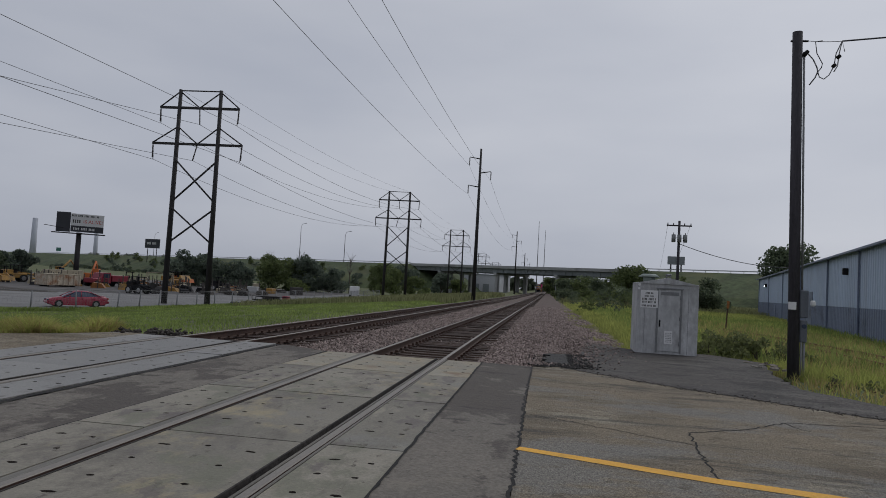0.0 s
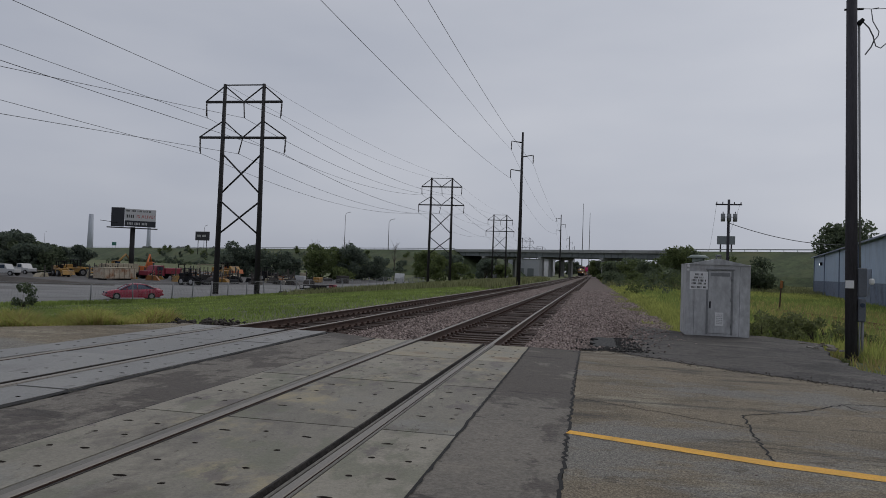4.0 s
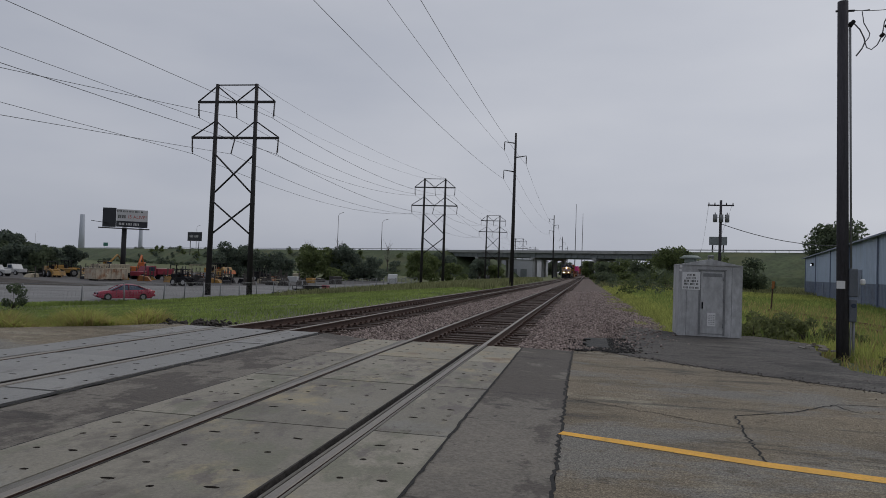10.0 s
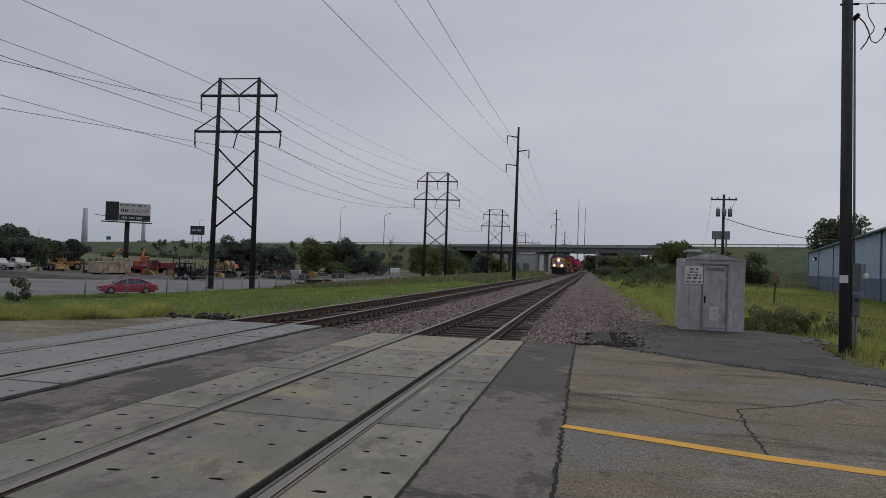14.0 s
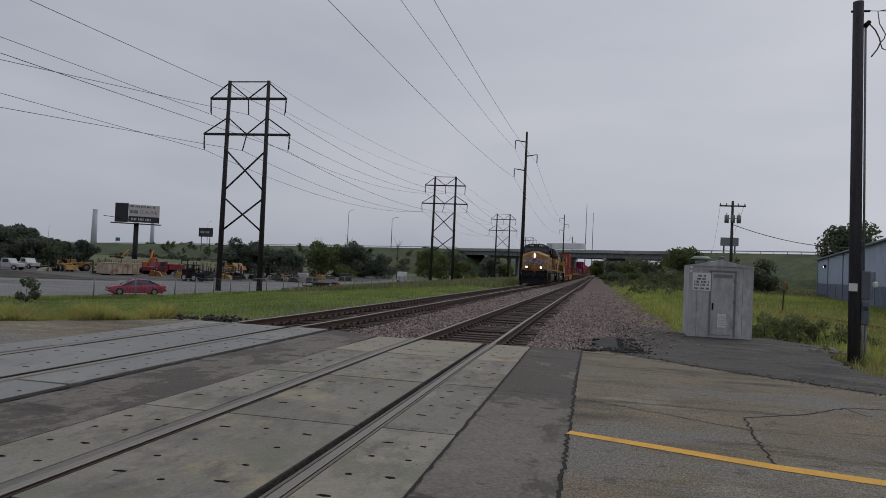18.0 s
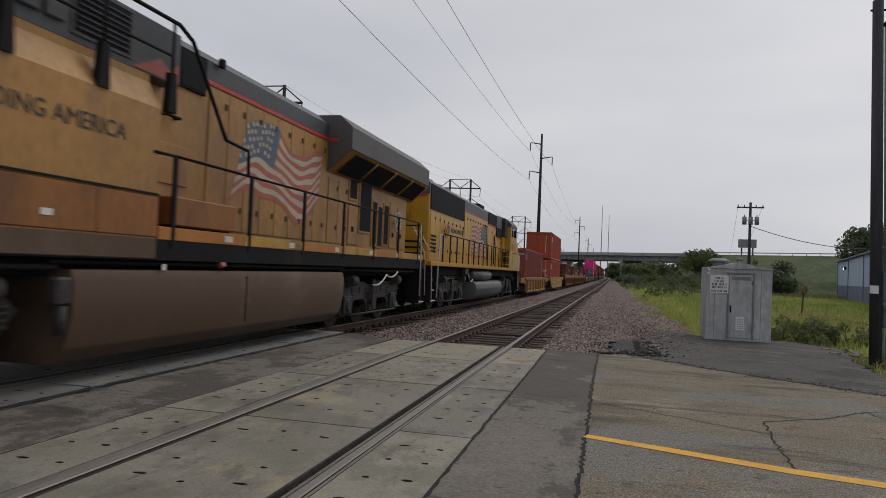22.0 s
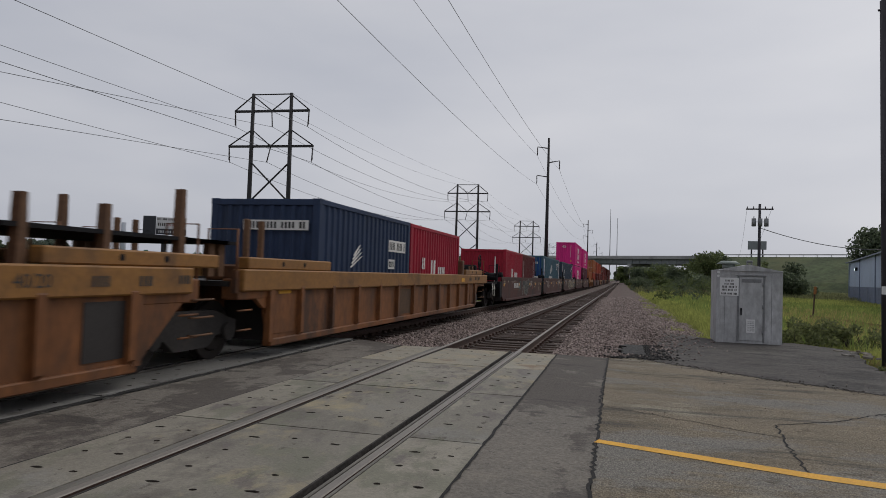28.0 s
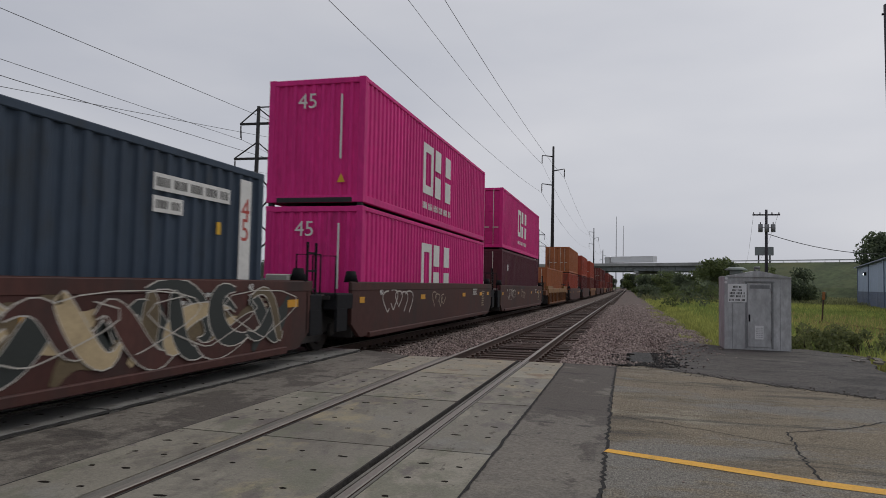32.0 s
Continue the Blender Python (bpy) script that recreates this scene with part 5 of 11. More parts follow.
    nose.add([(x, y, 1.7) for x, y, z in front] + front + [(x, y, 1.7) for x, y, z in back] + back,
             [(i, i + 1, 5 + i, 4 + i) for i in range(3)] + [(4 + i, 5 + i, 13 + i, 12 + i) for i in range(3)] + [(0, 4, 12, 8), (3, 11, 15, 7), (8, 12, 13, 14, 15, 11, 10, 9), (0, 8, 9, 10, 11, 3, 2, 1)])
    part("nose", softened(nose, "nose", YEL_OLD, 0.05), None, lo, "faded tan-yellow nose stained with road dirt")
    part("nose_door", Mesh().box(-0.31, 0.31, -0.83, -0.79, 1.78, 3.06, 0, 0.02), YEL_OLD, lo)
    part("nose_seam", Mesh().box(0.985, 1.0, nose_y(1.0) - 0.01, nose_y(1.0) + 0.02, 1.75, 3.42), LOCO_BLACK, lo)
    for x, z in ((-0.75, 3.3), (0.72, 3.28)):
        part("nose_latch", Mesh().box(x - 0.13, x + 0.13, nose_y(x) - 0.04, nose_y(x), z - 0.02, z + 0.02), RUST_ORANGE, lo)
    bars([(0.32, 3.1, 0.3, 0.07), (0.32, 3.01, 0.3, 0.06)], lo, RED_TRIM, pose(0, nose_y(0.5) - 0.035, 0, 90, 0, 0), "stencilled_mark")
    wing_emblem(lo)
    hb = part("headlight_box", Mesh().box(-0.14, 0.14, -0.86, -0.76, 3.11, 3.6, 0, 0.03), LOCO_BLACK, lo)
    for z in (3.24, 3.46):
        part("headlight", Mesh().tube((0, -0.88, z), (0, -0.85, z), 0.066, n=16), HEADLIGHT, hb, "lit round headlight")
    for s in (-1, 1):
        dh = part("ditch_light_box", Mesh().box(s * 0.82 - 0.14, s * 0.82 + 0.14, -1.52, -1.24, 1.66, 2.13, 0, 0.03), LOCO_BLACK, lo)
        part("ditch_light", Mesh().tube((s * 0.82, -1.55, 1.98), (s * 0.82, -1.52, 1.98), 0.072, n=16), DITCHLIGHT, dh, "lit ditch light")
        part("grab_iron", Mesh().pipe([(s * 1.15, 0.2, 3.62), (s * 1.15, 0.2, 3.74), (s * 1.36, 0.45, 3.70), (s * 1.36, 0.45, 3.56)], 0.014, 5), LOCO_BLACK, lo)
    # cab
    sl = lambda z: 0.68 + max(0.0, z - 3.55) * 0.30
    sec = [(-1.5, 1.42), (-1.5, 4.36), (-1.36, 4.52), (-0.92, 4.73), (0.92, 4.73), (1.36, 4.52), (1.5, 4.36), (1.5, 1.42)]
    n = len(sec)
    hull = lambda pts, grow, y1: Mesh().add([(x, sl(z) - grow, z) for x, z in pts] + [(x, y1, z) for x, z in pts], [(i, (i + 1) % n, n + (i + 1) % n, n + i) for i in range(n)] + [tuple(reversed(range(n))), tuple(range(n, 2 * n))])
    part("cab", hull([(x, z) for x, z in sec], 0.0, 3.1), YEL_OLD, lo)
    upper = [(x * 1.006, max(z, 3.60) + (0.01 if z > 4.4 else 0)) for x, z in sec]
    part("cab_roof", hull(upper, 0.012, 3.13), CAB_DARK, lo, "dark grey upper cab and roof")
    part("cab_stripe", Mesh().box(-1.516, 1.516, sl(3.56) + 0.05, 3.12, 3.565, 3.60), RED_TRIM, lo)
    part("skirt", Mesh().box(-1.47, 1.47, 0.2, 0.69, 1.44, 1.72, 0, 0.03), YEL_OLD, lo)
    for s in (-1, 1):
        q = Mesh()
        ws = [(0.1, 4.06), (0.1, 4.33), (1.30, 4.24), (1.36, 4.18), (1.34, 3.80), (1.28, 3.77)]
        q.add([(s * x, sl(z) - 0.03, z) for x, z in ws], [tuple(range(6))])
        part("windscreen", q, GLASS_BLUE, lo, "dark blue windscreen")
        fr = [(0.06, 4.02), (0.06, 4.37), (1.31, 4.29), (1.41, 4.21), (1.39, 3.77), (1.3, 3.71)]
        g = Mesh()
        g.add([(s * x, sl(z) - 0.022, z) for x, z in fr], [tuple(range(6))])
        part("windscreen_gasket", g, LOCO_BLACK, lo)
        part("wiper", Mesh().tube((s * 0.8, sl(3.9) - 0.06, 3.9), (s * 0.35, sl(4.25) - 0.06, 4.25), 0.012, n=5), LOCO_BLACK, lo)
        nb = part("number_board", Mesh().box(s * 0.56 - 0.36, s * 0.56 + 0.36, sl(4.55) - 0.1, sl(4.55) + 0.2, 4.44, 4.71, 0, 0.02), LOCO_BLACK, lo)
        bars([(-0.25, -0.09, 0.5, 0.17)], nb, WHITE_TRIM, pose(s * 0.56, sl(4.55) - 0.104, 4.575, 90, 0, 0), "number_row")
        for a, b in ((1.06, 1.38), (1.47, 2.13), (2.2, 2.82)):
            f = part("window_frame", Mesh().box(s * 1.51 - 0.012, s * 1.51 + 0.012, a - 0.04, b + 0.04, 3.62, 4.24, 0, 0.006), LOCO_BLACK, lo)
            part("cab_window", Mesh().box(s * 1.522 - 0.006, s * 1.522 + 0.006, a, b, 3.66, 4.19, 0, 0.004), GLASS, f)
        part("window_blind", Mesh().box(s * 1.53 - 0.004, s * 1.53 + 0.004, 1.5, 1.68, 3.68, 4.14), WHITE_TRIM, lo, "white blind in the cab window")
        part("mirror", Mesh().box(s * 1.62 - 0.09, s * 1.62 + 0.09, 1.41, 1.45, 3.55, 4.1, 0, 0.02), LOCO_BLACK, lo)
        part("rain_gutter", Mesh().box(s * 1.53 - 0.03, s * 1.53 + 0.03, 0.95, 3.1, 4.32, 4.37, 0, 0.01), LOCO_BLACK, lo)
        part("roof_hatch", Mesh().box(s * 0.5 - 0.25, s * 0.5 + 0.25, 1.9, 2.6, 4.72, 4.83, 0, 0.03), LOCO_GREY, lo)
        # lower side of the cab
        part("cab_seam", Mesh().box(s * 1.503 - 0.005, s * 1.503 + 0.005, 0.9, 3.05, 2.56, 2.58), LOCO_BLACK, lo)
        part("cab_seam", Mesh().box(s * 1.503 - 0.005, s * 1.503 + 0.005, 3.08, 3.1, 1.45, 3.58), LOCO_BLACK, lo)
        part("side_vent", Mesh().box(s * 1.505 - 0.012, s * 1.505 + 0.012, 1.7, 2.26, 1.92, 2.45, 0, 0.006), GRILLE, lo)
        part("toe_pocket", Mesh().box(s * 1.503 - 0.008, s * 1.503 + 0.008, 1.86, 2.5, 1.44, 1.76), LOCO_BLACK, lo)
        part("pocket_grab", Mesh().pipe([(s * 1.5, 1.5, 1.84), (s * 1.56, 1.55, 1.84), (s * 1.56, 2.85, 1.84), (s * 1.5, 2.9, 1.84)], 0.018, 5), LOCO_BLACK, lo)
        for y, m in ((1.25, WHITE_TRIM), (1.62, SAFETY_LIME), (2.55, WHITE_TRIM)):
            part("reflector", Mesh().box(s * 1.506 - 0.004, s * 1.506 + 0.004, y, y + 0.22, 1.70, 1.77), m, lo)
    part("antenna_plate", Mesh().box(-0.4, 0.4, 1.6, 2.4, 4.73, 4.82, 0, 0.03).tube((0.2, 2.9, 4.73), (0.2, 2.9, 5.0), 0.03, n=6).box(-0.7, -0.4, 1.1, 1.3, 4.73, 4.8), LOCO_GREY, lo)
    bars([(-0.92, -0.22, 1.84, 0.44)], lo, PALE_RED, pose(1.508, 1.96, 3.09, 90, 0, 90), "number_row")
    side_shield(lo, 1.504, 3.45, 2.92, 0.5, 0.55)
    fit_text("BUILDING AMERICA", 2.3, 0.185, DARK_TEXT, lo, 1.506, 4.97, 2.87)
    # equipment cab behind the crew's
    aux = Mesh().prism([(-1.5, 1.42), (-1.5, 3.28), (-1.31, 3.62), (-1.3, 4.38), (-0.9, 4.6), (0.9, 4.6), (1.3, 4.38), (1.31, 3.62), (1.5, 3.28), (1.5, 1.42)], 3.1, 6.72)
    part("equipment_cab", aux, YEL_OLD, lo)
    part("equipment_roof", Mesh().prism([(-1.315, 3.72), (-1.315, 4.4), (-0.9, 4.62), (0.9, 4.62), (1.315, 4.4), (1.315, 3.72)], 3.13, 7.3), LOCO_GREY, lo)
    for s in (-1, 1):
        part("lower_locker", Mesh().box(s * 1.3 - 0.215, s * 1.3 + 0.215, 3.12, 6.76, 1.68, 2.2, 0, 0.02), RUST_ORANGE, lo)
        part("lower_skirt", Mesh().box(s * 1.3 - 0.212, s * 1.3 + 0.212, 3.12, 6.75, 1.42, 1.678, 0, 0.01), TANK_BROWN, lo, "brown muddy skirt")
        part("locker_line", Mesh().box(s * 1.51 - 0.012, s * 1.51 + 0.012, 3.12, 6.75, 2.205, 2.23), LOCO_BLACK, lo)
        part("reflector", Mesh().box(s * 1.518 - 0.003, s * 1.518 + 0.004, 4.95, 5.1, 1.82, 1.89), WHITE_TRIM, lo)
        part("locker_seam", Mesh().box(s * 1.516 - 0.003, s * 1.516 + 0.003, 5.7, 5.715, 1.7, 2.2), TANK_BROWN, lo)
        for a, b, lower in ((3.5, 4.25, 3.78), (5.45, 6.3, 3.84)):
            part("intake_frame", Mesh().box(s * 1.315 - 0.02, s * 1.315 + 0.02, a - 0.05, b + 0.05, lower - 0.05, 4.38, 0, 0.01), LOCO_GREY, lo)
            g = part("intake_grille", Mesh().box(s * 1.34 - 0.02, s * 1.34 + 0.008, a, b, lower, 4.34, 0, 0.004), GRILLE, lo)
            for k in range(7):
                z = lower + 0.03 + k * (4.34 - lower - 0.05) / 7
                part("louvre", Mesh().box(s * 1.352 - 0.006, s * 1.352 + 0.006, a + 0.02, b - 0.02, z, z + 0.022), CAB_DARK, g)
        for a in (4.4, 4.72, 5.04):
            part("roof_box", Mesh().box(s * 1.33 - 0.03, s * 1.33 + 0.03, a, a + 0.26, 3.86, 4.24, 0, 0.015), LOCO_GREY, lo)
        part("red_patch", Mesh().prism([(6.4, 3.74), (7.28, 3.74), (7.28, 4.0), (7.1, 3.86), (6.9, 3.98)], s * 1.318 - 0.003, s * 1.318 + 0.003, 'x'), PALE_RED, lo)
        rail = Mesh()
        rail.pipe([(s * 1.36, 3.1, 4.40), (s * 1.5, 3.12, 4.40), (s * 1.5, 7.0, 4.44), (s * 1.5, 7.3, 4.32), (s * 1.5, 8.2, 3.18), (s * 1.5, 8.85, 3.13), (s * 1.5, 8.87, 2.75)], 0.028, 6)
        rail.pipe([(s * 1.5, 3.15, 3.98), (s * 1.5, 6.9, 4.0)], 0.02, 6)
        part("upper_rail", rail, LOCO_BLACK, lo)
        for a in (3.2, 4.45, 5.7, 6.9):
            br = Mesh().tube((s * 1.5, a, 4.42), (s * 1.5, a, 3.72), 0.02, n=5)
            br.prism([(a - 0.09, 3.28), (a + 0.09, 3.28), (a + 0.05, 3.78), (a - 0.05, 3.78)], min(s * 1.44, s * 1.53), max(s * 1.44, s * 1.53), 'x')
            part("rail_bracket", br, LOCO_BLACK, lo)
    # long hood
    part("hood", Mesh().prism([(-1.05, 1.66), (-1.05, 4.4), (-0.8, 4.6), (0.8, 4.6), (1.05, 4.4), (1.05, 1.66)], 6.72, 18.75), YEL_OLD, lo)
    part("hood_roof", Mesh().prism([(-1.06, 4.14), (-1.06, 4.41), (-0.8, 4.615), (0.8, 4.615), (1.06, 4.41), (1.06, 4.14)], 7.31, 18.76), LOCO_GREY, lo)
    for s in (-1, 1):
        part("roof_stripe", Mesh().box(s * 1.066 - 0.006, s * 1.066 + 0.006, 7.7, 18.7, 4.06, 4.13), RED_TRIM, lo)
        w = part("hood_window", Mesh().box(s * 1.07 - 0.02, s * 1.07 + 0.02, 7.6, 8.28, 3.84, 4.4, 0, 0.01), LOCO_BLACK, lo)
        part("window_mesh", Mesh().box(s * 1.093 - 0.005, s * 1.093 + 0.005, 7.65, 8.23, 3.88, 4.36), GRILLE, w)
        part("roof_light", Mesh().box(s * 1.12 - 0.04, s * 1.12 + 0.04, 8.55, 8.66, 4.36, 4.5, 0, 0.015), LOCO_BLACK, lo)
        part("side_locker", Mesh().box(s * 1.25 - 0.2, s * 1.25 + 0.2, 7.16, 8.65, 1.86, 2.25, 0, 0.02), RUST_ORANGE, lo)
        part("drain_step", Mesh().box(s * 1.3 - 0.06, s * 1.3 + 0.06, 8.3, 8.65, 1.82, 1.86), LOCO_BLACK, lo)
        for y0, y1, z in ((6.9, 7.25, 3.36), (7.3, 7.6, 3.36)):
            part("hood_grab", Mesh().pipe([(s * 1.05, y0, z), (s * 1.16, y0, z), (s * 1.16, y1, z), (s * 1.05, y1, z)], 0.022, 5), LOCO_BLACK, lo)
        part("toolbox_door", Mesh().box(s * 1.06 - 0.015, s * 1.06 + 0.015, 7.2, 7.95, 2.45, 3.0, 0, 0.006), YEL_OLD, lo)
    hood_doors(lo, 1.05, 8.4, 12.75, 1.9, 4.02, 8, YEL_OLD)
    hood_doors(lo, 1.05, 12.95, 14.05, 1.9, 3.3, 2, YEL_OLD)
    flag(lo, 1.074, [(9.55, 3.72), (10.05, 3.86), (10.6, 3.84), (11.2, 3.5), (11.8, 3.56), (12.3, 3.74), (12.55, 3.76)],
         [(9.05, 2.38), (9.6, 2.62), (10.2, 2.52), (10.8, 2.5), (11.3, 2.22), (11.8, 2.24), (12.38, 2.72)], (0.0, 0.34), [PALE_RED, PALE_WHITE, PALE_BLUE])
    for s in (-1, 1):
        for a, b, z0, z1 in ((14.17, 14.6, 3.0, 3.45), (14.86, 15.6, 2.28, 3.45), (15.78, 16.06, 2.0, 3.07), (16.2, 16.5, 1.96, 2.98), (16.68, 17.02, 2.03, 3.06)):
            f = part("panel_frame", Mesh().box(s * 1.06 - 0.02, s * 1.06 + 0.02, a - 0.06, b + 0.06, z0 - 0.06, z1 + 0.06, 0, 0.008), YEL_OLD, lo)
            part("panel_grille", Mesh().box(s * 1.083 - 0.006, s * 1.083 + 0.006, a, b, z0, z1), GRILLE, f)
        for a, b, z0, z1 in ((14.15, 14.75, 1.92, 2.85), (17.2, 17.75, 1.95, 3.2), (17.9, 18.5, 1.95, 3.1)):
            part("hood_door", Mesh().box(s * 1.06 - 0.015, s * 1.06 + 0.015, a, b, z0, z1, 0, 0.006), YEL_OLD, lo)
            part("latch", Mesh().box(s * 1.08 - 0.02, s * 1.08 + 0.02, a + 0.2, a + 0.3, z0 + 0.3, z0 + 0.42, 0, 0.01), LOCO_BLACK, lo)
    hand_wheel(lo, 1.2, 17.5, 2.68, 0.26, HANDRAIL_W)
    part("exhaust", Mesh().box(-0.45, 0.45, 9.4, 10.6, 4.6, 4.78, 0, 0.04), LOCO_BLACK, lo)
    wing = Mesh().prism([(-1.05, 3.42), (-1.6, 3.9), (-1.6, 4.36), (-1.3, 4.62), (1.3, 4.62), (1.6, 4.36), (1.6, 3.9), (1.05, 3.42)], 12.85, 19.15)
    part("radiator_wing", wing, WING_GREY, lo, "overhanging grey-brown radiator housing")
    for s in (-1, 1):
        part("wing_soffit", Mesh().add([(s * 1.07, 12.84, 3.415), (s * 1.6, 12.84, 3.878), (s * 1.6, 19.16, 3.878), (s * 1.07, 19.16, 3.415), (s * 1.06, 12.84, 3.43), (s * 1.06, 19.16, 3.43)], [(0, 1, 2, 3), (0, 3, 5, 4)]), YEL_OLD, lo, "grimy yellow underside", fix=False)
    part("wing_stripe", Mesh().box(-1.3, 1.3, 12.835, 12.845, 4.05, 4.12), RED_TRIM, lo)
    for s in (-1, 1):
        for i in range(4):
            a = 13.2 + i * 1.48
            g = Mesh()
            g.add([(s * 1.13, a, 3.47), (s * 1.55, a, 3.84), (s * 1.55, a + 1.3, 3.84), (s * 1.13, a + 1.3, 3.47)], [(0, 1, 2, 3)])
            for v in range(len(g.v)):
                g.v[v] = (g.v[v][0] + s * 0.022, g.v[v][1], g.v[v][2] - 0.03)
            part("radiator_grille", g, GRILLE, lo)
            part("wing_rib", Mesh().pipe([(s * 1.08, a + 1.39, 3.405), (s * 1.58, a + 1.39, 3.845)], 0.035, 4), YEL_OLD, lo)
        side_rail(lo, 7.07, 18.6, s * 1.5, 1.7, 2.75, 7, LOCO_BLACK)
        part("rail_end", Mesh().pipe([(s * 1.5, 6.62, 2.74), (s * 1.5, 7.07, 2.75)], 0.022, 6), LOCO_BLACK, lo)
        part("fan_grille", Mesh().box(s * 0.7 - 0.5, s * 0.7 + 0.5, 13.6, 18.4, 4.62, 4.68, 0, 0.02), GRILLE, lo)
        steps(lo, -0.75, -0.1, 1.5, s)
        steps(lo, 18.95, 19.45, 1.5, s)
        hr = Mesh()
        hr.pipe([(s * 0.45, -1.2, 2.72), (s * 0.55, -1.22, 2.76), (s * 0.62, -1.2, 2.6), (s * 1.45, -0.9, 1.75), (s * 1.5, -0.8, 1.6), (s * 1.5, -0.78, 1.15), (s * 1.4, -0.8, 1.08)], 0.022, 6)
        hr.pipe([(s * 1.25, -0.6, 2.78), (s * 1.27, -0.62, 2.72), (s * 1.27, -0.62, 2.4), (s * 1.5, -0.06, 1.75), (s * 1.52, -0.06, 0.6)], 0.022, 6)
        part("front_handrail", hr, HANDRAIL_W, lo, "pale bent handrail")
        hr = Mesh()
        hr.pipe([(s * 1.5, 18.9, 2.7), (s * 1.52, 18.9, 1.7), (s * 1.52, 18.9, 0.6)], 0.02, 6)
        hr.pipe([(s * 1.1, 19.45, 2.7), (s * 1.48, 19.45, 1.9), (s * 1.52, 19.5, 0.6)], 0.02, 6)
        part("rear_handrail", hr, HANDRAIL_W, lo)
    part("rear_platform_rail", Mesh().tube((-1.4, 19.4, 2.72), (1.4, 19.4, 2.72), 0.022, n=6).box(-1.4, -1.36, 19.38, 19.42, 1.7, 2.72).box(1.36, 1.4, 19.38, 19.42, 1.7, 2.72), LOCO_BLACK, lo)
    # running gear
    loco_truck(lo, 0.7, 5.1)
    loco_truck(lo, 13.4, 17.9)
    part("fuel_tank", softened(Mesh().prism([(-1.46, 1.28), (-1.5, 1.15), (-1.5, 0.8), (-1.42, 0.42), (-1.2, 0.24), (1.2, 0.24), (1.42, 0.42), (1.5, 0.8), (1.5, 1.15), (1.46, 1.28)], 5.45, 13.0), "fuel_tank", TANK_BROWN, 0.03), None, lo, "brown dusty fuel tank")
    part("tank_seam", Mesh().box(1.495, 1.508, 8.98, 9.0, 0.5, 1.2), LOCO_BLACK, lo)
    part("tank_valve", Mesh().box(1.4, 1.54, 5.2, 5.42, 0.9, 1.2, 0, 0.03).tube((1.5, 5.3, 0.6), (1.5, 5.3, 0.9), 0.06, n=8), TRUCK_GREY, lo)
    part("filler_cap", Mesh().tube((1.42, 8.3, 1.36), (1.5, 8.3, 1.4), 0.06, n=10), PALE_RED, lo)
    part("tank_tag", Mesh().box(1.5, 1.506, 6.9, 6.97, 1.28, 1.36), WHITE_TRIM, lo)
    ch = Mesh()
    ch.pipe([(1.48, 14.89 + 0.1 * i, 0.99 + 0.024 * i - 0.10 * (1 - ((i - 5) / 5) ** 2)) for i in range(11)] + [(1.48, 15.89 + 0.1 * i, 1.23 + 0.008 * i - 0.10 * (1 - ((i - 4.5) / 4.5) ** 2)) for i in range(10)], 0.022, 5)
    part("safety_chain", ch, HANDRAIL_W, lo)
    part("rear_pilot", Mesh().box(-1.45, 1.45, 19.2, 19.5, 0.45, 1.6, 0, 0.03).box(-0.15, 0.15, 19.4, 20.1, 0.72, 1.0, 0, 0.04), LOCO_BLACK, lo)
    pipes = Mesh()
    for z, y0, y1 in ((1.36, 5.2, 13.2), (1.30, 0.4, 5.3), (1.32, 12.9, 18.6)):
        pipes.tube((1.4, y0, z), (1.4, y1, z), 0.035, n=6)
    part("air_pipe", pipes, LOCO_BLACK, lo)
    return lo


on_train(lead_loco(), 0)


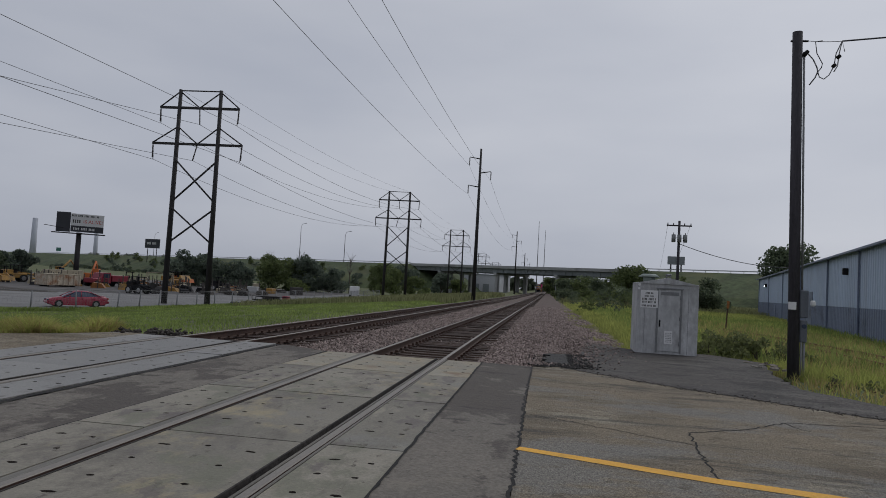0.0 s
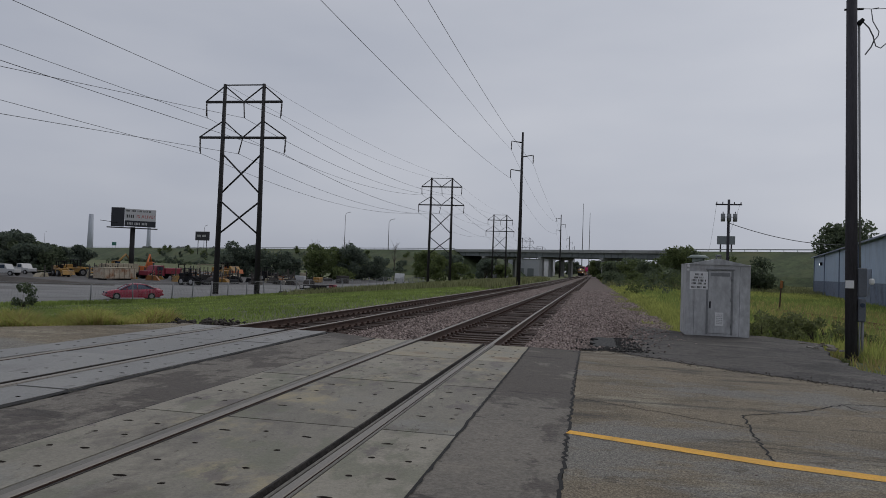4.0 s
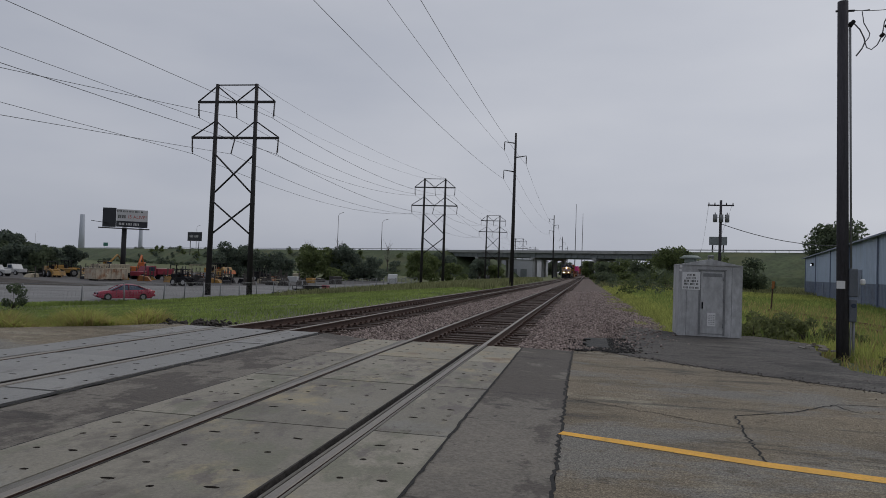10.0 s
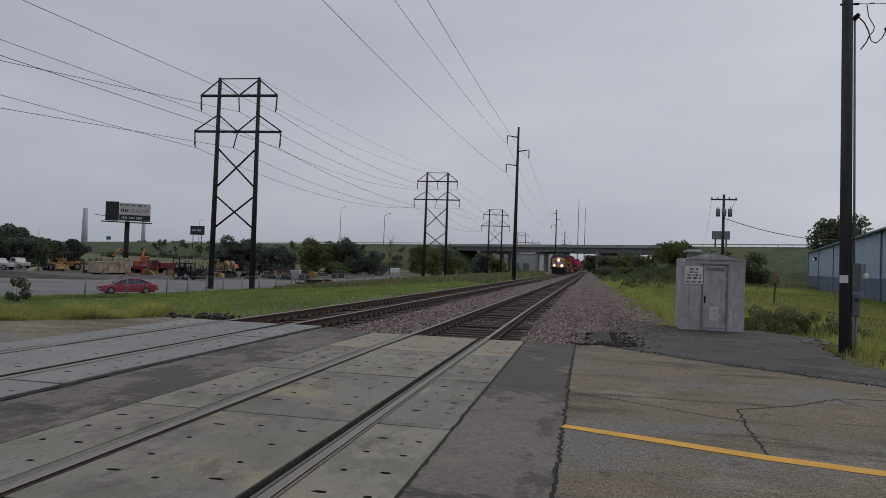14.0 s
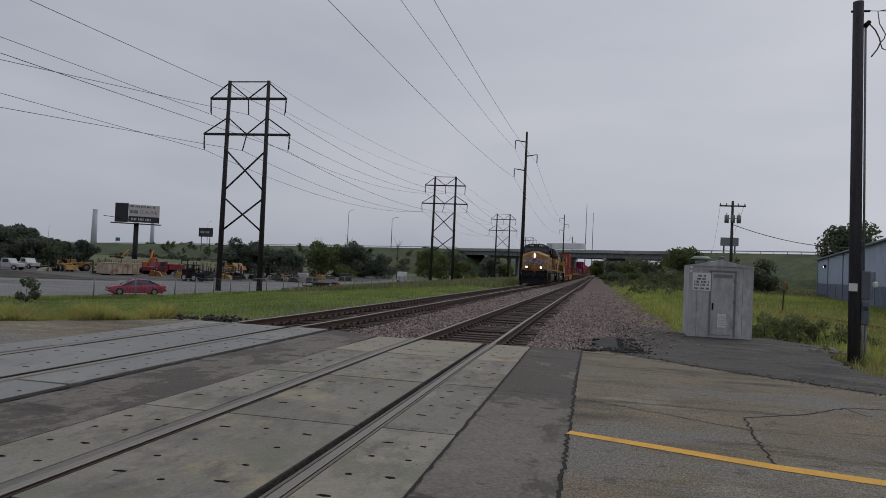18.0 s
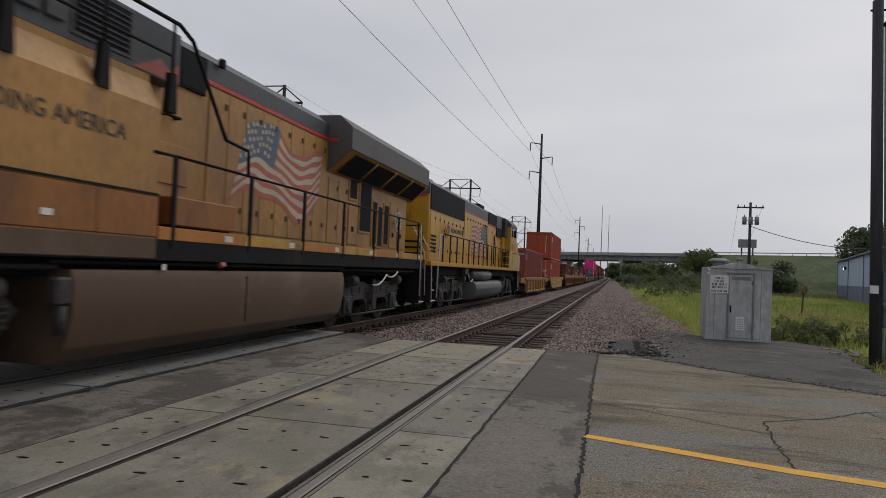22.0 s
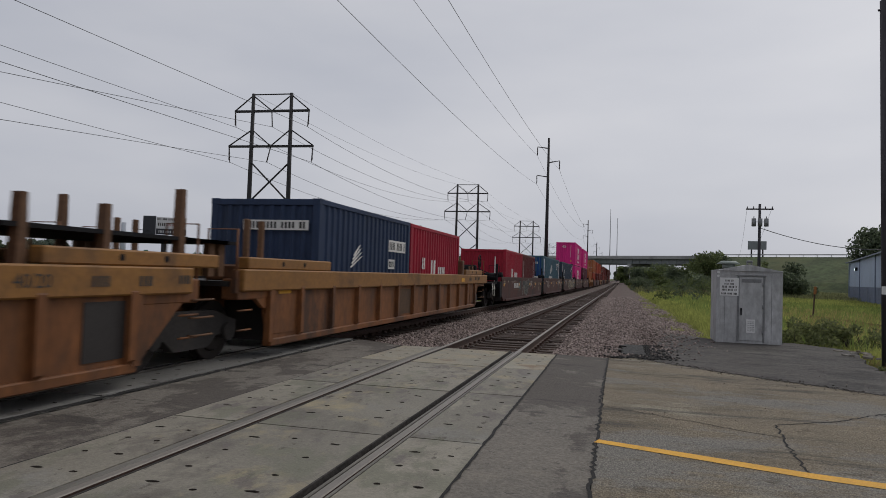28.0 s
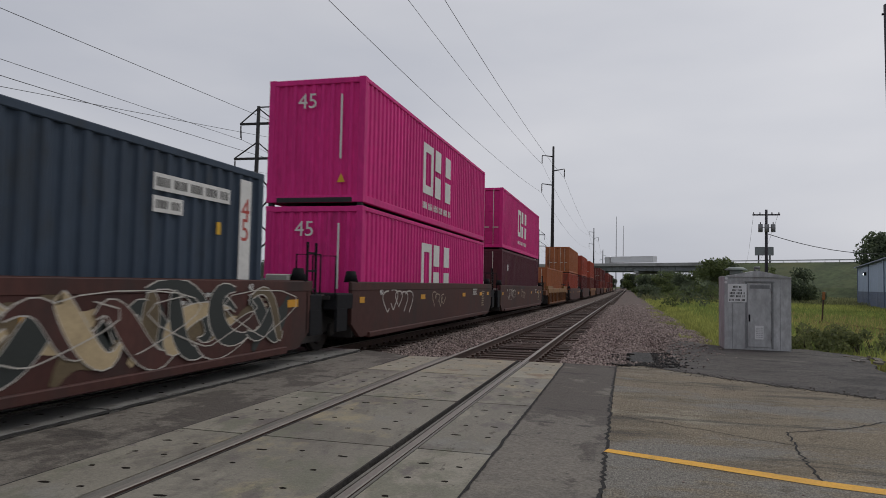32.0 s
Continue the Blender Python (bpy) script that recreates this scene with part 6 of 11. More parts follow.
def second_loco():
    """Coupled the other way round: its long hood leads, its cab trails. Local y is measured from 20 m behind the train's nose."""
    lo = thing("locomotive", "bright yellow freight locomotive running long hood first", "locomotive")
    part("frame", Mesh().box(-1.2, 1.2, 0.2, 21.4, 1.2, 1.56, 0, 0.03), LOCO_BLACK, lo)
    part("walkway", Mesh().box(-1.52, 1.52, 0.1, 21.5, 1.54, 1.68, 0, 0.01), YEL_NEW, lo)
    part("hood", softened(Mesh().prism([(-1.08, 1.66), (-1.08, 4.3), (-0.8, 4.5), (0.8, 4.5), (1.08, 4.3), (1.08, 1.66)], 1.2, 16.5), "hood", YEL_NEW, 0.04), None, lo)
    part("hood_roof", Mesh().prism([(-1.09, 3.93), (-1.09, 4.31), (-0.8, 4.515), (0.8, 4.515), (1.09, 4.31), (1.09, 3.93)], 1.19, 12.3), LOCO_GREY, lo)
    part("rear_hood_roof", Mesh().prism([(-1.09, 4.29), (-1.09, 4.315), (-0.8, 4.515), (0.8, 4.515), (1.09, 4.315), (1.09, 4.29)], 12.31, 16.6), LOCO_GREY, lo)
    for s in (-1, 1):
        part("roof_stripe", Mesh().box(s * 1.094 - 0.006, s * 1.094 + 0.006, 6.75, 12.3, 3.87, 3.925), RED_TRIM, lo)
        part("radiator_grille", Mesh().box(s * 1.1 - 0.014, s * 1.1 + 0.014, 1.32, 6.7, 3.44, 4.28, 0, 0.008), GRILLE, lo)
        part("brake_grille", Mesh().box(s * 1.1 - 0.02, s * 1.1 + 0.02, 12.32, 14.75, 3.8, 4.36, 0, 0.008), GRILLE, lo)
        part("grille_stripe", Mesh().box(s * 1.094 - 0.006, s * 1.094 + 0.006, 12.32, 14.75, 3.72, 3.79), RED_TRIM, lo)
        part("grey_hatch", Mesh().box(s * 1.1 - 0.025, s * 1.1 + 0.025, 14.77, 16.5, 3.77, 4.4, 0, 0.01), LOCO_GREY, lo)
        part("blower_grille", Mesh().box(s * 1.1 - 0.03, s * 1.1 + 0.03, 14.77, 16.45, 3.28, 3.76, 0, 0.01), GRILLE, lo)
        side_rail(lo, 1.65, 16.7, s * 1.5, 1.66, 2.63, 15, LOCO_BLACK)
        steps(lo, 0.3, 0.9, 1.5, s, 1.6)
        steps(lo, 20.9, 21.4, 1.5, s, 1.6)
        hr = Mesh()
        hr.pipe([(s * 1.5, 1.62, 2.6), (s * 1.5, 1.3, 2.6), (s * 1.52, 1.2, 2.45), (s * 1.52, 1.0, 1.6), (s * 1.52, 0.95, 0.5)], 0.02, 6)
        hr.pipe([(s * 0.9, 0.12, 2.62), (s * 1.1, 0.13, 2.6), (s * 1.48, 0.25, 1.9), (s * 1.52, 0.28, 0.5)], 0.02, 6)
        hr.pipe([(s * 1.5, 21.42, 2.5), (s * 1.52, 21.42, 0.5)], 0.02, 6)
        hr.pipe([(s * 1.2, 21.45, 2.7), (s * 1.5, 21.45, 2.0), (s * 1.52, 20.86, 1.6), (s * 1.52, 20.86, 0.5)], 0.02, 6)
        part("corner_handrail", hr, HANDRAIL_W, lo)
    part("end_stripe", Mesh().box(-1.0, 1.0, 1.17, 1.178, 3.85, 3.92), RED_TRIM, lo)
    eb = part("end_light_box", Mesh().box(-0.35, 0.35, 1.06, 1.2, 3.66, 3.98, 0, 0.03), LOCO_BLACK, lo)
    for x in (-0.16, 0.16):
        part("end_light", Mesh().tube((x, 1.03, 3.82), (x, 1.07, 3.82), 0.1, n=14), GLASS, eb)
    bars([(-0.5, -0.1, 1.0, 0.22)], lo, OLD_MARK, pose(0, 1.176, 3.2, 90, 0, 0), "number_row")
    part("end_louvre", Mesh().box(0.3, 0.95, 1.17, 1.2, 2.3, 2.36).box(0.3, 0.95, 1.17, 1.2, 2.1, 2.16).box(0.3, 0.95, 1.17, 1.2, 1.9, 1.96), LOCO_BLACK, lo)
    hood_doors(lo, 1.08, 1.4, 6.7, 1.75, 3.36, 8, YEL_NEW)
    hood_doors(lo, 1.08, 6.85, 12.2, 1.75, 3.8, 9, YEL_NEW)
    hood_doors(lo, 1.08, 12.4, 14.7, 1.75, 3.6, 2, YEL_NEW)
    hood_doors(lo, 1.08, 14.8, 16.4, 1.75, 3.2, 1, YEL_NEW)
    hand_wheel(lo, 1.2, 3.37, 2.83, 0.27, YEL_NEW)
    part("white_plate", Mesh().box(1.1, 1.106, 3.1, 3.42, 2.02, 2.45), WHITE_TRIM, lo)
    side_shield(lo, 1.103, 3.98, 2.86, 0.48, 0.5)
    fit_text("BUILDING AMERICA", 1.92, 0.18, DARK_TEXT, lo, 1.106, 5.37, 2.93)
    part("oval_port", Mesh().prism([(6.53 + 0.07 * math.cos(i * math.pi / 8), 2.98 + 0.18 * math.sin(i * math.pi / 8)) for i in range(16)], 1.098, 1.112, 'x'), LOCO_BLACK, lo)
    flag(lo, 1.106, [(8.36, 3.34), (9.1, 3.46), (9.8, 3.38), (10.5, 3.46), (11.1, 3.62), (11.66, 3.58)],
         [(8.36, 2.22), (8.9, 2.1), (9.5, 1.98), (10.1, 2.36), (10.9, 2.34), (11.6, 2.08), (12.17, 1.97)], (0.62, 1.0), [FLAG_RED, PALE_WHITE, FLAG_BLUE])
    part("flag_staff", Mesh().tube((1.12, 11.66, 3.66), (1.12, 12.3, 1.76), 0.018, n=6), LOCO_GREY, lo)
    part("side_post", Mesh().pipe([(1.13, 14.1, 3.3), (1.13, 14.1, 1.85), (1.13, 14.4, 1.82)], 0.03, 5), LOCO_BLACK, lo)
    lv = Mesh()
    for i in range(5):
        lv.box(1.085, 1.11, 1.5, 2.2, 2.0 + i * 0.13, 2.07 + i * 0.13)
    part("louvre", lv, LOCO_BLACK, lo)
    for y in (2.0, 3.4, 4.8, 6.1):
        part("roof_fan", Mesh().tube((0, y, 4.5), (0, y, 4.68), 0.62, 0.56, 20), LOCO_GREY, lo)
        part("fan_cage", Mesh().tube((0, y, 4.68), (0, y, 4.70), 0.5, n=20), LOCO_BLACK, lo)
    part("exhaust", Mesh().box(-0.4, 0.4, 9.0, 9.8, 4.5, 4.66, 0, 0.03).box(-0.9, 0.9, 10.9, 12.2, 4.45, 4.62, 0, 0.03), LOCO_BLACK, lo)
    # cab
    sec = [(-1.5, 1.66), (-1.5, 4.14), (-1.25, 4.4), (-0.8, 4.56), (0.8, 4.56), (1.25, 4.4), (1.5, 4.14), (1.5, 1.66)]
    part("cab", Mesh().prism(sec, 17.4, 19.9), YEL_PALE, lo, "sun-bleached yellow cab")
    part("cab_roof", Mesh().prism([(x * 1.006, max(z, 3.98) + (0.01 if z > 4.2 else 0)) for x, z in sec], 17.38, 19.92), LOCO_GREY, lo, "grey cab roof")
    part("cab_bulkhead", Mesh().box(-1.3, 1.3, 16.6, 17.4, 3.4, 4.4, 0, 0.02), CAB_DARK, lo)
    part("bulkhead_door", Mesh().box(-1.2, 1.2, 16.6, 17.39, 1.68, 3.38, 0, 0.02), YEL_NEW, lo)
    for s in (-1, 1):
        part("door_window", Mesh().box(s * 1.3 - 0.012, s * 1.3 + 0.012, 16.75, 17.2, 3.45, 3.8), GLASS, lo)
        for k in range(4):
            part("cab_step", Mesh().box(s * 1.35 - 0.15, s * 1.35 + 0.15, 16.65, 17.38, 1.85 + 0.22 * k, 1.89 + 0.22 * k), TANK_BROWN if k % 2 else HANDRAIL_W, lo)
        part("window_frame", Mesh().box(s * 1.508 - 0.01, s * 1.508 + 0.01, 17.75, 19.64, 3.46, 3.98), LOCO_BLACK, lo)
        for a, b in ((17.82, 18.2), (18.28, 18.7), (18.78, 19.18), (19.26, 19.58)):
            part("cab_window", Mesh().box(s * 1.52 - 0.006, s * 1.52 + 0.006, a, b, 3.5, 3.93), GLASS, lo)
        part("locker", Mesh().box(s * 1.4 - 0.12, s * 1.4 + 0.12, 17.1, 20.9, 1.69, 2.55, 0, 0.03), YEL_PALE, lo)
        part("locker_door", Mesh().box(s * 1.525 - 0.008, s * 1.525 + 0.008, 18.2, 20.0, 1.8, 2.4, 0, 0.01), YEL_PALE, lo)
        part("locker_grab", Mesh().pipe([(s * 1.5, 18.2, 2.52), (s * 1.56, 18.25, 2.56), (s * 1.56, 20.0, 2.56), (s * 1.5, 20.1, 2.52)], 0.018, 5), LOCO_BLACK, lo)
        part("mirror", Mesh().box(s * 1.62 - 0.08, s * 1.62 + 0.08, 18.22, 18.26, 3.45, 3.85, 0, 0.02), LOCO_BLACK, lo)
    bars([(-0.75, -0.17, 1.5, 0.34)], lo, OLD_MARK, pose(1.506, 18.55, 2.88, 90, 0, 90), "number_row")
    part("nose", softened(Mesh().prism([(19.85, 1.68), (19.85, 3.46), (20.4, 3.34), (20.98, 3.1), (21.05, 1.68)], -1.45, 1.45, 'x'), "nose", YEL_PALE, 0.06), None, lo)
    part("rear_windscreen", Mesh().box(-1.1, 1.1, 19.91, 19.94, 3.55, 3.98), GLASS, lo)
    # running gear
    loco_truck(lo, 2.2, 6.6)
    loco_truck(lo, 15.9, 20.4)
    part("fuel_tank", softened(Mesh().prism([(-1.3, 1.0), (-1.46, 0.88), (-1.5, 0.66), (-1.42, 0.36), (-1.15, 0.18), (1.15, 0.18), (1.42, 0.36), (1.5, 0.66), (1.46, 0.88), (1.3, 1.0)], 7.9, 14.9), "fuel_tank", TANK_GREY, 0.05, 8), None, lo, "rounded grey fuel tank")
    for s in (-1, 1):
        part("air_tank", Mesh().tube((s * 1.25, 7.8, 1.24), (s * 1.25, 11.75, 1.24), 0.22, n=20).tube((s * 1.25, 7.72, 1.24), (s * 1.25, 7.8, 1.24), 0.12, 0.22, 20).tube((s * 1.25, 11.75, 1.24), (s * 1.25, 11.83, 1.24), 0.22, 0.12, 20), TANK_GREY, lo)
        part("hanger_box", Mesh().box(s * 1.42 - 0.06, s * 1.42 + 0.06, 5.6, 6.2, 1.28, 1.54, 0, 0.02), TRUCK_GREY, lo)
    for y in (0.35, 21.2):
        part("end_plate", Mesh().box(-1.45, 1.45, y - 0.12, y + 0.12, 0.4, 1.5, 0, 0.03), LOCO_BLACK, lo)
        part("coupler", Mesh().box(-0.15, 0.15, y - 0.5, y + 0.5, 0.72, 1.0, 0, 0.04), LOCO_BLACK, lo)
    ch = Mesh()
    ch.pipe([(1.5, 6.1 + 0.055 * i, 1.28 - 0.012 * i - 0.18 * (1 - ((i - 8) / 8) ** 2)) for i in range(17)], 0.022, 5)
    part("safety_chain", ch, HANDRAIL_W, lo)
    return lo


on_train(second_loco(), 20.0)


# ---- well cars ----
CAR_YELLOW = mat("well_car_yellow", (0.38, 0.195, 0.032), 0.6, var=0.14, scale=0.8, fine=14, bump=0.08, stain=(0.24, 0.12, 0.05), amount=0.45, sscale=0.7, stretch=(1, 1, 0.4), rand=0.1)
CAR_OLD = mat("weathered_car_yellow", (0.19, 0.071, 0.022), 0.65, var=0.3, scale=0.8, fine=14, bump=0.1, stain=(0.06, 0.03, 0.018), amount=0.55, sscale=1.1, stretch=(1, 1, 0.4))
SILL_YELLOW = mat("scuffed_sill_yellow", (0.265, 0.122, 0.03), 0.6, var=0.2, scale=0.9, fine=14, bump=0.08, stain=(0.14, 0.07, 0.028), amount=0.4, sscale=0.9)
BAY_DARK = mat("dark_rusty_bay", (0.085, 0.047, 0.024), 0.75, var=0.3, scale=1.5, fine=16, bump=0.15, stain=(0.11, 0.055, 0.024), amount=0.4, sscale=1.6)
OCHRE = mat("ochre_well_paint", (0.34, 0.165, 0.032), 0.6, var=0.2, scale=0.8, fine=14, bump=0.08, stain=(0.16, 0.075, 0.03), amount=0.5, sscale=0.8, stretch=(1, 1, 0.4))
CAR_POST = mat("rusty_guide_post", (0.12, 0.06, 0.03), 0.75, var=0.25, scale=2, fine=20, bump=0.1)
CAR_BROWN = mat("dark_car_brown", (0.078, 0.033, 0.028), 0.65, var=0.2, scale=0.6, fine=14, bump=0.08, stain=(0.045, 0.03, 0.028), amount=0.45, sscale=0.5, stretch=(1, 1, 0.4), rand=0.12, spec=0.2)
PANEL_DARK = mat("dark_number_panel", (0.035, 0.03, 0.028), 0.6, var=0.2, bump=0.05)
SAFETY_YELLOW = mat("reflector_yellow", (0.62, 0.30, 0.02), 0.5, var=0.1, bump=0)
GRAF_CREAM = mat("cream_spray_paint", (0.44, 0.34, 0.20), 0.6, var=0.15, scale=2, fine=20, bump=0)
GRAF_WHITE = mat("white_spray_paint", (0.52, 0.49, 0.44), 0.6, var=0.15, scale=3, fine=30, bump=0)
GRAF_DARK = mat("dark_spray_paint", (0.025, 0.03, 0.028), 0.6, var=0.15, bump=0)
GRAF_OLIVE = mat("olive_spray_paint", (0.12, 0.088, 0.048), 0.6, var=0.2, scale=2, bump=0)
GRAF_TEAL = mat("green_spray_paint", (0.05, 0.14, 0.12), 0.6, var=0.15, bump=0)


def car_truck(car, y):
    tr = part("truck", Mesh().box(-0.95, 0.95, y - 0.25, y + 0.25, 0.45, 0.75, 0, 0.04), LOCO_BLACK, car)
    for d in (-0.89, 0.89):
        wheelset(tr, y + d, 0.46)
    for s in (-1, 1):
        me = Mesh()
        prof = [(y - 1.15, 0.62), (y - 1.15, 0.42), (y - 0.62, 0.42), (y - 0.4, 0.25), (y + 0.4, 0.25), (y + 0.62, 0.42), (y + 1.15, 0.42), (y + 1.15, 0.62), (y + 0.5, 0.8), (y - 0.5, 0.8)]
        me.prism(prof, s * 0.98 - 0.08, s * 0.98 + 0.08, 'x')
        for d in (-0.12, 0.0, 0.12):
            me.tube((s * 1.0, y + d, 0.36), (s * 1.0, y + d, 0.66), 0.06, n=8)
        for d in (-0.89, 0.89):
            me.tube((s * 1.03, y + d, 0.46), (s * 1.12, y + d, 0.46), 0.14, n=12)
        part("side_frame", me, CAR_TRUCK, tr)


def scribble(parent, y0, y1, z0, z1, x, seed, material, r=0.02, loops=6):
    """Looping spray-paint strokes."""
    rng = random.Random(seed)
    me = Mesh()
    w = (y1 - y0) / loops
    for k in range(loops):
        cy, cz = y0 + (k + 0.5) * w, (z0 + z1) / 2 + rng.uniform(-0.1, 0.1) * (z1 - z0)
        a0, a1 = rng.uniform(0, 6.3), rng.uniform(3.6, 6.5)
        ry, rz = w * rng.uniform(0.4, 0.75), (z1 - z0) * rng.uniform(0.3, 0.5)
        pts = []
        for i in range(13):
            a = a0 + a1 * i / 12
            pts.append((cy + ry * math.cos(a) + 0.25 * w * math.sin(2 * a), cz + rz * math.sin(a)))
        for (ya, za), (yb, zb) in zip(pts, pts[1:]):
            d = Vector((yb - ya, zb - za))
            if d.length < 1e-4:
                continue
            nrm = Vector((-d.y, d.x)).normalized() * r
            me.add([(x, ya - nrm.x, za - nrm.y), (x, yb - nrm.x, zb - nrm.y), (x, yb + nrm.x, zb + nrm.y), (x, ya + nrm.x, za + nrm.y)], [(0, 1, 2, 3)])
    return tagged(part("graffiti", me, material, parent, fix=False), kind="stuff")


def swoosh(me, pts, w0, w1, x, grow, mi):
    """A tapering curved band through the points (y, z)."""
    n = 14
    line = []
    for i in range(n + 1):
        t = i / n
        k = len(pts) - 1
        q = [Vector(p) for p in pts]
        while k:
            q = [q[j].lerp(q[j + 1], t) for j in range(k)]
            k -= 1
        line.append(q[0])
    lo, hi = [], []
    for i, p in enumerate(line):
        d = (line[min(i + 1, n)] - line[max(i - 1, 0)]).normalized()
        w = (w0 + (w1 - w0) * math.sin(math.pi * i / n)) / 2 + grow
        nv = Vector((-d.y, d.x)) * w
        lo.append((x, p.x + nv.x, p.y + nv.y))
        hi.append((x, p.x - nv.x, p.y - nv.y))
    me.add(lo + hi, [(i, i + 1, n + 2 + i, n + 1 + i) for i in range(n)], mi)


def throw_up(parent, y0, y1, z0, z1, x, seed):
    """A big spray-painted piece: swollen letter-like bands in cream, brown and green with pale outlines."""
    rng = random.Random(seed)
    n = 9
    w, h = (y1 - y0) / n, z1 - z0
    cut = lambda z: min(z1, max(z0, z))
    layer = 0
    under = Mesh()
    for k in range(16):
        cy = y0 + (y1 - y0) * (k + 0.5) / 16
        za, zb = z0 + h * rng.uniform(0, 0.5), z0 + h * rng.uniform(0.5, 1)
        swoosh(under, [(cy - 0.5, za), (cy - 0.1, zb), (cy + 0.2, za), (cy + 0.6, zb)], 0.1, rng.uniform(0.3, 0.55), x - 0.002 + 0.0001 * k, 0, (4, 1, 4, 3, 1, 4)[k % 6])
    under.v = [(p[0], p[1], cut(p[2])) for p in under.v]
    tagged(part("graffiti", under, [GRAF_WHITE, GRAF_CREAM, CAR_BROWN, GRAF_DARK, GRAF_OLIVE, GRAF_TEAL], parent, fix=False), kind="stuff")
    for k in range(n):
        cy = y0 + (k + 0.5) * w
        me = Mesh()
        for j in range(3):
            layer += 1
            tone = (3, 1, 3, 2, 3, 1, 3, 3, 4, 2, 3, 3, 1)[(k * 4 + j) % 13]
            a = [(cy + rng.uniform(-0.9, 0.2) * w, z0 + h * rng.uniform(0.62, 0.9)), (cy + rng.uniform(-0.9, 0.9) * w, z0 + h * rng.uniform(0.9, 1.25)),
                 (cy + rng.uniform(-0.9, 0.9) * w, z0 + h * rng.uniform(-0.3, 0.3)), (cy + rng.uniform(0.1, 1.0) * w, z0 + h * rng.uniform(0.1, 0.7))]
            if j == 1:
                a.reverse()
                a = [(y, z0 + z1 - z) for y, z in a]
            wide = rng.uniform(0.18, 0.4)
            swoosh(me, a, 0.06, wide, x + 0.0008 * layer, 0.013, 0)
            swoosh(me, a, 0.05, wide, x + 0.0008 * layer + 0.0003, 0.0, tone)
        me.v = [(p[0], p[1], cut(p[2])) for p in me.v]
        tagged(part("graffiti", me, [GRAF_WHITE, GRAF_CREAM, CAR_BROWN, GRAF_DARK, GRAF_OLIVE, GRAF_TEAL], parent, fix=False), kind="stuff")


def well_car(L, material, style, top=1.3, bottom=0.18, a=2.6, b=2.6, platform=1.15, posts=True, detail=True, deck_mat=None, truck_in=1.15, rear_walk=True, ends=None, ribs=None, beams=True, front_truck=True):
    """A well car of length L over its ends: deep side walls between two raised end decks, trucks under the ends."""
    lab = {"old": "weathered yellow container well car with ribbed sides", "yellow": "yellow steel container well car", "brown": "dark brown container well car with spray-painted sides"}[style]
    car = thing("well_car", lab, "railway car", group="container well cars")
    deck_mat = deck_mat or (LOCO_BLACK if style == "brown" else material)
    cut = {"brown": 0.3, "yellow": 0.42, "old": 0.62}[style]
    fa, rb, rt = ends or (a - 0.3, L - b - 0.4, L - b + 0.55)
    ribs = ribs or [fa + 1.15 + i * (rb - fa - 1.3) / 11 for i in range(12)]
    for s in (-1, 1):
        x0, x1 = (1.36, 1.44) if s > 0 else (-1.44, -1.36)
        if style == "old":
            wall = [(fa, top), (fa, bottom + 0.5), (fa + 0.06, bottom + 0.3), (fa + 0.06, bottom), (rb, bottom), (rt, bottom + (0.8 if rt > rb + 0.4 else 0.4)), (rt, top)]
            part("side_wall", Mesh().prism(wall, x0, x1, 'x'), material, car)
            part("wheel_arch", Mesh().prism([(fa - 0.95, top - 0.02), (fa - 0.95, top - 0.36), (fa - 0.4, top - 0.42), (fa - 0.1, top - 0.62), (fa, top - 0.62), (fa, top - 0.02)], x0, x1, 'x'), material, car)
        else:
            part("side_wall", Mesh().prism([(a - 0.55, top), (a - 0.55, bottom + cut), (a - 0.55 + cut * 1.6, bottom), (L - b + 0.55 - cut * 1.6, bottom), (L - b + 0.55, bottom + cut), (L - b + 0.55, top)], x0, x1, 'x'), material, car)
        part("top_sill", Mesh().box(s * 1.42 - (0.1 if style == "old" else 0.03), s * 1.42 + (0.1 if style == "old" else 0.03), fa - 0.85 if style == "old" else a - 0.6, (rt + 0.05 if style == "old" else L - b + 0.6) if rear_walk else L - 0.12, top - (0.34 if style == "old" and beams else 0.2), top, 0, 0.02), SILL_YELLOW if style == "old" else material, car)
        part("bottom_sill", Mesh().box(s * 1.42 - 0.08, s * 1.42 + 0.08, fa + 0.08 if style == "old" else a + 0.4, rb - 0.03 if style == "old" else L - b - 0.4, bottom - 0.04, bottom + 0.08, 0, 0.015), material, car)
        if style != "brown" and detail:
            for i, y in enumerate(ribs if style == "old" else ()):
                if i == 4 and s > 0 and beams:
                    part("bay_panel", Mesh().box(1.44, 1.45, y + 0.12, ribs[i + 1] - 0.12, bottom + 0.14, top - 0.42), BAY_DARK, car)
                part("rib", Mesh().prism([(s * 1.44, bottom + 0.04), (s * 1.53, bottom + 0.12), (s * 1.53, top - 0.3), (s * 1.44, top - 0.16)], y - 0.06, y + 0.06), material, car)
        part("end_sill", Mesh().box(s * 1.3 - 0.15, s * 1.3 + 0.15, 0.35, a - 0.5, platform - 0.32, platform, 0, 0.02), deck_mat, car)
        part("end_sill", Mesh().box(s * 1.3 - 0.15, s * 1.3 + 0.15, L - b + 0.5, L - 0.35, platform - 0.32, platform, 0, 0.02), deck_mat, car)
    part("well_floor", Mesh().box(-1.36, 1.36, a + 0.4, L - b - 0.4, bottom, bottom + 0.08), PANEL_DARK, car)
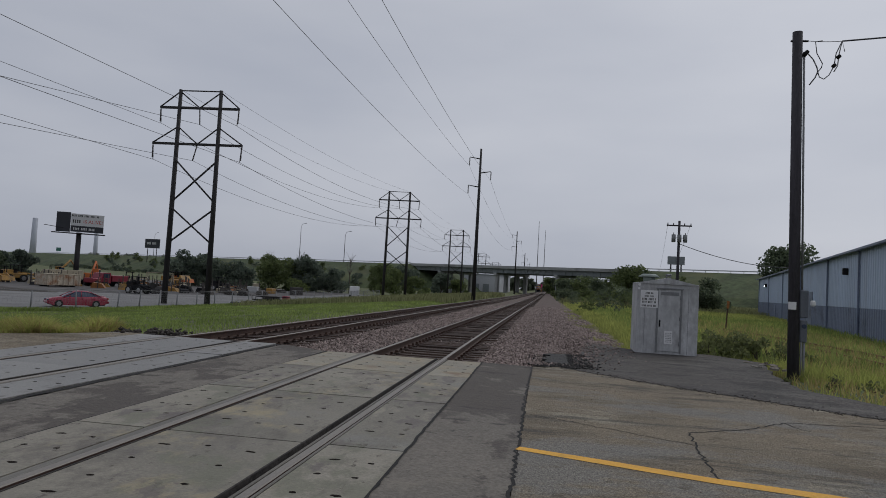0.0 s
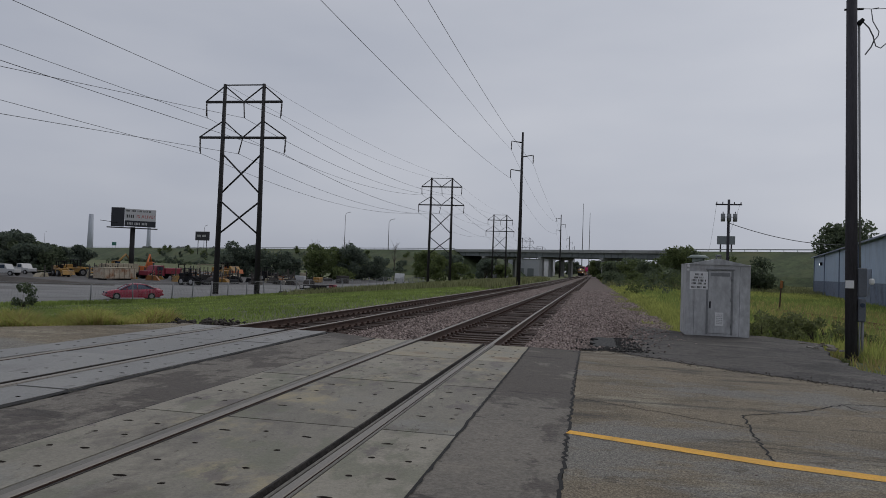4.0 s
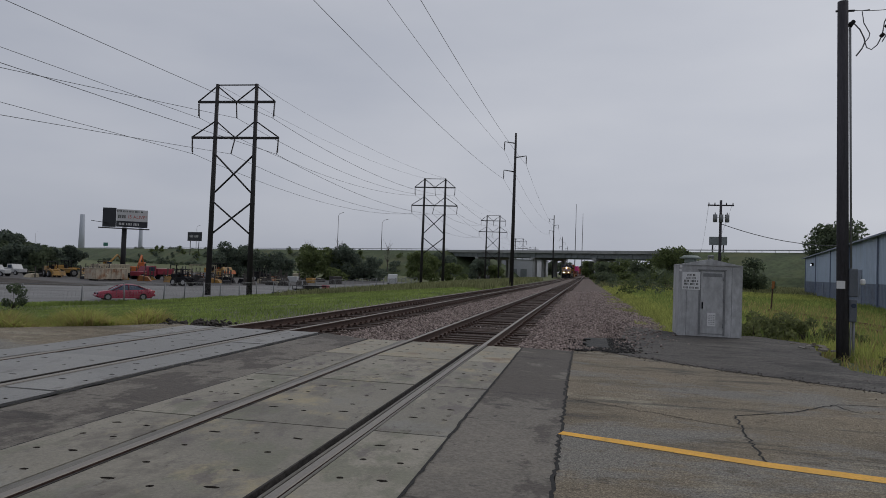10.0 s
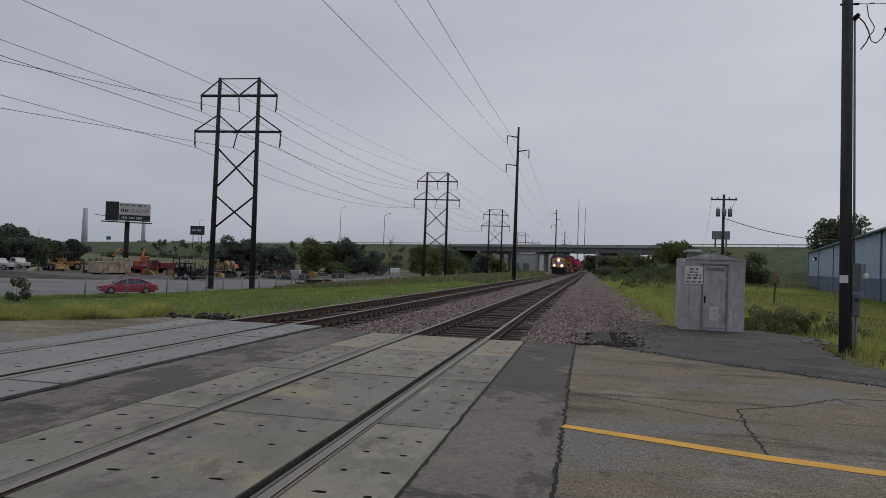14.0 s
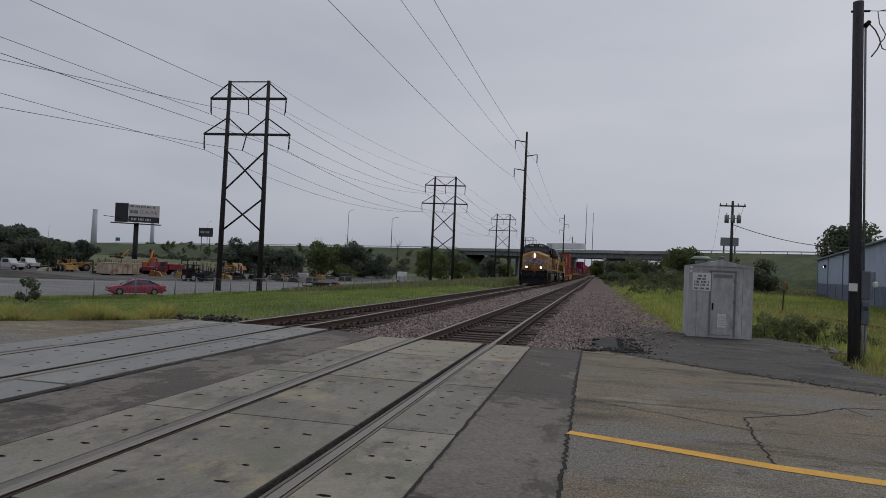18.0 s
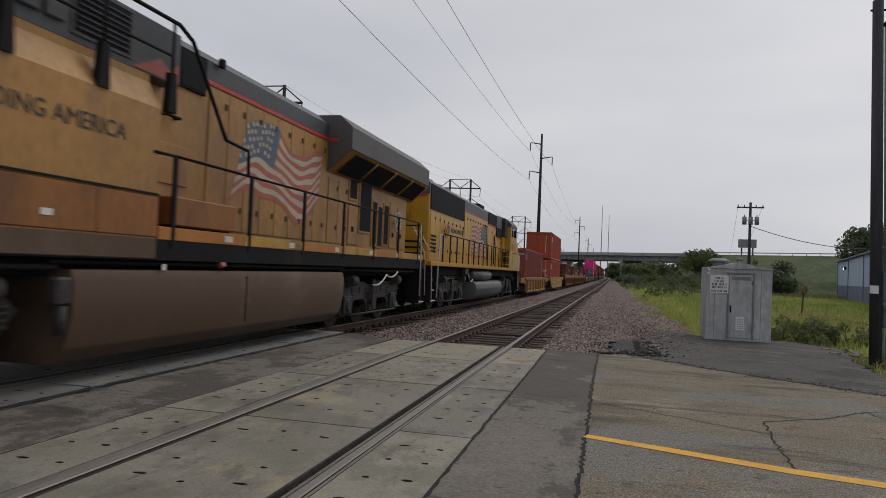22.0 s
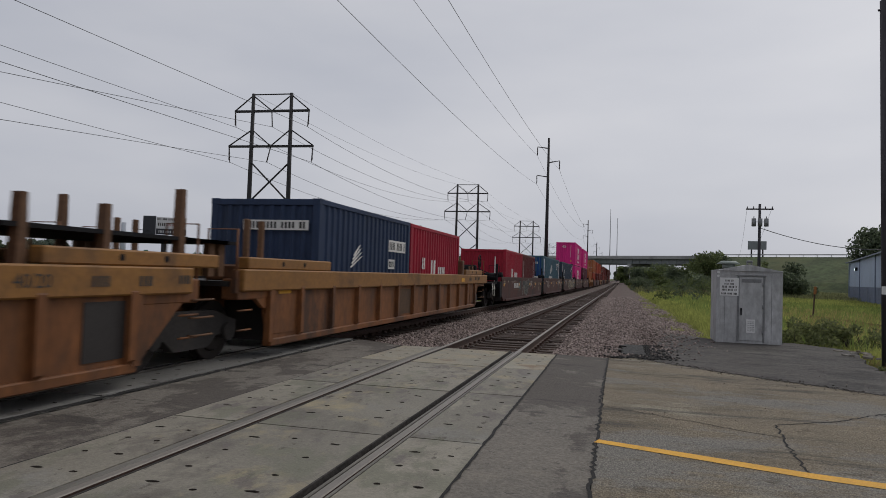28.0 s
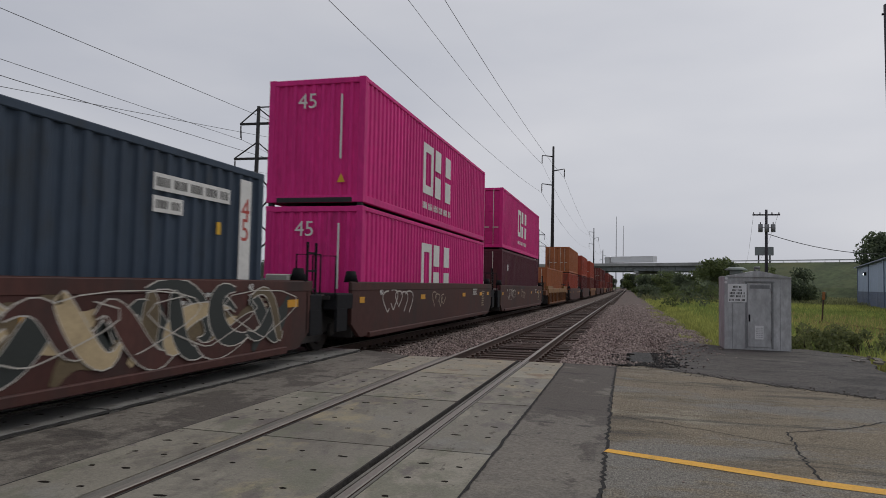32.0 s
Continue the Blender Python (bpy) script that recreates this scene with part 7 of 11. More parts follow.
    for y0, y1, e in ((0.3, a - 0.4, 0), (L - b + 0.4, L - 0.3, 1)):
        part("end_deck", Mesh().box(-1.3, 1.3, y0, y1, platform - 0.12, platform - 0.04), PANEL_DARK, car)
        part("centre_sill", Mesh().box(-0.35, 0.35, y0 - 0.25 if not e else y0 - 0.4, y1 + (0.25 if e else 0.4), 0.68, platform - 0.12, 0, 0.03), deck_mat, car)
        part("bulkhead", Mesh().prism([(-1.36, bottom), (1.36, bottom), (1.36, platform), (-1.36, platform)], (a - 0.35) if not e else (L - b + 0.28), (a - 0.28) if not e else (L - b + 0.35)), PANEL_DARK, car)
        if e or front_truck:
            car_truck(car, (1.15 if not e else L - truck_in))
        ye = 0.35 if not e else L - 0.35
        if detail:
            dark = material if style != "brown" else LOCO_BLACK
            for s in (-1, 1):
                part("grab_iron", Mesh().pipe([(s * 1.4, ye, platform - 0.1), (s * 1.4, ye, platform + 0.75), (s * 0.9, ye, platform + 0.75), (s * 0.9, ye, platform - 0.1)], 0.018, 5), dark, car)
                for z in (0.5, 0.8):
                    part("rung", Mesh().pipe([(s * 1.44, ye, z), (s * 1.44, ye + (0.4 if not e else -0.4), z)], 0.016, 5), dark, car)
            if style == "brown":
                part("ladder_plate", Mesh().box(1.40, 1.46, min(ye, ye + (0.5 if not e else -0.5)), max(ye, ye + (0.5 if not e else -0.5)), 0.45, platform - 0.3), LOCO_BLACK, car)
        part("coupler", Mesh().box(-0.13, 0.13, (-0.25 if not e else L - 0.4), (0.4 if not e else L + 0.25), 0.72, 0.98, 0, 0.03), LOCO_BLACK, car)
        if posts and detail and (rear_walk or not e):
            for s in (-1, 1):
                for d in (0.9, a - 0.75):
                    yy = d if not e else L - d
                    part("guide_post", Mesh().box(s * 1.22 - 0.045, s * 1.22 + 0.045, yy - 0.045, yy + 0.045, platform - 0.05, platform + 0.95, 0, 0.015), CAR_POST if style != "brown" else LOCO_BLACK, car)
            part("deck_box", Mesh().box(0.5, 1.2, (0.9 if not e else L - 1.7), (1.7 if not e else L - 0.9), platform - 0.05, platform + 0.22, 0, 0.03), deck_mat, car)
        if style == "old" and detail:
            ya, yb = (fa - 0.63, fa + 2.48) if not e else (rt - 2.35, rt + 0.72)
            for s in (-1, 1):
                if beams:
                    bm_ = part("deck_beam", Mesh().box(s * 1.36 - 0.1, s * 1.36 + 0.1, ya, yb, top + 0.002, top + 0.19, 0, 0.02), SILL_YELLOW, car)
                    for q in (0.36, 0.62):
                        part("pin_hole", Mesh().tube((s * 1.45, ya + q * (yb - ya), top + 0.1), (s * 1.462, ya + q * (yb - ya), top + 0.1), 0.045, n=10), LOCO_BLACK, bm_)
                else:
                    part("deck_lip", Mesh().box(s * 1.4 - 0.13, s * 1.4 + 0.13, ya, ya + 1.6, top - 0.17, top + 0.012, 0, 0.02), SILL_YELLOW, car)
                    part("lip_bracket", Mesh().box(s * 1.44 - 0.08, s * 1.44 + 0.08, ya + 1.55, ya + 1.72, top - 0.02, top + 0.13, 0, 0.03), CAR_POST, car)
                yr = fa + 0.25 if not e else rb - 0.85
                part("recess_panel", Mesh().box(s * 1.447 - 0.004, s * 1.447 + 0.006, yr, yr + 0.75, bottom + 0.15, top - 0.4), PANEL_DARK if beams and e and rear_walk else material, car)
                yg = fa if not e else rb - 0.12
                part("gusset", Mesh().prism([(yg, top - 0.2), (yg + 0.14, top - 0.2), (yg + 0.14, bottom + 0.04), (yg, bottom + 0.04)], s * 1.46 - 0.05, s * 1.46 + 0.05, 'x'), material, car)
                if beams and e:
                    for k in range(3):
                        part("foot_rung", Mesh().pipe([(s * 1.42, rt + 0.1, 1.0 - 0.24 * k), (s * 1.5, rt + 0.12, 1.0 - 0.24 * k), (s * 1.5, rt + 0.55, 1.0 - 0.24 * k), (s * 1.42, rt + 0.57, 1.0 - 0.24 * k)], 0.016, 5), CAR_POST, car)
            if e and not rear_walk:
                continue
            yw, wl = (fa - 2.0, 1.3) if not e else (rt - 2.7, 3.9) if beams else (rt - 0.6, 1.9)
            lift = 0.36 if beams else 0.2
            part("walkway", Mesh().box(-1.3, 1.3, yw, yw + wl, top + lift, top + lift + 0.05), LOCO_BLACK, car, "dark grating walkway")
            for x in (-1.15, 1.15):
                part("walkway_leg", Mesh().box(x - 0.05, x + 0.05, yw + wl - 0.35, yw + wl - 0.2, top - 0.12, top + lift), CAR_POST, car)
        if style == "brown" and detail:
            for s in (-1, 1):
                yy = a - 0.3 if not e else L - b + 0.3
                if e:
                    ld = Mesh()
                    for yl in (L - 0.95, L - 0.6):
                        ld.box(s * 1.42 - 0.02, s * 1.42 + 0.02, yl - 0.02, yl + 0.02, 0.5, 2.15)
                    for k in range(5):
                        ld.box(s * 1.42 - 0.012, s * 1.42 + 0.012, L - 0.95, L - 0.6, 0.62 + 0.33 * k, 0.65 + 0.33 * k)
                    part("ladder", ld, LOCO_BLACK, car)
                part("corner_guide", Mesh().tube((s * 1.3, yy, top - 0.02), (s * 1.3, yy, top + 0.22), 0.16, 0.1, 10), LOCO_BLACK, car)
    x = 1.445
    if style == "brown" and detail:
        part("reservoir", Mesh().box(0.45, 1.15, L - 1.25, L - 0.85, platform - 0.04, platform + 0.28, 0, 0.05), TANK_GREY, car)
        for y, w in ((a - 0.12, 0.28), (L * 0.35, 0.42), (11.2, 0.42), (14.12, 0.44), (L - b - 0.35, 0.38)):
            part("reflector", Mesh().box(x, x + 0.004, y, y + w, top - 0.46, top - 0.33), SAFETY_YELLOW, car)
        part("deck_case", Mesh().box(0.75, 1.2, L - b + 0.1, L - b + 0.4, platform + 0.2, platform + 0.36, 0, 0.02), HANDRAIL_W, car, "pale metal case on the deck")
        bars([(0, -0.09 * k, 0.5 - 0.07 * (k % 3), 0.045) for k in range(7)], car, PALE_WHITE, pose(x + 0.001, L - b - 1.4, 1.12, 90, 0, 90))
    elif detail:
        part("reflector", Mesh().box(x, x + 0.004, a - 0.48, a - 0.05, top - 0.55, top - 0.25), SAFETY_YELLOW, car)
    return car


def number_panel(car, y, w, z0, z1, x=1.446, material=None):
    p = part("number_panel", Mesh().box(x, x + 0.006, y, y + w, z0, z1), material or PANEL_DARK, car)
    bars([(0.1, 0.05, w * 0.34, z1 - z0 - 0.1), (w * 0.54, 0.05, w * 0.4, z1 - z0 - 0.1)], p, WHITE_TRIM if material is None else PANEL_DARK, pose(x + 0.007, y, z0, 90, 0, 90), "number_row")


# ---- containers ----
def paint(name, c, stain=(0.12, 0.05, 0.035), amount=0.22):
    return mat(name, c, 0.62, var=0.13, scale=0.7, fine=10, bump=0.05, stain=stain, amount=amount, sscale=0.9, stretch=(1, 1, 0.35), rand=0.05, spec=0.2)


BOX_RED = paint("rust_red_container", (0.215, 0.052, 0.042))
BOX_ORANGE = paint("orange_red_container", (0.35, 0.068, 0.04))
BOX_DARKRED = paint("dark_red_container", (0.11, 0.022, 0.022))
BOX_BROWN = paint("brown_container", (0.15, 0.042, 0.035))
BOX_SCARLET = paint("bright_red_container", (0.32, 0.018, 0.036), (0.2, 0.02, 0.03))
BOX_BLUE = paint("blue_container", (0.02, 0.065, 0.19), (0.03, 0.05, 0.09))
BOX_NAVY = paint("navy_container", (0.026, 0.042, 0.085), (0.03, 0.04, 0.06))
BOX_TEAL = paint("grey_teal_container", (0.055, 0.112, 0.145), (0.05, 0.07, 0.08))
BOX_SLATE = paint("slate_container", (0.041, 0.059, 0.086), (0.04, 0.045, 0.05))
BOX_PINK = paint("magenta_container", (0.62, 0.03, 0.21), (0.42, 0.03, 0.15), 0.15)
BOX_MAROON = paint("maroon_container", (0.10, 0.028, 0.04))
BOX_DULL_ORANGE = paint("dull_orange_container", (0.36, 0.12, 0.05))
SEAM = mat("dark_fitting_and_shade", (0.02, 0.02, 0.022), 0.7, var=0.1, bump=0)
YEL_SIGN = mat("yellow_warning", (0.65, 0.38, 0.02), 0.5, var=0.08, bump=0)


def corrugated(y0, y1, z0, z1, x, s, pitch, depth):
    """An upright corrugated wall along y at x, waving inwards."""
    me = Mesh()
    n = max(1, round((y1 - y0) / pitch))
    p = (y1 - y0) / n
    pts = []
    for i in range(n):
        a = y0 + i * p
        pts += [(a, 0), (a + 0.3 * p, 0), (a + 0.45 * p, depth), (a + 0.85 * p, depth)]
    pts.append((y1, 0))
    m = len(pts)
    me.add([(x - s * d, y, z0) for y, d in pts] + [(x - s * d, y, z1) for y, d in pts], [(i, i + 1, m + i + 1, m + i) for i in range(m - 1)])
    return me


CONTAINER_PARTS = {}


def container(L, H, paint_mat, label, doors_lead=False, pitch=0.28, tag=""):
    """A shipping container on the local origin: its leading end at y 0, its floor at z 0."""
    c = thing("shipping_container", label, "container", group="containers on the train")
    c["long"] = L
    key = (L, H, pitch)
    if key not in CONTAINER_PARTS:
        W = 1.219
        d = {}
        for s in (-1, 1):
            d["side", s] = corrugated(0.16, L - 0.16, 0.16, H - 0.10, s * (W - 0.012), s, pitch, 0.036).data("side_wall", paint_mat, False)
            d["top", s] = Mesh().box(s * W - 0.035 - 0.03 * (s > 0), s * W + 0.035 - 0.035 * (s > 0), 0.16, L - 0.16, H - 0.11, H - 0.005, 0, 0.012).data("top_rail", paint_mat)
            d["bot", s] = Mesh().box(min(s * W, s * (W - 0.1)), max(s * W, s * (W - 0.1)), 0.16, L - 0.16, 0.0, 0.17, 0, 0.012).data("bottom_rail", paint_mat)
        d["roof"] = Mesh().box(-W + 0.05, W - 0.05, 0.1, L - 0.1, H - 0.05, H - 0.02).data("roof", paint_mat)
        d["floor"] = Mesh().box(-W + 0.05, W - 0.05, 0.1, L - 0.1, 0.02, 0.14).data("floor", SEAM)
        post = Mesh().box(0, 0.16, 0, 0.17, 0.1, H - 0.1, 0, 0.015)
        d["post"] = post.data("corner_post", paint_mat)
        d["cast"] = Mesh().box(-0.003, 0.17, -0.003, 0.181, 0, 0.12, 0, 0.01).data("corner_casting", paint_mat)
        e = corrugated(-W + 0.15, W - 0.15, 0.15, H - 0.12, 0.0, -1, 0.25, 0.04)
        d["end"] = e.data("end_wall", paint_mat, False)
        d["header"] = Mesh().box(-W + 0.12, W - 0.12, 0.0, 0.12, H - 0.14, H - 0.01, 0, 0.012).data("header", paint_mat)
        d["sill"] = Mesh().box(-W + 0.12, W - 0.12, 0.0, 0.12, 0.0, 0.16, 0, 0.012).data("door_sill", paint_mat)
        dm = Mesh().box(0.0, W - 0.17, 0.0, 0.05, 0.17, H - 0.15, 0, 0.012)
        for k in range(5):
            z = 0.3 + k * (H - 0.6) / 5
            dm.box(0.08, W - 0.25, -0.012, 0.0, z + 0.06, z + (H - 0.6) / 5 - 0.06, 0, 0.01)
        d["door"] = dm.data("door", paint_mat)
        CONTAINER_PARTS[key] = d
    d = CONTAINER_PARTS[key]

    def piece(name, data, m=None):
        ob = part(name, data, None, c, m=m)
        if data.materials[0] is not paint_mat and data.materials[0] is not SEAM:
            ob.material_slots[0].link = 'OBJECT'
            ob.material_slots[0].material = paint_mat
        return ob

    for s in (-1, 1):
        piece("side_wall", d["side", s])
        piece("top_rail", d["top", s])
        piece("bottom_rail", d["bot", s])
    piece("roof", d["roof"])
    piece("floor", d["floor"])
    for y, e in ((0, 0), (L, 1)):
        for s in (-1, 1):
            px = -1.219 if s < 0 else 1.219 - 0.16
            py = 0 if not e else L - 0.17
            piece("corner_post", d["post"], pose(px, py, 0))
            for z in (0, H - 0.12):
                piece("corner_casting", d["cast"], pose(px - (0.0 if s < 0 else 0.008), py - (0 if not e else 0.008), z))
        if e == 0 and doors_lead:
            for s in (-1, 1):
                dr = piece("door", d["door"], pose(0.01 if s > 0 else -1.219 + 0.16, 0.03, 0))
                for fx in (0.3, 0.75):
                    rod = Mesh().tube((fx, -0.04, 0.1), (fx, -0.04, H - 0.1), 0.016, n=6)
                    rod.box(fx - 0.03, fx + 0.25, -0.055, -0.035, 0.95, 1.0)
                    part("lock_rod", rod, HANDRAIL_W if tag != "dark" else TRUCK_GREY, dr)
            piece("header", d["header"])
            piece("door_sill", d["sill"])
        else:
            piece("end_wall", d["end"], Matrix(((0, 1, 0, 0), (1, 0, 0, 0.02 if not e else L - 0.06), (0, 0, 1, 0), (0, 0, 0, 1))))
            piece("header", d["header"], pose(0, 0 if not e else L - 0.12, 0))
            piece("door_sill", d["sill"], pose(0, 0 if not e else L - 0.12, 0))
            if not e:
                # Flat dark plate that stands for the shade inside the fork recess.
                part("fork_recess", Mesh().box(-0.95, 0.95, -0.004, 0.02, 0.0, 0.11), SEAM, c)
    return c


SIDE_X = 1.214
FLOOR_Z = 0.28


def load(c, s, level=0.0):
    if level:
        for y in (0.09, c["long"] - 0.09):
            for x in (-1.12, 1.12):
                part("twist_lock", Mesh().box(x - 0.06, x + 0.06, y - 0.06, y + 0.06, -0.085, 0.0, 0, 0.01), SEAM, c)
    return on_train(c, s, FLOOR_Z + level)


def side_plate(c, y, z, w, h, material, name="plate"):
    return part(name, Mesh().box(SIDE_X, SIDE_X + 0.004, y, y + w, z, z + h), material, c)


def logo_blocks(c, y, z, h, material):
    """A maker's mark in three plain shapes."""
    w, t = h * 0.62, h * 0.2
    x0, x1 = SIDE_X, SIDE_X + 0.004
    lg = part("logo", Mesh().prism([(y, z + t), (y, z + h - t), (y + t, z + h), (y + w, z + h), (y + w, z + h - t), (y + t * 1.1, z + h - t), (y + t * 1.1, z + t), (y + w, z + t), (y + w, z), (y + t, z)], x0, x1, 'x'), material, c, "pale maker's mark in plain shapes")
    part("logo_wedge", Mesh().prism([(y + w * 1.15, z), (y + w * 1.5, z + h), (y + w * 2.05, z + h), (y + w * 2.05, z)], x0, x1, 'x'), material, lg)
    part("logo_bar", Mesh().box(x0, x1, y + w * 2.3, y + w * 2.3 + t * 1.1, z, z + h), material, lg)


def ring_blocks(c, y, z, h, material):
    """A maker's mark in plain shapes: a square ring and two pairs of blocks."""
    x0, x1 = SIDE_X, SIDE_X + 0.004
    w, t = h * 0.72, h * 0.17
    ring = Mesh()
    o = [(y, z), (y + w, z), (y + w, z + h), (y, z + h), (y + t, z + t), (y + w - t, z + t), (y + w - t, z + h - t), (y + t, z + h - t)]
    ring.add([(x1, a, b) for a, b in o], [(k, (k + 1) % 4, 4 + (k + 1) % 4, 4 + k) for k in range(4)])
    lg = part("logo", ring, material, c, "white maker's mark in plain shapes", fix=False)
    for k in (1.2, 2.35):
        for a, b in ((0, 0.44), (0.56, 1)):
            part("logo_block", Mesh().box(x0, x1, y + w * k, y + w * (k + 0.62), z + h * a, z + h * b), material, lg)
    bars([(0, -h * 0.3, h * 2.2, h * 0.13)], c, material, pose(x0 + 0.001, y, z, 90, 0, 90))


def id_bars(c, y, z, w, h, material, plate=None):
    if plate:
        side_plate(c, y - 0.05, z - 0.05, w + 0.1, h + 0.1, plate)
    bars([(0, 0, w, h)], c, material, pose(SIDE_X + 0.005, y, z, 90, 0, 90))


def end_bars(c, x, z, rows, material):
    bars(rows, c, material, pose(x, -0.026, z, 90, 0, 0))


def wing_mark(c, y, z, w, h, material):
    """A swept wing of plain strokes over a line of writing bars."""
    x0, x1 = SIDE_X, SIDE_X + 0.004
    for k in range(4):
        part("logo_stroke", Mesh().prism([(y + w * (0.3 + 0.05 * k), z + h * (0.1 + 0.16 * k)), (y + w * (0.85 - 0.04 * k), z + h * (0.55 + 0.15 * k)), (y + w * (0.95 - 0.04 * k), z + h * (0.6 + 0.15 * k)), (y + w * (0.38 + 0.05 * k), z + h * (0.08 + 0.16 * k))], x0, x1, 'x'), material, c)
    bars([(0, -h * 0.5, w, h * 0.4), (w * 0.1, -h * 0.85, w * 0.8, h * 0.2)], c, material, pose(x0 + 0.001, y, z, 90, 0, 90))


# first car: a single tall rust-red box with doors leading
W = well_car(19.3, OCHRE, "old", top=1.17, bottom=0.18, a=3.1, b=4.0, platform=1.13, posts=False, ends=(2.86, 15.88, 15.95), ribs=[3.5, 5.1, 6.95, 8.4, 9.45, 10.6, 11.95, 13.6, 15.6], beams=False)
for y, w in ((4.1, 0.92), (5.3, 1.25)):
    p = part("number_panel", Mesh().box(1.441, 1.448, y, y + w, 0.38, 0.66), PANEL_DARK, W)
    bars([(0.08, 0.05, w - 0.16, 0.18)], p, GRAF_CREAM, pose(1.449, y, 0.38, 90, 0, 90), "number_row")
scribble(W, 10.8, 11.75, 0.36, 0.84, 1.446, 61, GRAF_TEAL, 0.018, 5)
scribble(W, 10.85, 11.5, 0.45, 0.75, 1.447, 62, GRAF_DARK, 0.014, 4)
part("sill_patch", Mesh().box(1.441, 1.446, 2.98, 3.18, 0.52, 0.76), GRAF_CREAM, W)
p = part("notice_frame", Mesh().box(1.441, 1.446, 14.4, 14.95, 0.46, 0.74), GRAF_CREAM, W)
part("notice", Mesh().box(1.446, 1.449, 14.44, 14.91, 0.49, 0.71), PANEL_DARK, p)
on_train(W, 42.6)
C = container(12.19, 2.9, BOX_RED, "rust-red forty-foot container with its doors leading", True)
sg = part("sticker", Mesh().box(-1.01, -0.61, -0.03, -0.022, 2.13, 2.55), BLUE_TRIM, C)
part("sticker_band", Mesh().prism([(-0.97, 2.26), (-0.82, 2.42), (-0.65, 2.5), (-0.65, 2.43), (-0.8, 2.33), (-0.97, 2.2)], -0.033, -0.031), YEL_SIGN, sg)
part("sticker_line", Mesh().box(-0.99, -0.63, -0.033, -0.031, 2.14, 2.19), WHITE_TRIM, sg)
bars([(-1.0, 2.02, 0.82, 0.06)], C, WHITE_TRIM, pose(0, -0.03, 0, 90, 0, 0))
wp = part("warning_plate", Mesh().box(-0.98, -0.67, -0.03, -0.022, 1.58, 1.92), YEL_SIGN, C)
end_text("CAUTION", 0.065, DARK_TEXT, wp, -0.825, -0.033, 1.86)
bars([(-0.93, 1.74, 0.2, 0.05), (-0.95, 1.65, 0.25, 0.05)], wp, DARK_TEXT, pose(0, -0.03, 0, 90, 0, 0))
part("warning_triangle", Mesh().prism([(-0.5, 1.64), (-0.28, 1.64), (-0.39, 1.86)], -0.03, -0.022), YEL_SIGN, C)
part("white_triangle", Mesh().prism([(-0.5, 1.3), (-0.3, 1.3), (-0.4, 1.12)], -0.03, -0.022), WHITE_TRIM, C)
end_bars(C, 0.3, 2.44, [(0, 0, 0.24, 0.1), (0.36, 0, 0.48, 0.1)], WHITE_TRIM)
part("round_mark", Mesh().tube((0.36, -0.03, 2.28), (0.36, -0.022, 2.28), 0.07, n=12), WHITE_TRIM, C)
end_text("45G1", 0.14, WHITE_TRIM, C, 0.68, -0.03, 2.3)
for w, z in (("MAX GROSS", 1.72), ("TARE", 1.6), ("MAX CARGO", 1.27), ("CU CAP", 1.15)):
    end_text(w, 0.075, WHITE_TRIM, C, 0.34, -0.03, z)
end_bars(C, 0.58, 1.0, [(0, 0.76, 0.24, 0.045), (0, 0.68, 0.24, 0.045), (0, 0.6, 0.22, 0.045), (0, 0.52, 0.22, 0.045), (0, 0.28, 0.24, 0.045), (0, 0.2, 0.26, 0.045), (0.04, 0.12, 0.2, 0.045), (0, 0.04, 0.24, 0.045)], WHITE_TRIM)
for x in (-0.95, -0.88, -0.81, 0.7, 0.77, 0.84, 0.91):
    part("hazard_bar", Mesh().prism([(x, 2.79), (x + 0.03, 2.79), (x + 0.055, 2.86), (x + 0.025, 2.86)], -0.006, 0.0), YEL_SIGN, C)
st = side_plate(C, 0.67, 2.17, 0.34, 0.42, BLUE_TRIM, "sticker")
part("sticker_band", Mesh().prism([(0.7, 2.34), (0.98, 2.52), (0.98, 2.45), (0.7, 2.26)], SIDE_X + 0.004, SIDE_X + 0.006, 'x'), YEL_SIGN, st)
part("sticker_line", Mesh().box(SIDE_X + 0.004, SIDE_X + 0.006, 0.69, 0.99, 2.18, 2.24), WHITE_TRIM, st)
part("warning_triangle", Mesh().prism([(10.9, 2.1), (11.06, 2.1), (10.98, 2.28)], SIDE_X, SIDE_X + 0.004, 'x'), YEL_SIGN, C)
bars([(0, 0.09 * k, 0.07, 0.06) for k in range(14)], C, WHITE_TRIM, pose(SIDE_X + 0.002, 11.14, 1.18, 90, 0, 90))
bars([(0, 0.09 * k, 0.06, 0.06) for k in range(6)], C, WHITE_TRIM, pose(SIDE_X + 0.002, 11.46, 1.95, 90, 0, 90))
side_plate(C, 11.45, 1.7, 0.08, 0.16, YEL_SIGN, "mark")
side_plate(C, 11.38, 0.92, 0.22, 0.24, YEL_SIGN, "mark")
load(C, 46.3)

# second car: two orange-red boxes
W = well_car(17.15, CAR_YELLOW, "yellow", top=1.22, bottom=0.18, a=1.75, b=2.6, platform=1.2, posts=False)
number_panel(W, 2.85, 2.45, 0.56, 0.80)
side_text("40", 0.36, DARK_TEXT, W, 1.447, 14.15, 0.85)
part("end_plate", Mesh().box(1.45, 1.47, 0.4, 1.15, 0.6, 1.02, 0, 0.008), CAR_YELLOW, W)
part("data_plate", Mesh().box(1.47, 1.475, 0.5, 0.68, 0.74, 0.95), GRAF_CREAM, W, "pale data plate")
part("slot", Mesh().box(1.47, 1.476, 0.82, 1.08, 0.74, 0.92), PANEL_DARK, W)
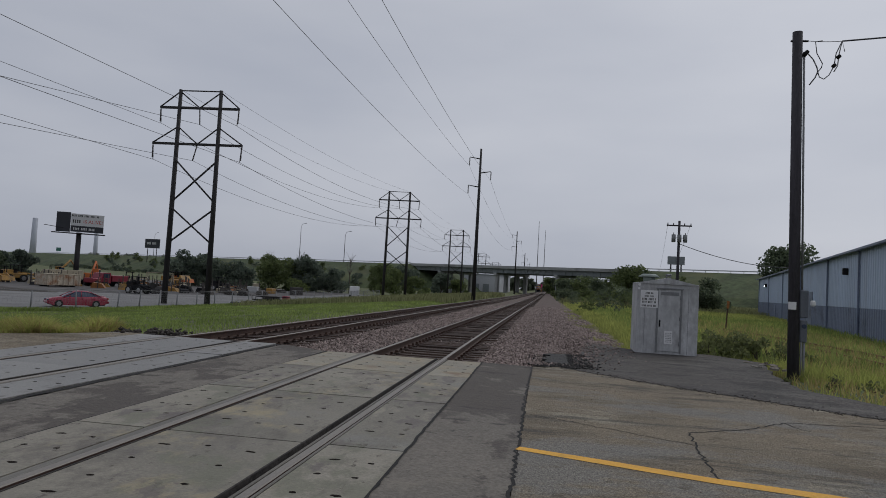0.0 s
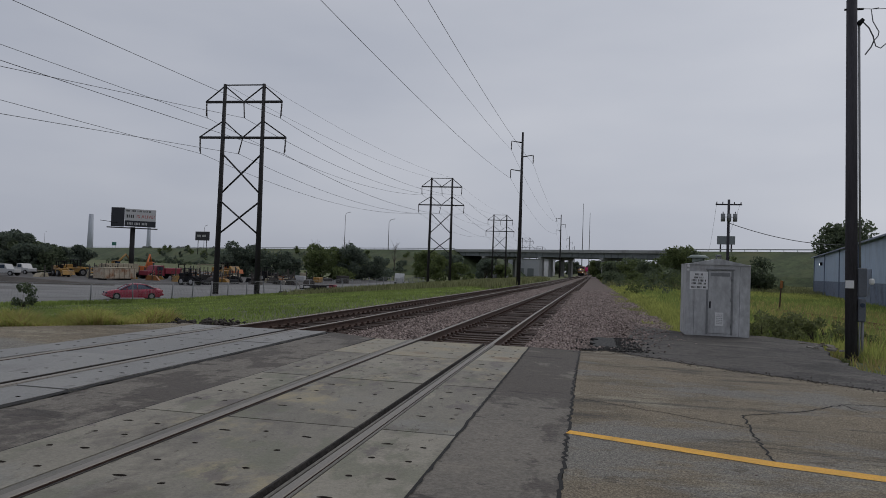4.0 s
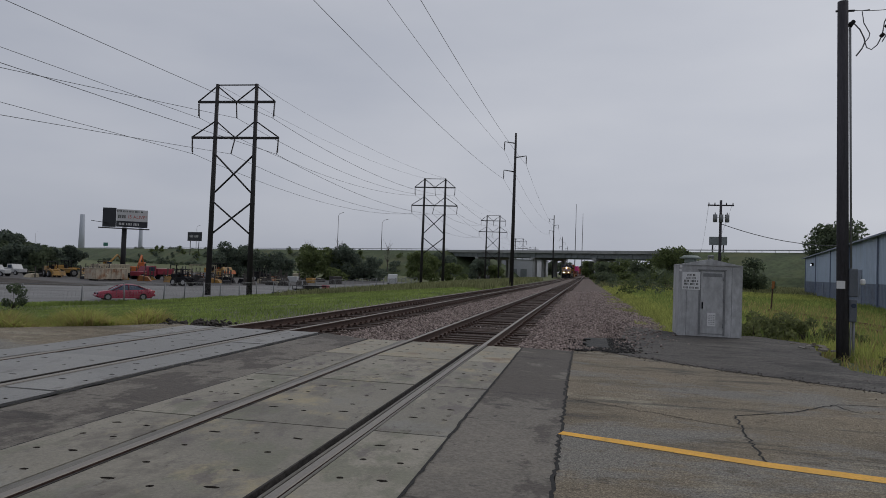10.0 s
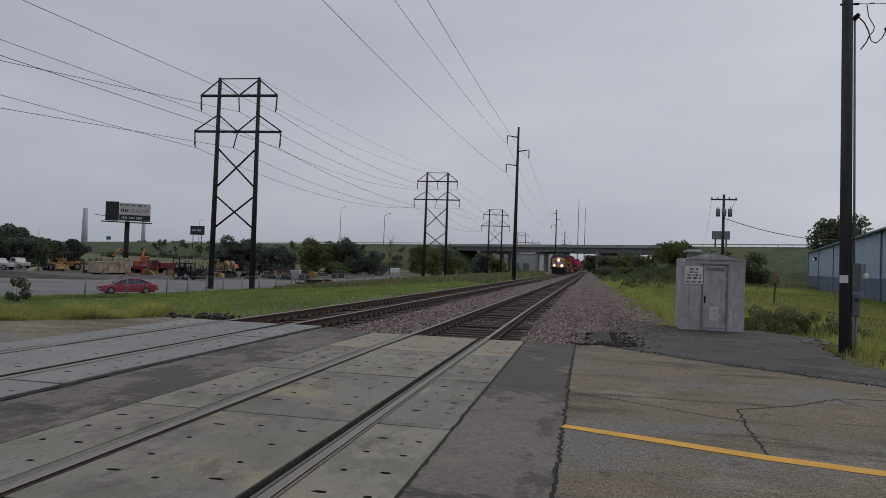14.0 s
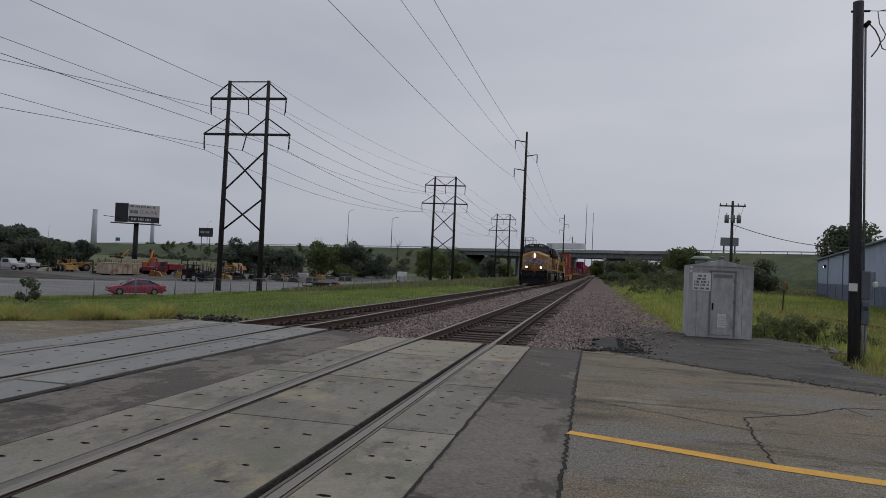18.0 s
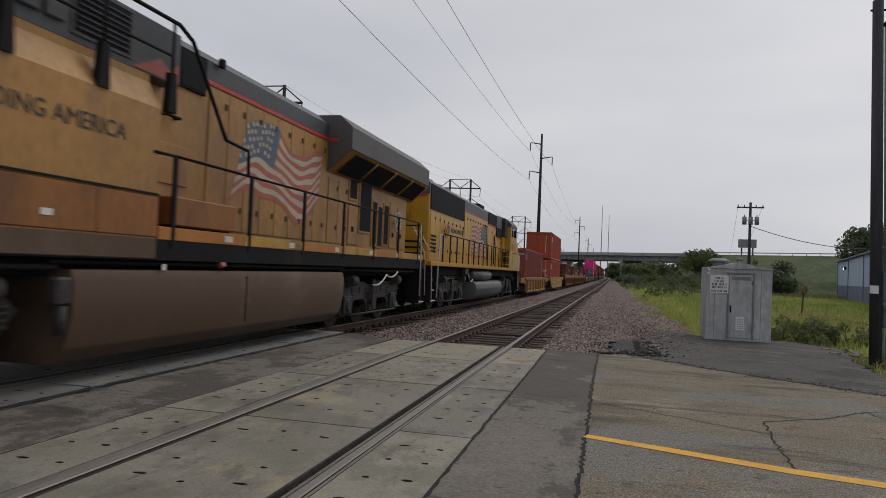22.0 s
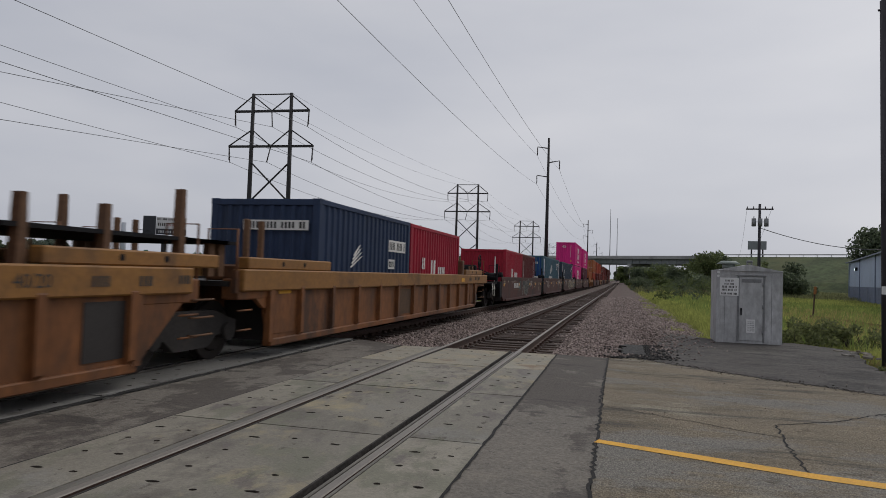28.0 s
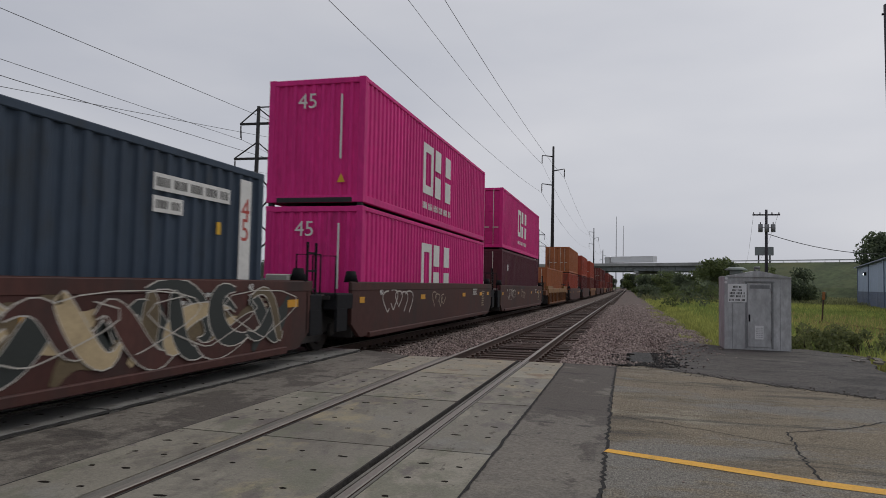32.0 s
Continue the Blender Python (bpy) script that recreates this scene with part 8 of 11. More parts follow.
part("handrail", Mesh().pipe([(1.42, 0.35, 0.85), (1.42, -0.25, 0.85), (1.42, -0.3, 0.7), (1.42, 0.35, 0.62)], 0.018, 5), GRAF_CREAM, W)
part("deck_flap", Mesh().box(0.95, 1.46, 0.6, 2.5, 1.202, 1.235, 0, 0.008), CAR_POST, W)
bars([(0, 0, 0.35, 0.04), (0, -0.07, 0.35, 0.04), (0.5, 0, 0.14, 0.1)], W, DARK_TEXT, pose(1.457, 2.05, 1.12, 90, 0, 90))
part("faded_mark", Mesh().box(1.446, 1.45, 9.15, 10.35, 0.84, 0.93), WHITE_TRIM, W)
for y in (9.25, 9.75, 10.25):
    part("faded_mark", Mesh().prism([(y, 0.42), (y + 0.16, 0.42), (y + 0.28, 0.82), (y + 0.12, 0.82)], 1.446, 1.45, 'x'), PALE_RED, W)
on_train(W, 63.85)
for lvl, dl in ((0, True), (2.67, False)):
    C = container(12.19, 2.59, BOX_ORANGE, "orange-red forty-foot container with white mark", dl)
    logo_blocks(C, 0.5, 1.66 if lvl else 1.7, 0.44, WHITE_TRIM)
    if dl:
        end_bars(C, -0.98, 1.42, [(0, 0, 0.42, 0.18)], WHITE_TRIM)
        part("round_mark", Mesh().tube((-0.35, -0.03, 1.95), (-0.35, -0.022, 1.95), 0.07, n=12), WHITE_TRIM, C)
        end_bars(C, 0.15, 1.0, [(0, 0.52, 0.22, 0.09), (0.32, 0.52, 0.42, 0.09), (0.4, 0.36, 0.26, 0.08), (0, 0.16, 0.3, 0.06), (0.5, 0.16, 0.24, 0.06), (0, 0.0, 0.2, 0.06), (0.5, 0.0, 0.24, 0.06), (0, -0.2, 0.18, 0.06), (0.5, -0.2, 0.24, 0.06)], WHITE_TRIM)
        part("warning_triangle", Mesh().prism([(-0.42, 0.28), (-0.2, 0.28), (-0.31, 0.48)], -0.028, -0.02), YEL_SIGN, C)
    else:
        bars([(0, 0, 0.09, 1.6)], C, WHITE_TRIM, pose(0.65, -0.022, 0.6, 90, 0, 0))
    load(C, 66.1, lvl)

# third and fourth cars: dark red boxes
W = well_car(20.0, CAR_OLD, "old", top=1.43, bottom=0.22, a=2.1, b=2.1, platform=1.28, ends=(1.5, 18.2, 19.1))
on_train(W, 83.4)
C = container(6.06, 2.59, BOX_DARKRED, "dark red twenty-foot steel container")
load(C, 87.7)
C = container(6.06, 2.59, BOX_DARKRED, "dark red twenty-foot container with a yellow mark")
side_plate(C, 0.6, 1.7, 0.9, 0.3, YEL_SIGN, "mark")
load(C, 93.85)
W = well_car(18.9, CAR_OLD, "old", top=1.43, bottom=0.22, a=2.1, b=2.1, platform=1.28, posts=False, truck_in=-0.1, ends=(1.5, 17.34, 18.27))
side_text("40/20", 0.2, DARK_TEXT, W, 1.523, 15.75, 1.26)
bars([(0, 0, 0.3, 0.12), (0.75, 0, 0.25, 0.12), (1.5, 0.02, 0.25, 0.11)], W, DARK_TEXT, pose(1.523, 16.5, 1.2, 90, 0, 90))
for x, y, h in ((1.25, 15.8, 2.14), (-1.2, 16.7, 2.2), (1.25, 16.95, 2.14), (1.25, 18.33, 2.48), (-1.2, 18.9, 2.48)):
    part("guide_post", Mesh().prism([(y - 0.07, 1.4), (y + 0.07, 1.4), (y + 0.05, h), (y - 0.03, h)], x - 0.06, x + 0.06, 'x'), CAR_POST, W)
on_train(W, 103.8)
for s in (106.7, 112.85):
    C = container(6.06, 2.59, BOX_BROWN, "brown twenty-foot container with white writing")
    bars([(0, 0, 0.09, 1.5), (0.55, 0.3, 0.16, 1.1)], C, WHITE_TRIM, pose(SIDE_X + 0.002, 4.7, 0.7, 90, 0, 90))
    side_plate(C, 5.5, 0.5, 0.14, 0.22, YEL_SIGN, "mark")
    if s > 110:
        for z in (0.5, 0.95, 1.4, 1.85):
            side_plate(C, 1.5, z, 0.26, 0.3, WHITE_TRIM, "mark")
    load(C, s)

# fifth car: one blue and one red twenty-foot box
W = well_car(20.1, CAR_OLD, "old", top=1.43, bottom=0.22, a=2.1, b=2.15, platform=1.28, truck_in=1.2, rear_walk=False, ends=(1.23, 17.7, 18.46), front_truck=False)
on_train(W, 123.0)
part("reflector", Mesh().box(1.52, 1.524, 15.1, 15.56, 1.17, 1.31), SAFETY_YELLOW, W)
bars([(0, 0, 0.45, 0.13), (1.0, 0.02, 0.3, 0.12), (1.6, 0.03, 0.45, 0.11)], W, DARK_TEXT, pose(1.522, 16.4, 1.2, 90, 0, 90))
part("corner_post", Mesh().box(1.05, 1.4, 15.7, 16.0, 1.42, 1.95, 0, 0.03), CAR_POST, W)
for x, y in ((-1.2, 17.2), (-1.2, 18.4), (1.0, 18.7), (1.0, 19.3)):
    part("stanchion", Mesh().pipe([(x, y, 1.2), (x, y, 1.78), (x, y + 0.22, 1.78), (x, y + 0.22, 1.2)], 0.025, 5), CAR_POST, W)
part("valve_box", Mesh().box(-0.4, 0.35, 17.6, 18.1, 1.2, 1.62, 0, 0.04), CAR_POST, W)
C = container(6.06, 2.59, BOX_NAVY, "navy blue twenty-foot container with a white wing mark")
part("id_plate", Mesh().box(-0.45, 1.0, -0.03, -0.026, 1.95, 2.15), WHITE_TRIM, C)
bars([(0, 0, 1.35, 0.13)], C, DARK_TEXT, pose(-0.4, -0.032, 1.985, 90, 0, 0))
wing_mark(C, 1.3, 1.2, 1.2, 0.55, WHITE_TRIM)
id_bars(C, 4.3, 1.75, 1.3, 0.2, DARK_TEXT, WHITE_TRIM)
id_bars(C, 4.3, 1.3, 0.4, 0.15, DARK_TEXT, WHITE_TRIM)
load(C, 126.6)
C = container(6.06, 2.59, BOX_SCARLET, "bright red twenty-foot container with white mark")
bars([(0, 0, 0.35, 0.35), (1.0, -0.3, 0.6, 0.6), (1.9, -0.3, 0.9, 0.4)], C, WHITE_TRIM, pose(SIDE_X + 0.002, 1.2, 1.3, 90, 0, 90))
load(C, 132.75)

# dark brown cars with spray paint
W = well_car(18.75, CAR_BROWN, "brown", top=1.43, bottom=0.25, a=1.55, b=1.25, platform=1.2, posts=False, truck_in=-0.05)
BRAKE_Y = -0.6
part("brake_deck", Mesh().box(-1.3, 1.3, -0.95, 0.28, 1.06, 1.14, 0, 0.01), LOCO_BLACK, W)
part("draft_sill", Mesh().box(-0.3, 0.3, -1.3, 0.2, 0.68, 1.05, 0, 0.03), LOCO_BLACK, W)
part("coupler", Mesh().box(-0.13, 0.13, -2.2, -1.2, 0.72, 0.98, 0, 0.03), LOCO_BLACK, W)
for z in (0.55, 0.85):
    part("sill_step", Mesh().pipe([(1.3, -0.9, 1.1), (1.36, -0.9, z), (1.36, -0.45, z), (1.3, -0.45, 1.1)], 0.018, 5), HANDRAIL_W, W)
for sx in (-1, 1):
    wh = part("brake_wheel", Mesh().pipe([(0.62 * sx, BRAKE_Y + 0.3 * math.cos(a * math.pi / 8), 2.1 + 0.3 * math.sin(a * math.pi / 8)) for a in range(17)], 0.025, 5), LOCO_BLACK, W)
    for i in range(4):
        a = math.pi / 4 + math.pi * i / 2
        part("spoke", Mesh().tube((0.62 * sx, BRAKE_Y, 2.1), (0.62 * sx, BRAKE_Y + 0.3 * math.cos(a), 2.1 + 0.3 * math.sin(a)), 0.02, n=5), LOCO_BLACK, wh)
    part("wheel_post", Mesh().tube((0.62 * sx, BRAKE_Y, 1.1), (0.62 * sx, BRAKE_Y, 2.1), 0.04, n=6), LOCO_BLACK, W)
part("equipment_box", Mesh().box(-0.8, 0.1, 0.85, 1.3, 1.12, 1.6, 0, 0.05), LOCO_BLACK, W)
part("equipment_box", Mesh().box(-0.35, 0.45, BRAKE_Y - 0.1, BRAKE_Y + 0.25, 1.12, 1.95, 0, 0.06), LOCO_BLACK, W)
part("air_reservoir", Mesh().tube((0.3, 0.95, 1.42), (1.15, 0.95, 1.42), 0.19, n=14), LOCO_BLACK, W)
part("brake_cylinder", Mesh().tube((-0.62, BRAKE_Y + 0.3, 1.95), (-0.3, BRAKE_Y + 0.15, 1.98), 0.15, n=12), RUST_ORANGE, W, "rust-red brake cylinder")
for y in (0.2, 0.75, 1.15):
    part("brake_pipe", Mesh().pipe([(-1.2, y, 1.2), (-1.2, y, 1.35 + 0.2 * y), (0.2, y, 1.45 + 0.3 * y), (1.25, y + 0.1, 1.4)], 0.028, 5), LOCO_BLACK, W)
for x in (-1.2, 1.2):
    part("guide_post", Mesh().box(x - 0.05, x + 0.05, 0.75, 0.85, 1.1, 2.05, 0, 0.01), LOCO_BLACK, W)
bars([(0, 0, 1.9, 0.26)], W, WHITE_TRIM, pose(1.447, 4.9, 0.85, 90, 0, 90), "number_row")
scribble(W, 6.6, 7.4, 0.6, 1.25, 1.447, 4, GRAF_TEAL, 0.03, 4)
scribble(W, 4.1, 5.5, 1.1, 1.35, 1.448, 5, GRAF_WHITE, 0.012, 5)
bars([(0, 0, 0.5, 0.05), (0, -0.09, 0.45, 0.05), (0, -0.18, 0.5, 0.05), (1.2, 0, 0.3, 0.05), (1.2, -0.09, 0.3, 0.05)], W, PALE_WHITE, pose(1.447, 1.5, 1.25, 90, 0, 90))
part("sill_line", Mesh().box(1.445, 1.449, 4.6, 7.0, 0.74, 0.77), CAR_POST, W)
part("sill_line", Mesh().box(1.445, 1.449, 4.6, 7.0, 1.14, 1.165), CAR_POST, W)
on_train(W, 146.15)
C = container(6.06, 2.59, BOX_SCARLET, "bright red twenty-foot container with white writing")
bars([(0, 0, 0.1, 1.6)], C, WHITE_TRIM, pose(0.6, -0.024, 0.6, 90, 0, 0))
bars([(0, 0, 0.6, 0.6), (1.0, 0, 1.2, 0.42)], C, WHITE_TRIM, pose(SIDE_X + 0.002, 1.9, 1.0, 90, 0, 90))
load(C, 149.5)
C = container(6.06, 2.59, BOX_DARKRED, "dark red twenty-foot container with white writing")
bars([(0, 0, 0.1, 1.5)], C, WHITE_TRIM, pose(SIDE_X + 0.002, 0.5, 0.7, 90, 0, 90))
bars([(0, 0, 0.1, 1.5), (0.5, 0.2, 0.14, 0.5)], C, WHITE_TRIM, pose(SIDE_X + 0.002, 5.2, 0.7, 90, 0, 90))
load(C, 155.65)


def brown_car(L, s, seed, b=1.6):
    W = well_car(L, CAR_BROWN, "brown", top=1.45, bottom=0.26, a=1.68, b=b, platform=1.2, posts=False, truck_in=0.0, front_truck=False)
    scribble(W, L * 0.18, L * 0.30, 0.7, 1.3, 1.447, seed, GRAF_WHITE, 0.018, 5)
    scribble(W, L * 0.42, L * 0.5, 0.7, 1.2, 1.447, seed + 1, PALE_WHITE, 0.014, 4)
    side_text("40", 0.22, WHITE_TRIM, W, 1.447, 2.9, 1.22)
    bars([(0, 0, 0.7, 0.06), (0, -0.09, 0.6, 0.05), (0, -0.17, 0.7, 0.05)], W, WHITE_TRIM, pose(1.447, L - 4.6, 1.2, 90, 0, 90))
    on_train(W, s)
    return W


def letter_piece(parent, y0, x):
    """Four swollen dark letter-like shapes with a pale outline."""
    layer = 0
    for strokes in ([[(0, 0.40), (0.0, 1.1), (0.1, 1.5), (0.3, 1.2), (0.35, 0.75)], [(0.35, 0.75), (0.45, 1.25), (0.75, 1.5), (0.75, 0.95), (0.7, 0.42)]],
                    [[(1.35, 1.15), (0.85, 1.45), (0.75, 0.4), (1.3, 0.5)]],
                    [[(1.6, 1.2), (1.3, 1.3), (1.2, 0.45), (1.6, 0.5)], [(1.65, 1.25), (1.6, 0.8), (1.7, 0.4)]],
                    [[(1.95, 0.5), (1.95, 1.0), (1.98, 1.3)], [(1.95, 1.0), (2.2, 1.5), (2.35, 1.0), (2.4, 0.75)]]):
        me = Mesh()
        for grow, mi in ((0.022, 0), (0.0, 1)):
            for line in strokes:
                layer += 1
                swoosh(me, [(y0 + a * 1.15, b) for a, b in line], 0.2, 0.34, x + 0.0004 * layer, grow, mi)
        me.v = [(p[0], p[1], min(1.38, max(0.36, p[2]))) for p in me.v]
        tagged(part("graffiti", me, [GRAF_WHITE, GRAF_DARK], parent, fix=False), kind="stuff")


letter_piece(W, 8.3, 1.447)
scribble(W, 11.7, 12.56, 0.85, 1.34, 1.447, 88, GRAF_WHITE, 0.013, 10)
scribble(W, 13.6, 14.7, 0.8, 1.2, 1.447, 89, GRAF_CREAM, 0.01, 6)
part("paint_splash", Mesh().prism([(12.5, 0.95), (12.62, 0.98), (12.8, 0.74), (12.68, 0.7)], 1.446, 1.449, 'x'), RED_TRIM, W)
W = brown_car(18.6, 164.6, 21, 2.1)
scribble(W, 12.62, 13.53, 0.75, 1.38, 1.447, 78, GRAF_WHITE, 0.014, 9)
scribble(W, 14.75, 15.3, 0.75, 1.35, 1.447, 79, PALE_WHITE, 0.01, 5)


C = container(13.72, 2.9, BOX_TEAL, "grey-teal forty-five-foot container with a blue end and white wing mark")
part("end_panel", corrugated(-1.06, 1.06, 0.17, 2.76, 0.0, -1, 0.25, 0.04), BOX_BLUE, C, m=Matrix(((0, 1, 0, 0), (1, 0, 0, 0.012), (0, 0, 1, 0), (0, 0, 0, 1))), fix=False)
part("side_panel", Mesh().box(SIDE_X - 0.01, SIDE_X + 0.004, 0.02, 0.55, 0.17, 2.75), BOX_BLUE, C)
bars([(0, 0, 1.35, 0.16)], C, WHITE_TRIM, pose(-0.55, -0.03, 2.25, 90, 0, 0))
side_plate(C, 0.56, 0.3, 0.32, 2.35, WHITE_TRIM, "white_stripe")
side_text("45", 0.3, RED_TRIM, C, SIDE_X + 0.005, 0.72, 1.6)
wing_mark(C, 4.4, 1.45, 2.8, 0.85, WHITE_TRIM)
id_bars(C, 10.95, 2.36, 1.6, 0.12, DARK_TEXT, WHITE_TRIM)
id_bars(C, 10.95, 2.03, 0.45, 0.11, DARK_TEXT, WHITE_TRIM)
side_plate(C, 13.12, 0.3, 0.24, 2.42, WHITE_TRIM, "white_stripe")
side_text("4", 0.36, RED_TRIM, C, SIDE_X + 0.005, 13.24, 2.1)
side_text("5", 0.36, RED_TRIM, C, SIDE_X + 0.005, 13.24, 1.8)
side_plate(C, 12.28, 1.84, 0.1, 0.18, YEL_SIGN, "mark")
load(C, 167.0)

W = brown_car(18.2, 182.8, 31, 1.35)
throw_up(W, 7.5, 16.2, 0.28, 1.43, 1.449, 9)
scribble(W, 7.6, 16.4, 0.4, 1.36, 1.482, 91, GRAF_WHITE, 0.007, 6)
side_text("40", 0.15, WHITE_TRIM, W, 1.46, 15.29, 1.33)
side_text("20", 0.15, WHITE_TRIM, W, 1.46, 15.29, 1.17)
C = container(14.7, 2.9, BOX_SLATE, "slate blue forty-five-foot container with a white stripe and wing mark")
side_plate(C, 0.56, 0.3, 0.32, 2.35, WHITE_TRIM, "white_stripe")
side_text("4", 0.5, RED_TRIM, C, SIDE_X + 0.005, 0.72, 1.95)
side_text("5", 0.5, RED_TRIM, C, SIDE_X + 0.005, 0.72, 1.5)
side_plate(C, 14.0, 0.3, 0.32, 2.42, WHITE_TRIM, "white_stripe")
side_text("4", 0.5, RED_TRIM, C, SIDE_X + 0.005, 14.16, 2.24)
side_text("5", 0.5, RED_TRIM, C, SIDE_X + 0.005, 14.16, 1.92)
wing_mark(C, 1.6, 1.5, 1.7, 0.62, WHITE_TRIM)
id_bars(C, 12.05, 2.34, 1.62, 0.12, DARK_TEXT, WHITE_TRIM)
id_bars(C, 12.05, 2.06, 0.5, 0.11, DARK_TEXT, WHITE_TRIM)
bars([(0, 0, 0.9, 0.18)], C, WHITE_TRIM, pose(0.0, -0.024, 2.25, 90, 0, 0))
side_plate(C, 13.4, 1.82, 0.1, 0.18, YEL_SIGN, "mark")
load(C, 184.1)

W = brown_car(17.5, 201.0, 41)
for lvl in (0, 2.98):
    C = container(13.72, 2.9, BOX_PINK, "magenta forty-five-foot container with white mark and number")
    end_text("45", 0.5, WHITE_TRIM, C, -0.2, -0.024, 2.35)
    bars([(0, 0, 0.08, 1.5)], C, WHITE_TRIM, pose(0.62, -0.024, 1.0, 90, 0, 0))
    if lvl:
        part("warning_triangle", Mesh().prism([(0.58, 0.45), (0.78, 0.45), (0.68, 0.66)], -0.028, -0.024), YEL_SIGN, C)
    ring_blocks(C, 4.7, 0.85, 1.5, WHITE_TRIM)
    load(C, 203.15, lvl)
W = brown_car(17.6, 218.5, 51)
C = container(13.72, 2.9, BOX_MAROON, "plain maroon forty-five-foot steel container", True)
side_plate(C, 1.5, 1.9, 0.3, 0.3, WHITE_TRIM, "mark")
load(C, 221.1)
C = container(13.72, 2.9, BOX_PINK, "magenta forty-five-foot container with white mark", True)
ring_blocks(C, 4.7, 0.9, 1.45, WHITE_TRIM)
load(C, 221.1, 2.98)

# the rest of the train, far behind
REST = [(BOX_DULL_ORANGE, None), (BOX_ORANGE, BOX_DULL_ORANGE), (BOX_DARKRED, BOX_ORANGE), (BOX_BROWN, BOX_ORANGE), (BOX_DARKRED, None), (BOX_RED, BOX_BROWN), (BOX_BROWN, BOX_DARKRED), (BOX_RED, None), (BOX_DARKRED, BOX_RED), (BOX_BROWN, BOX_BROWN), (BOX_RED, BOX_DARKRED)]
for i, (m0, m1) in enumerate(REST):
    s = 237.0 + i * 19.2
    W = well_car(18.6, CAR_OLD if i % 3 == 0 else CAR_BROWN, "old" if i % 3 == 0 else "brown", detail=i < 2, posts=False)
    on_train(W, s)
    C = container(12.19, 2.59, m0, "rust-coloured forty-foot container in a well car", i % 2 == 0)
    load(C, s + 3.2)
    if m1:
        C = container(12.19, 2.59, m1, "reddish forty-foot container stacked on another", i % 2 == 1)
        load(C, s + 3.2, 2.67)


def motions():
    for ob, s, z in MOVING:
        rows = []
        for t in range(33):
            y = float(np.interp(t, [r[0] for r in NOSE_ROWS], [r[1] for r in NOSE_ROWS])) + s
            (xa, za), (xb, zb) = course(y - 6), course(y + 6)
            rows.append((t, pose(TRACK_FAR + (xa + xb) / 2, y, z + 0.02 + (za + zb) / 2, math.degrees((zb - za) / 12), 0, -math.degrees((xb - xa) / 12))))
        walk(ob, rows)
    for ob, rows in TRAFFIC:
        walk(ob, rows)

# ---- beside the crossing ----
GALV = mat("galvanised_sheet", (0.42, 0.425, 0.43), 0.6, 0.15, var=0.2, scale=1.3, fine=9, bump=0.06, stain=(0.30, 0.30, 0.30), amount=0.5, sscale=3.0, stretch=(1, 1, 0.5))
GALV_DARK = mat("dull_galvanised", (0.20, 0.205, 0.21), 0.6, 0.3, var=0.15, scale=2, fine=20, bump=0.05)
SIGN_WHITE = mat("sign_white", (0.66, 0.66, 0.66), 0.5, var=0.06, scale=3, fine=20, bump=0)
VENT_GREEN = mat("pale_green_vent", (0.27, 0.31, 0.28), 0.6, var=0.1, scale=3, fine=15, bump=0.03)


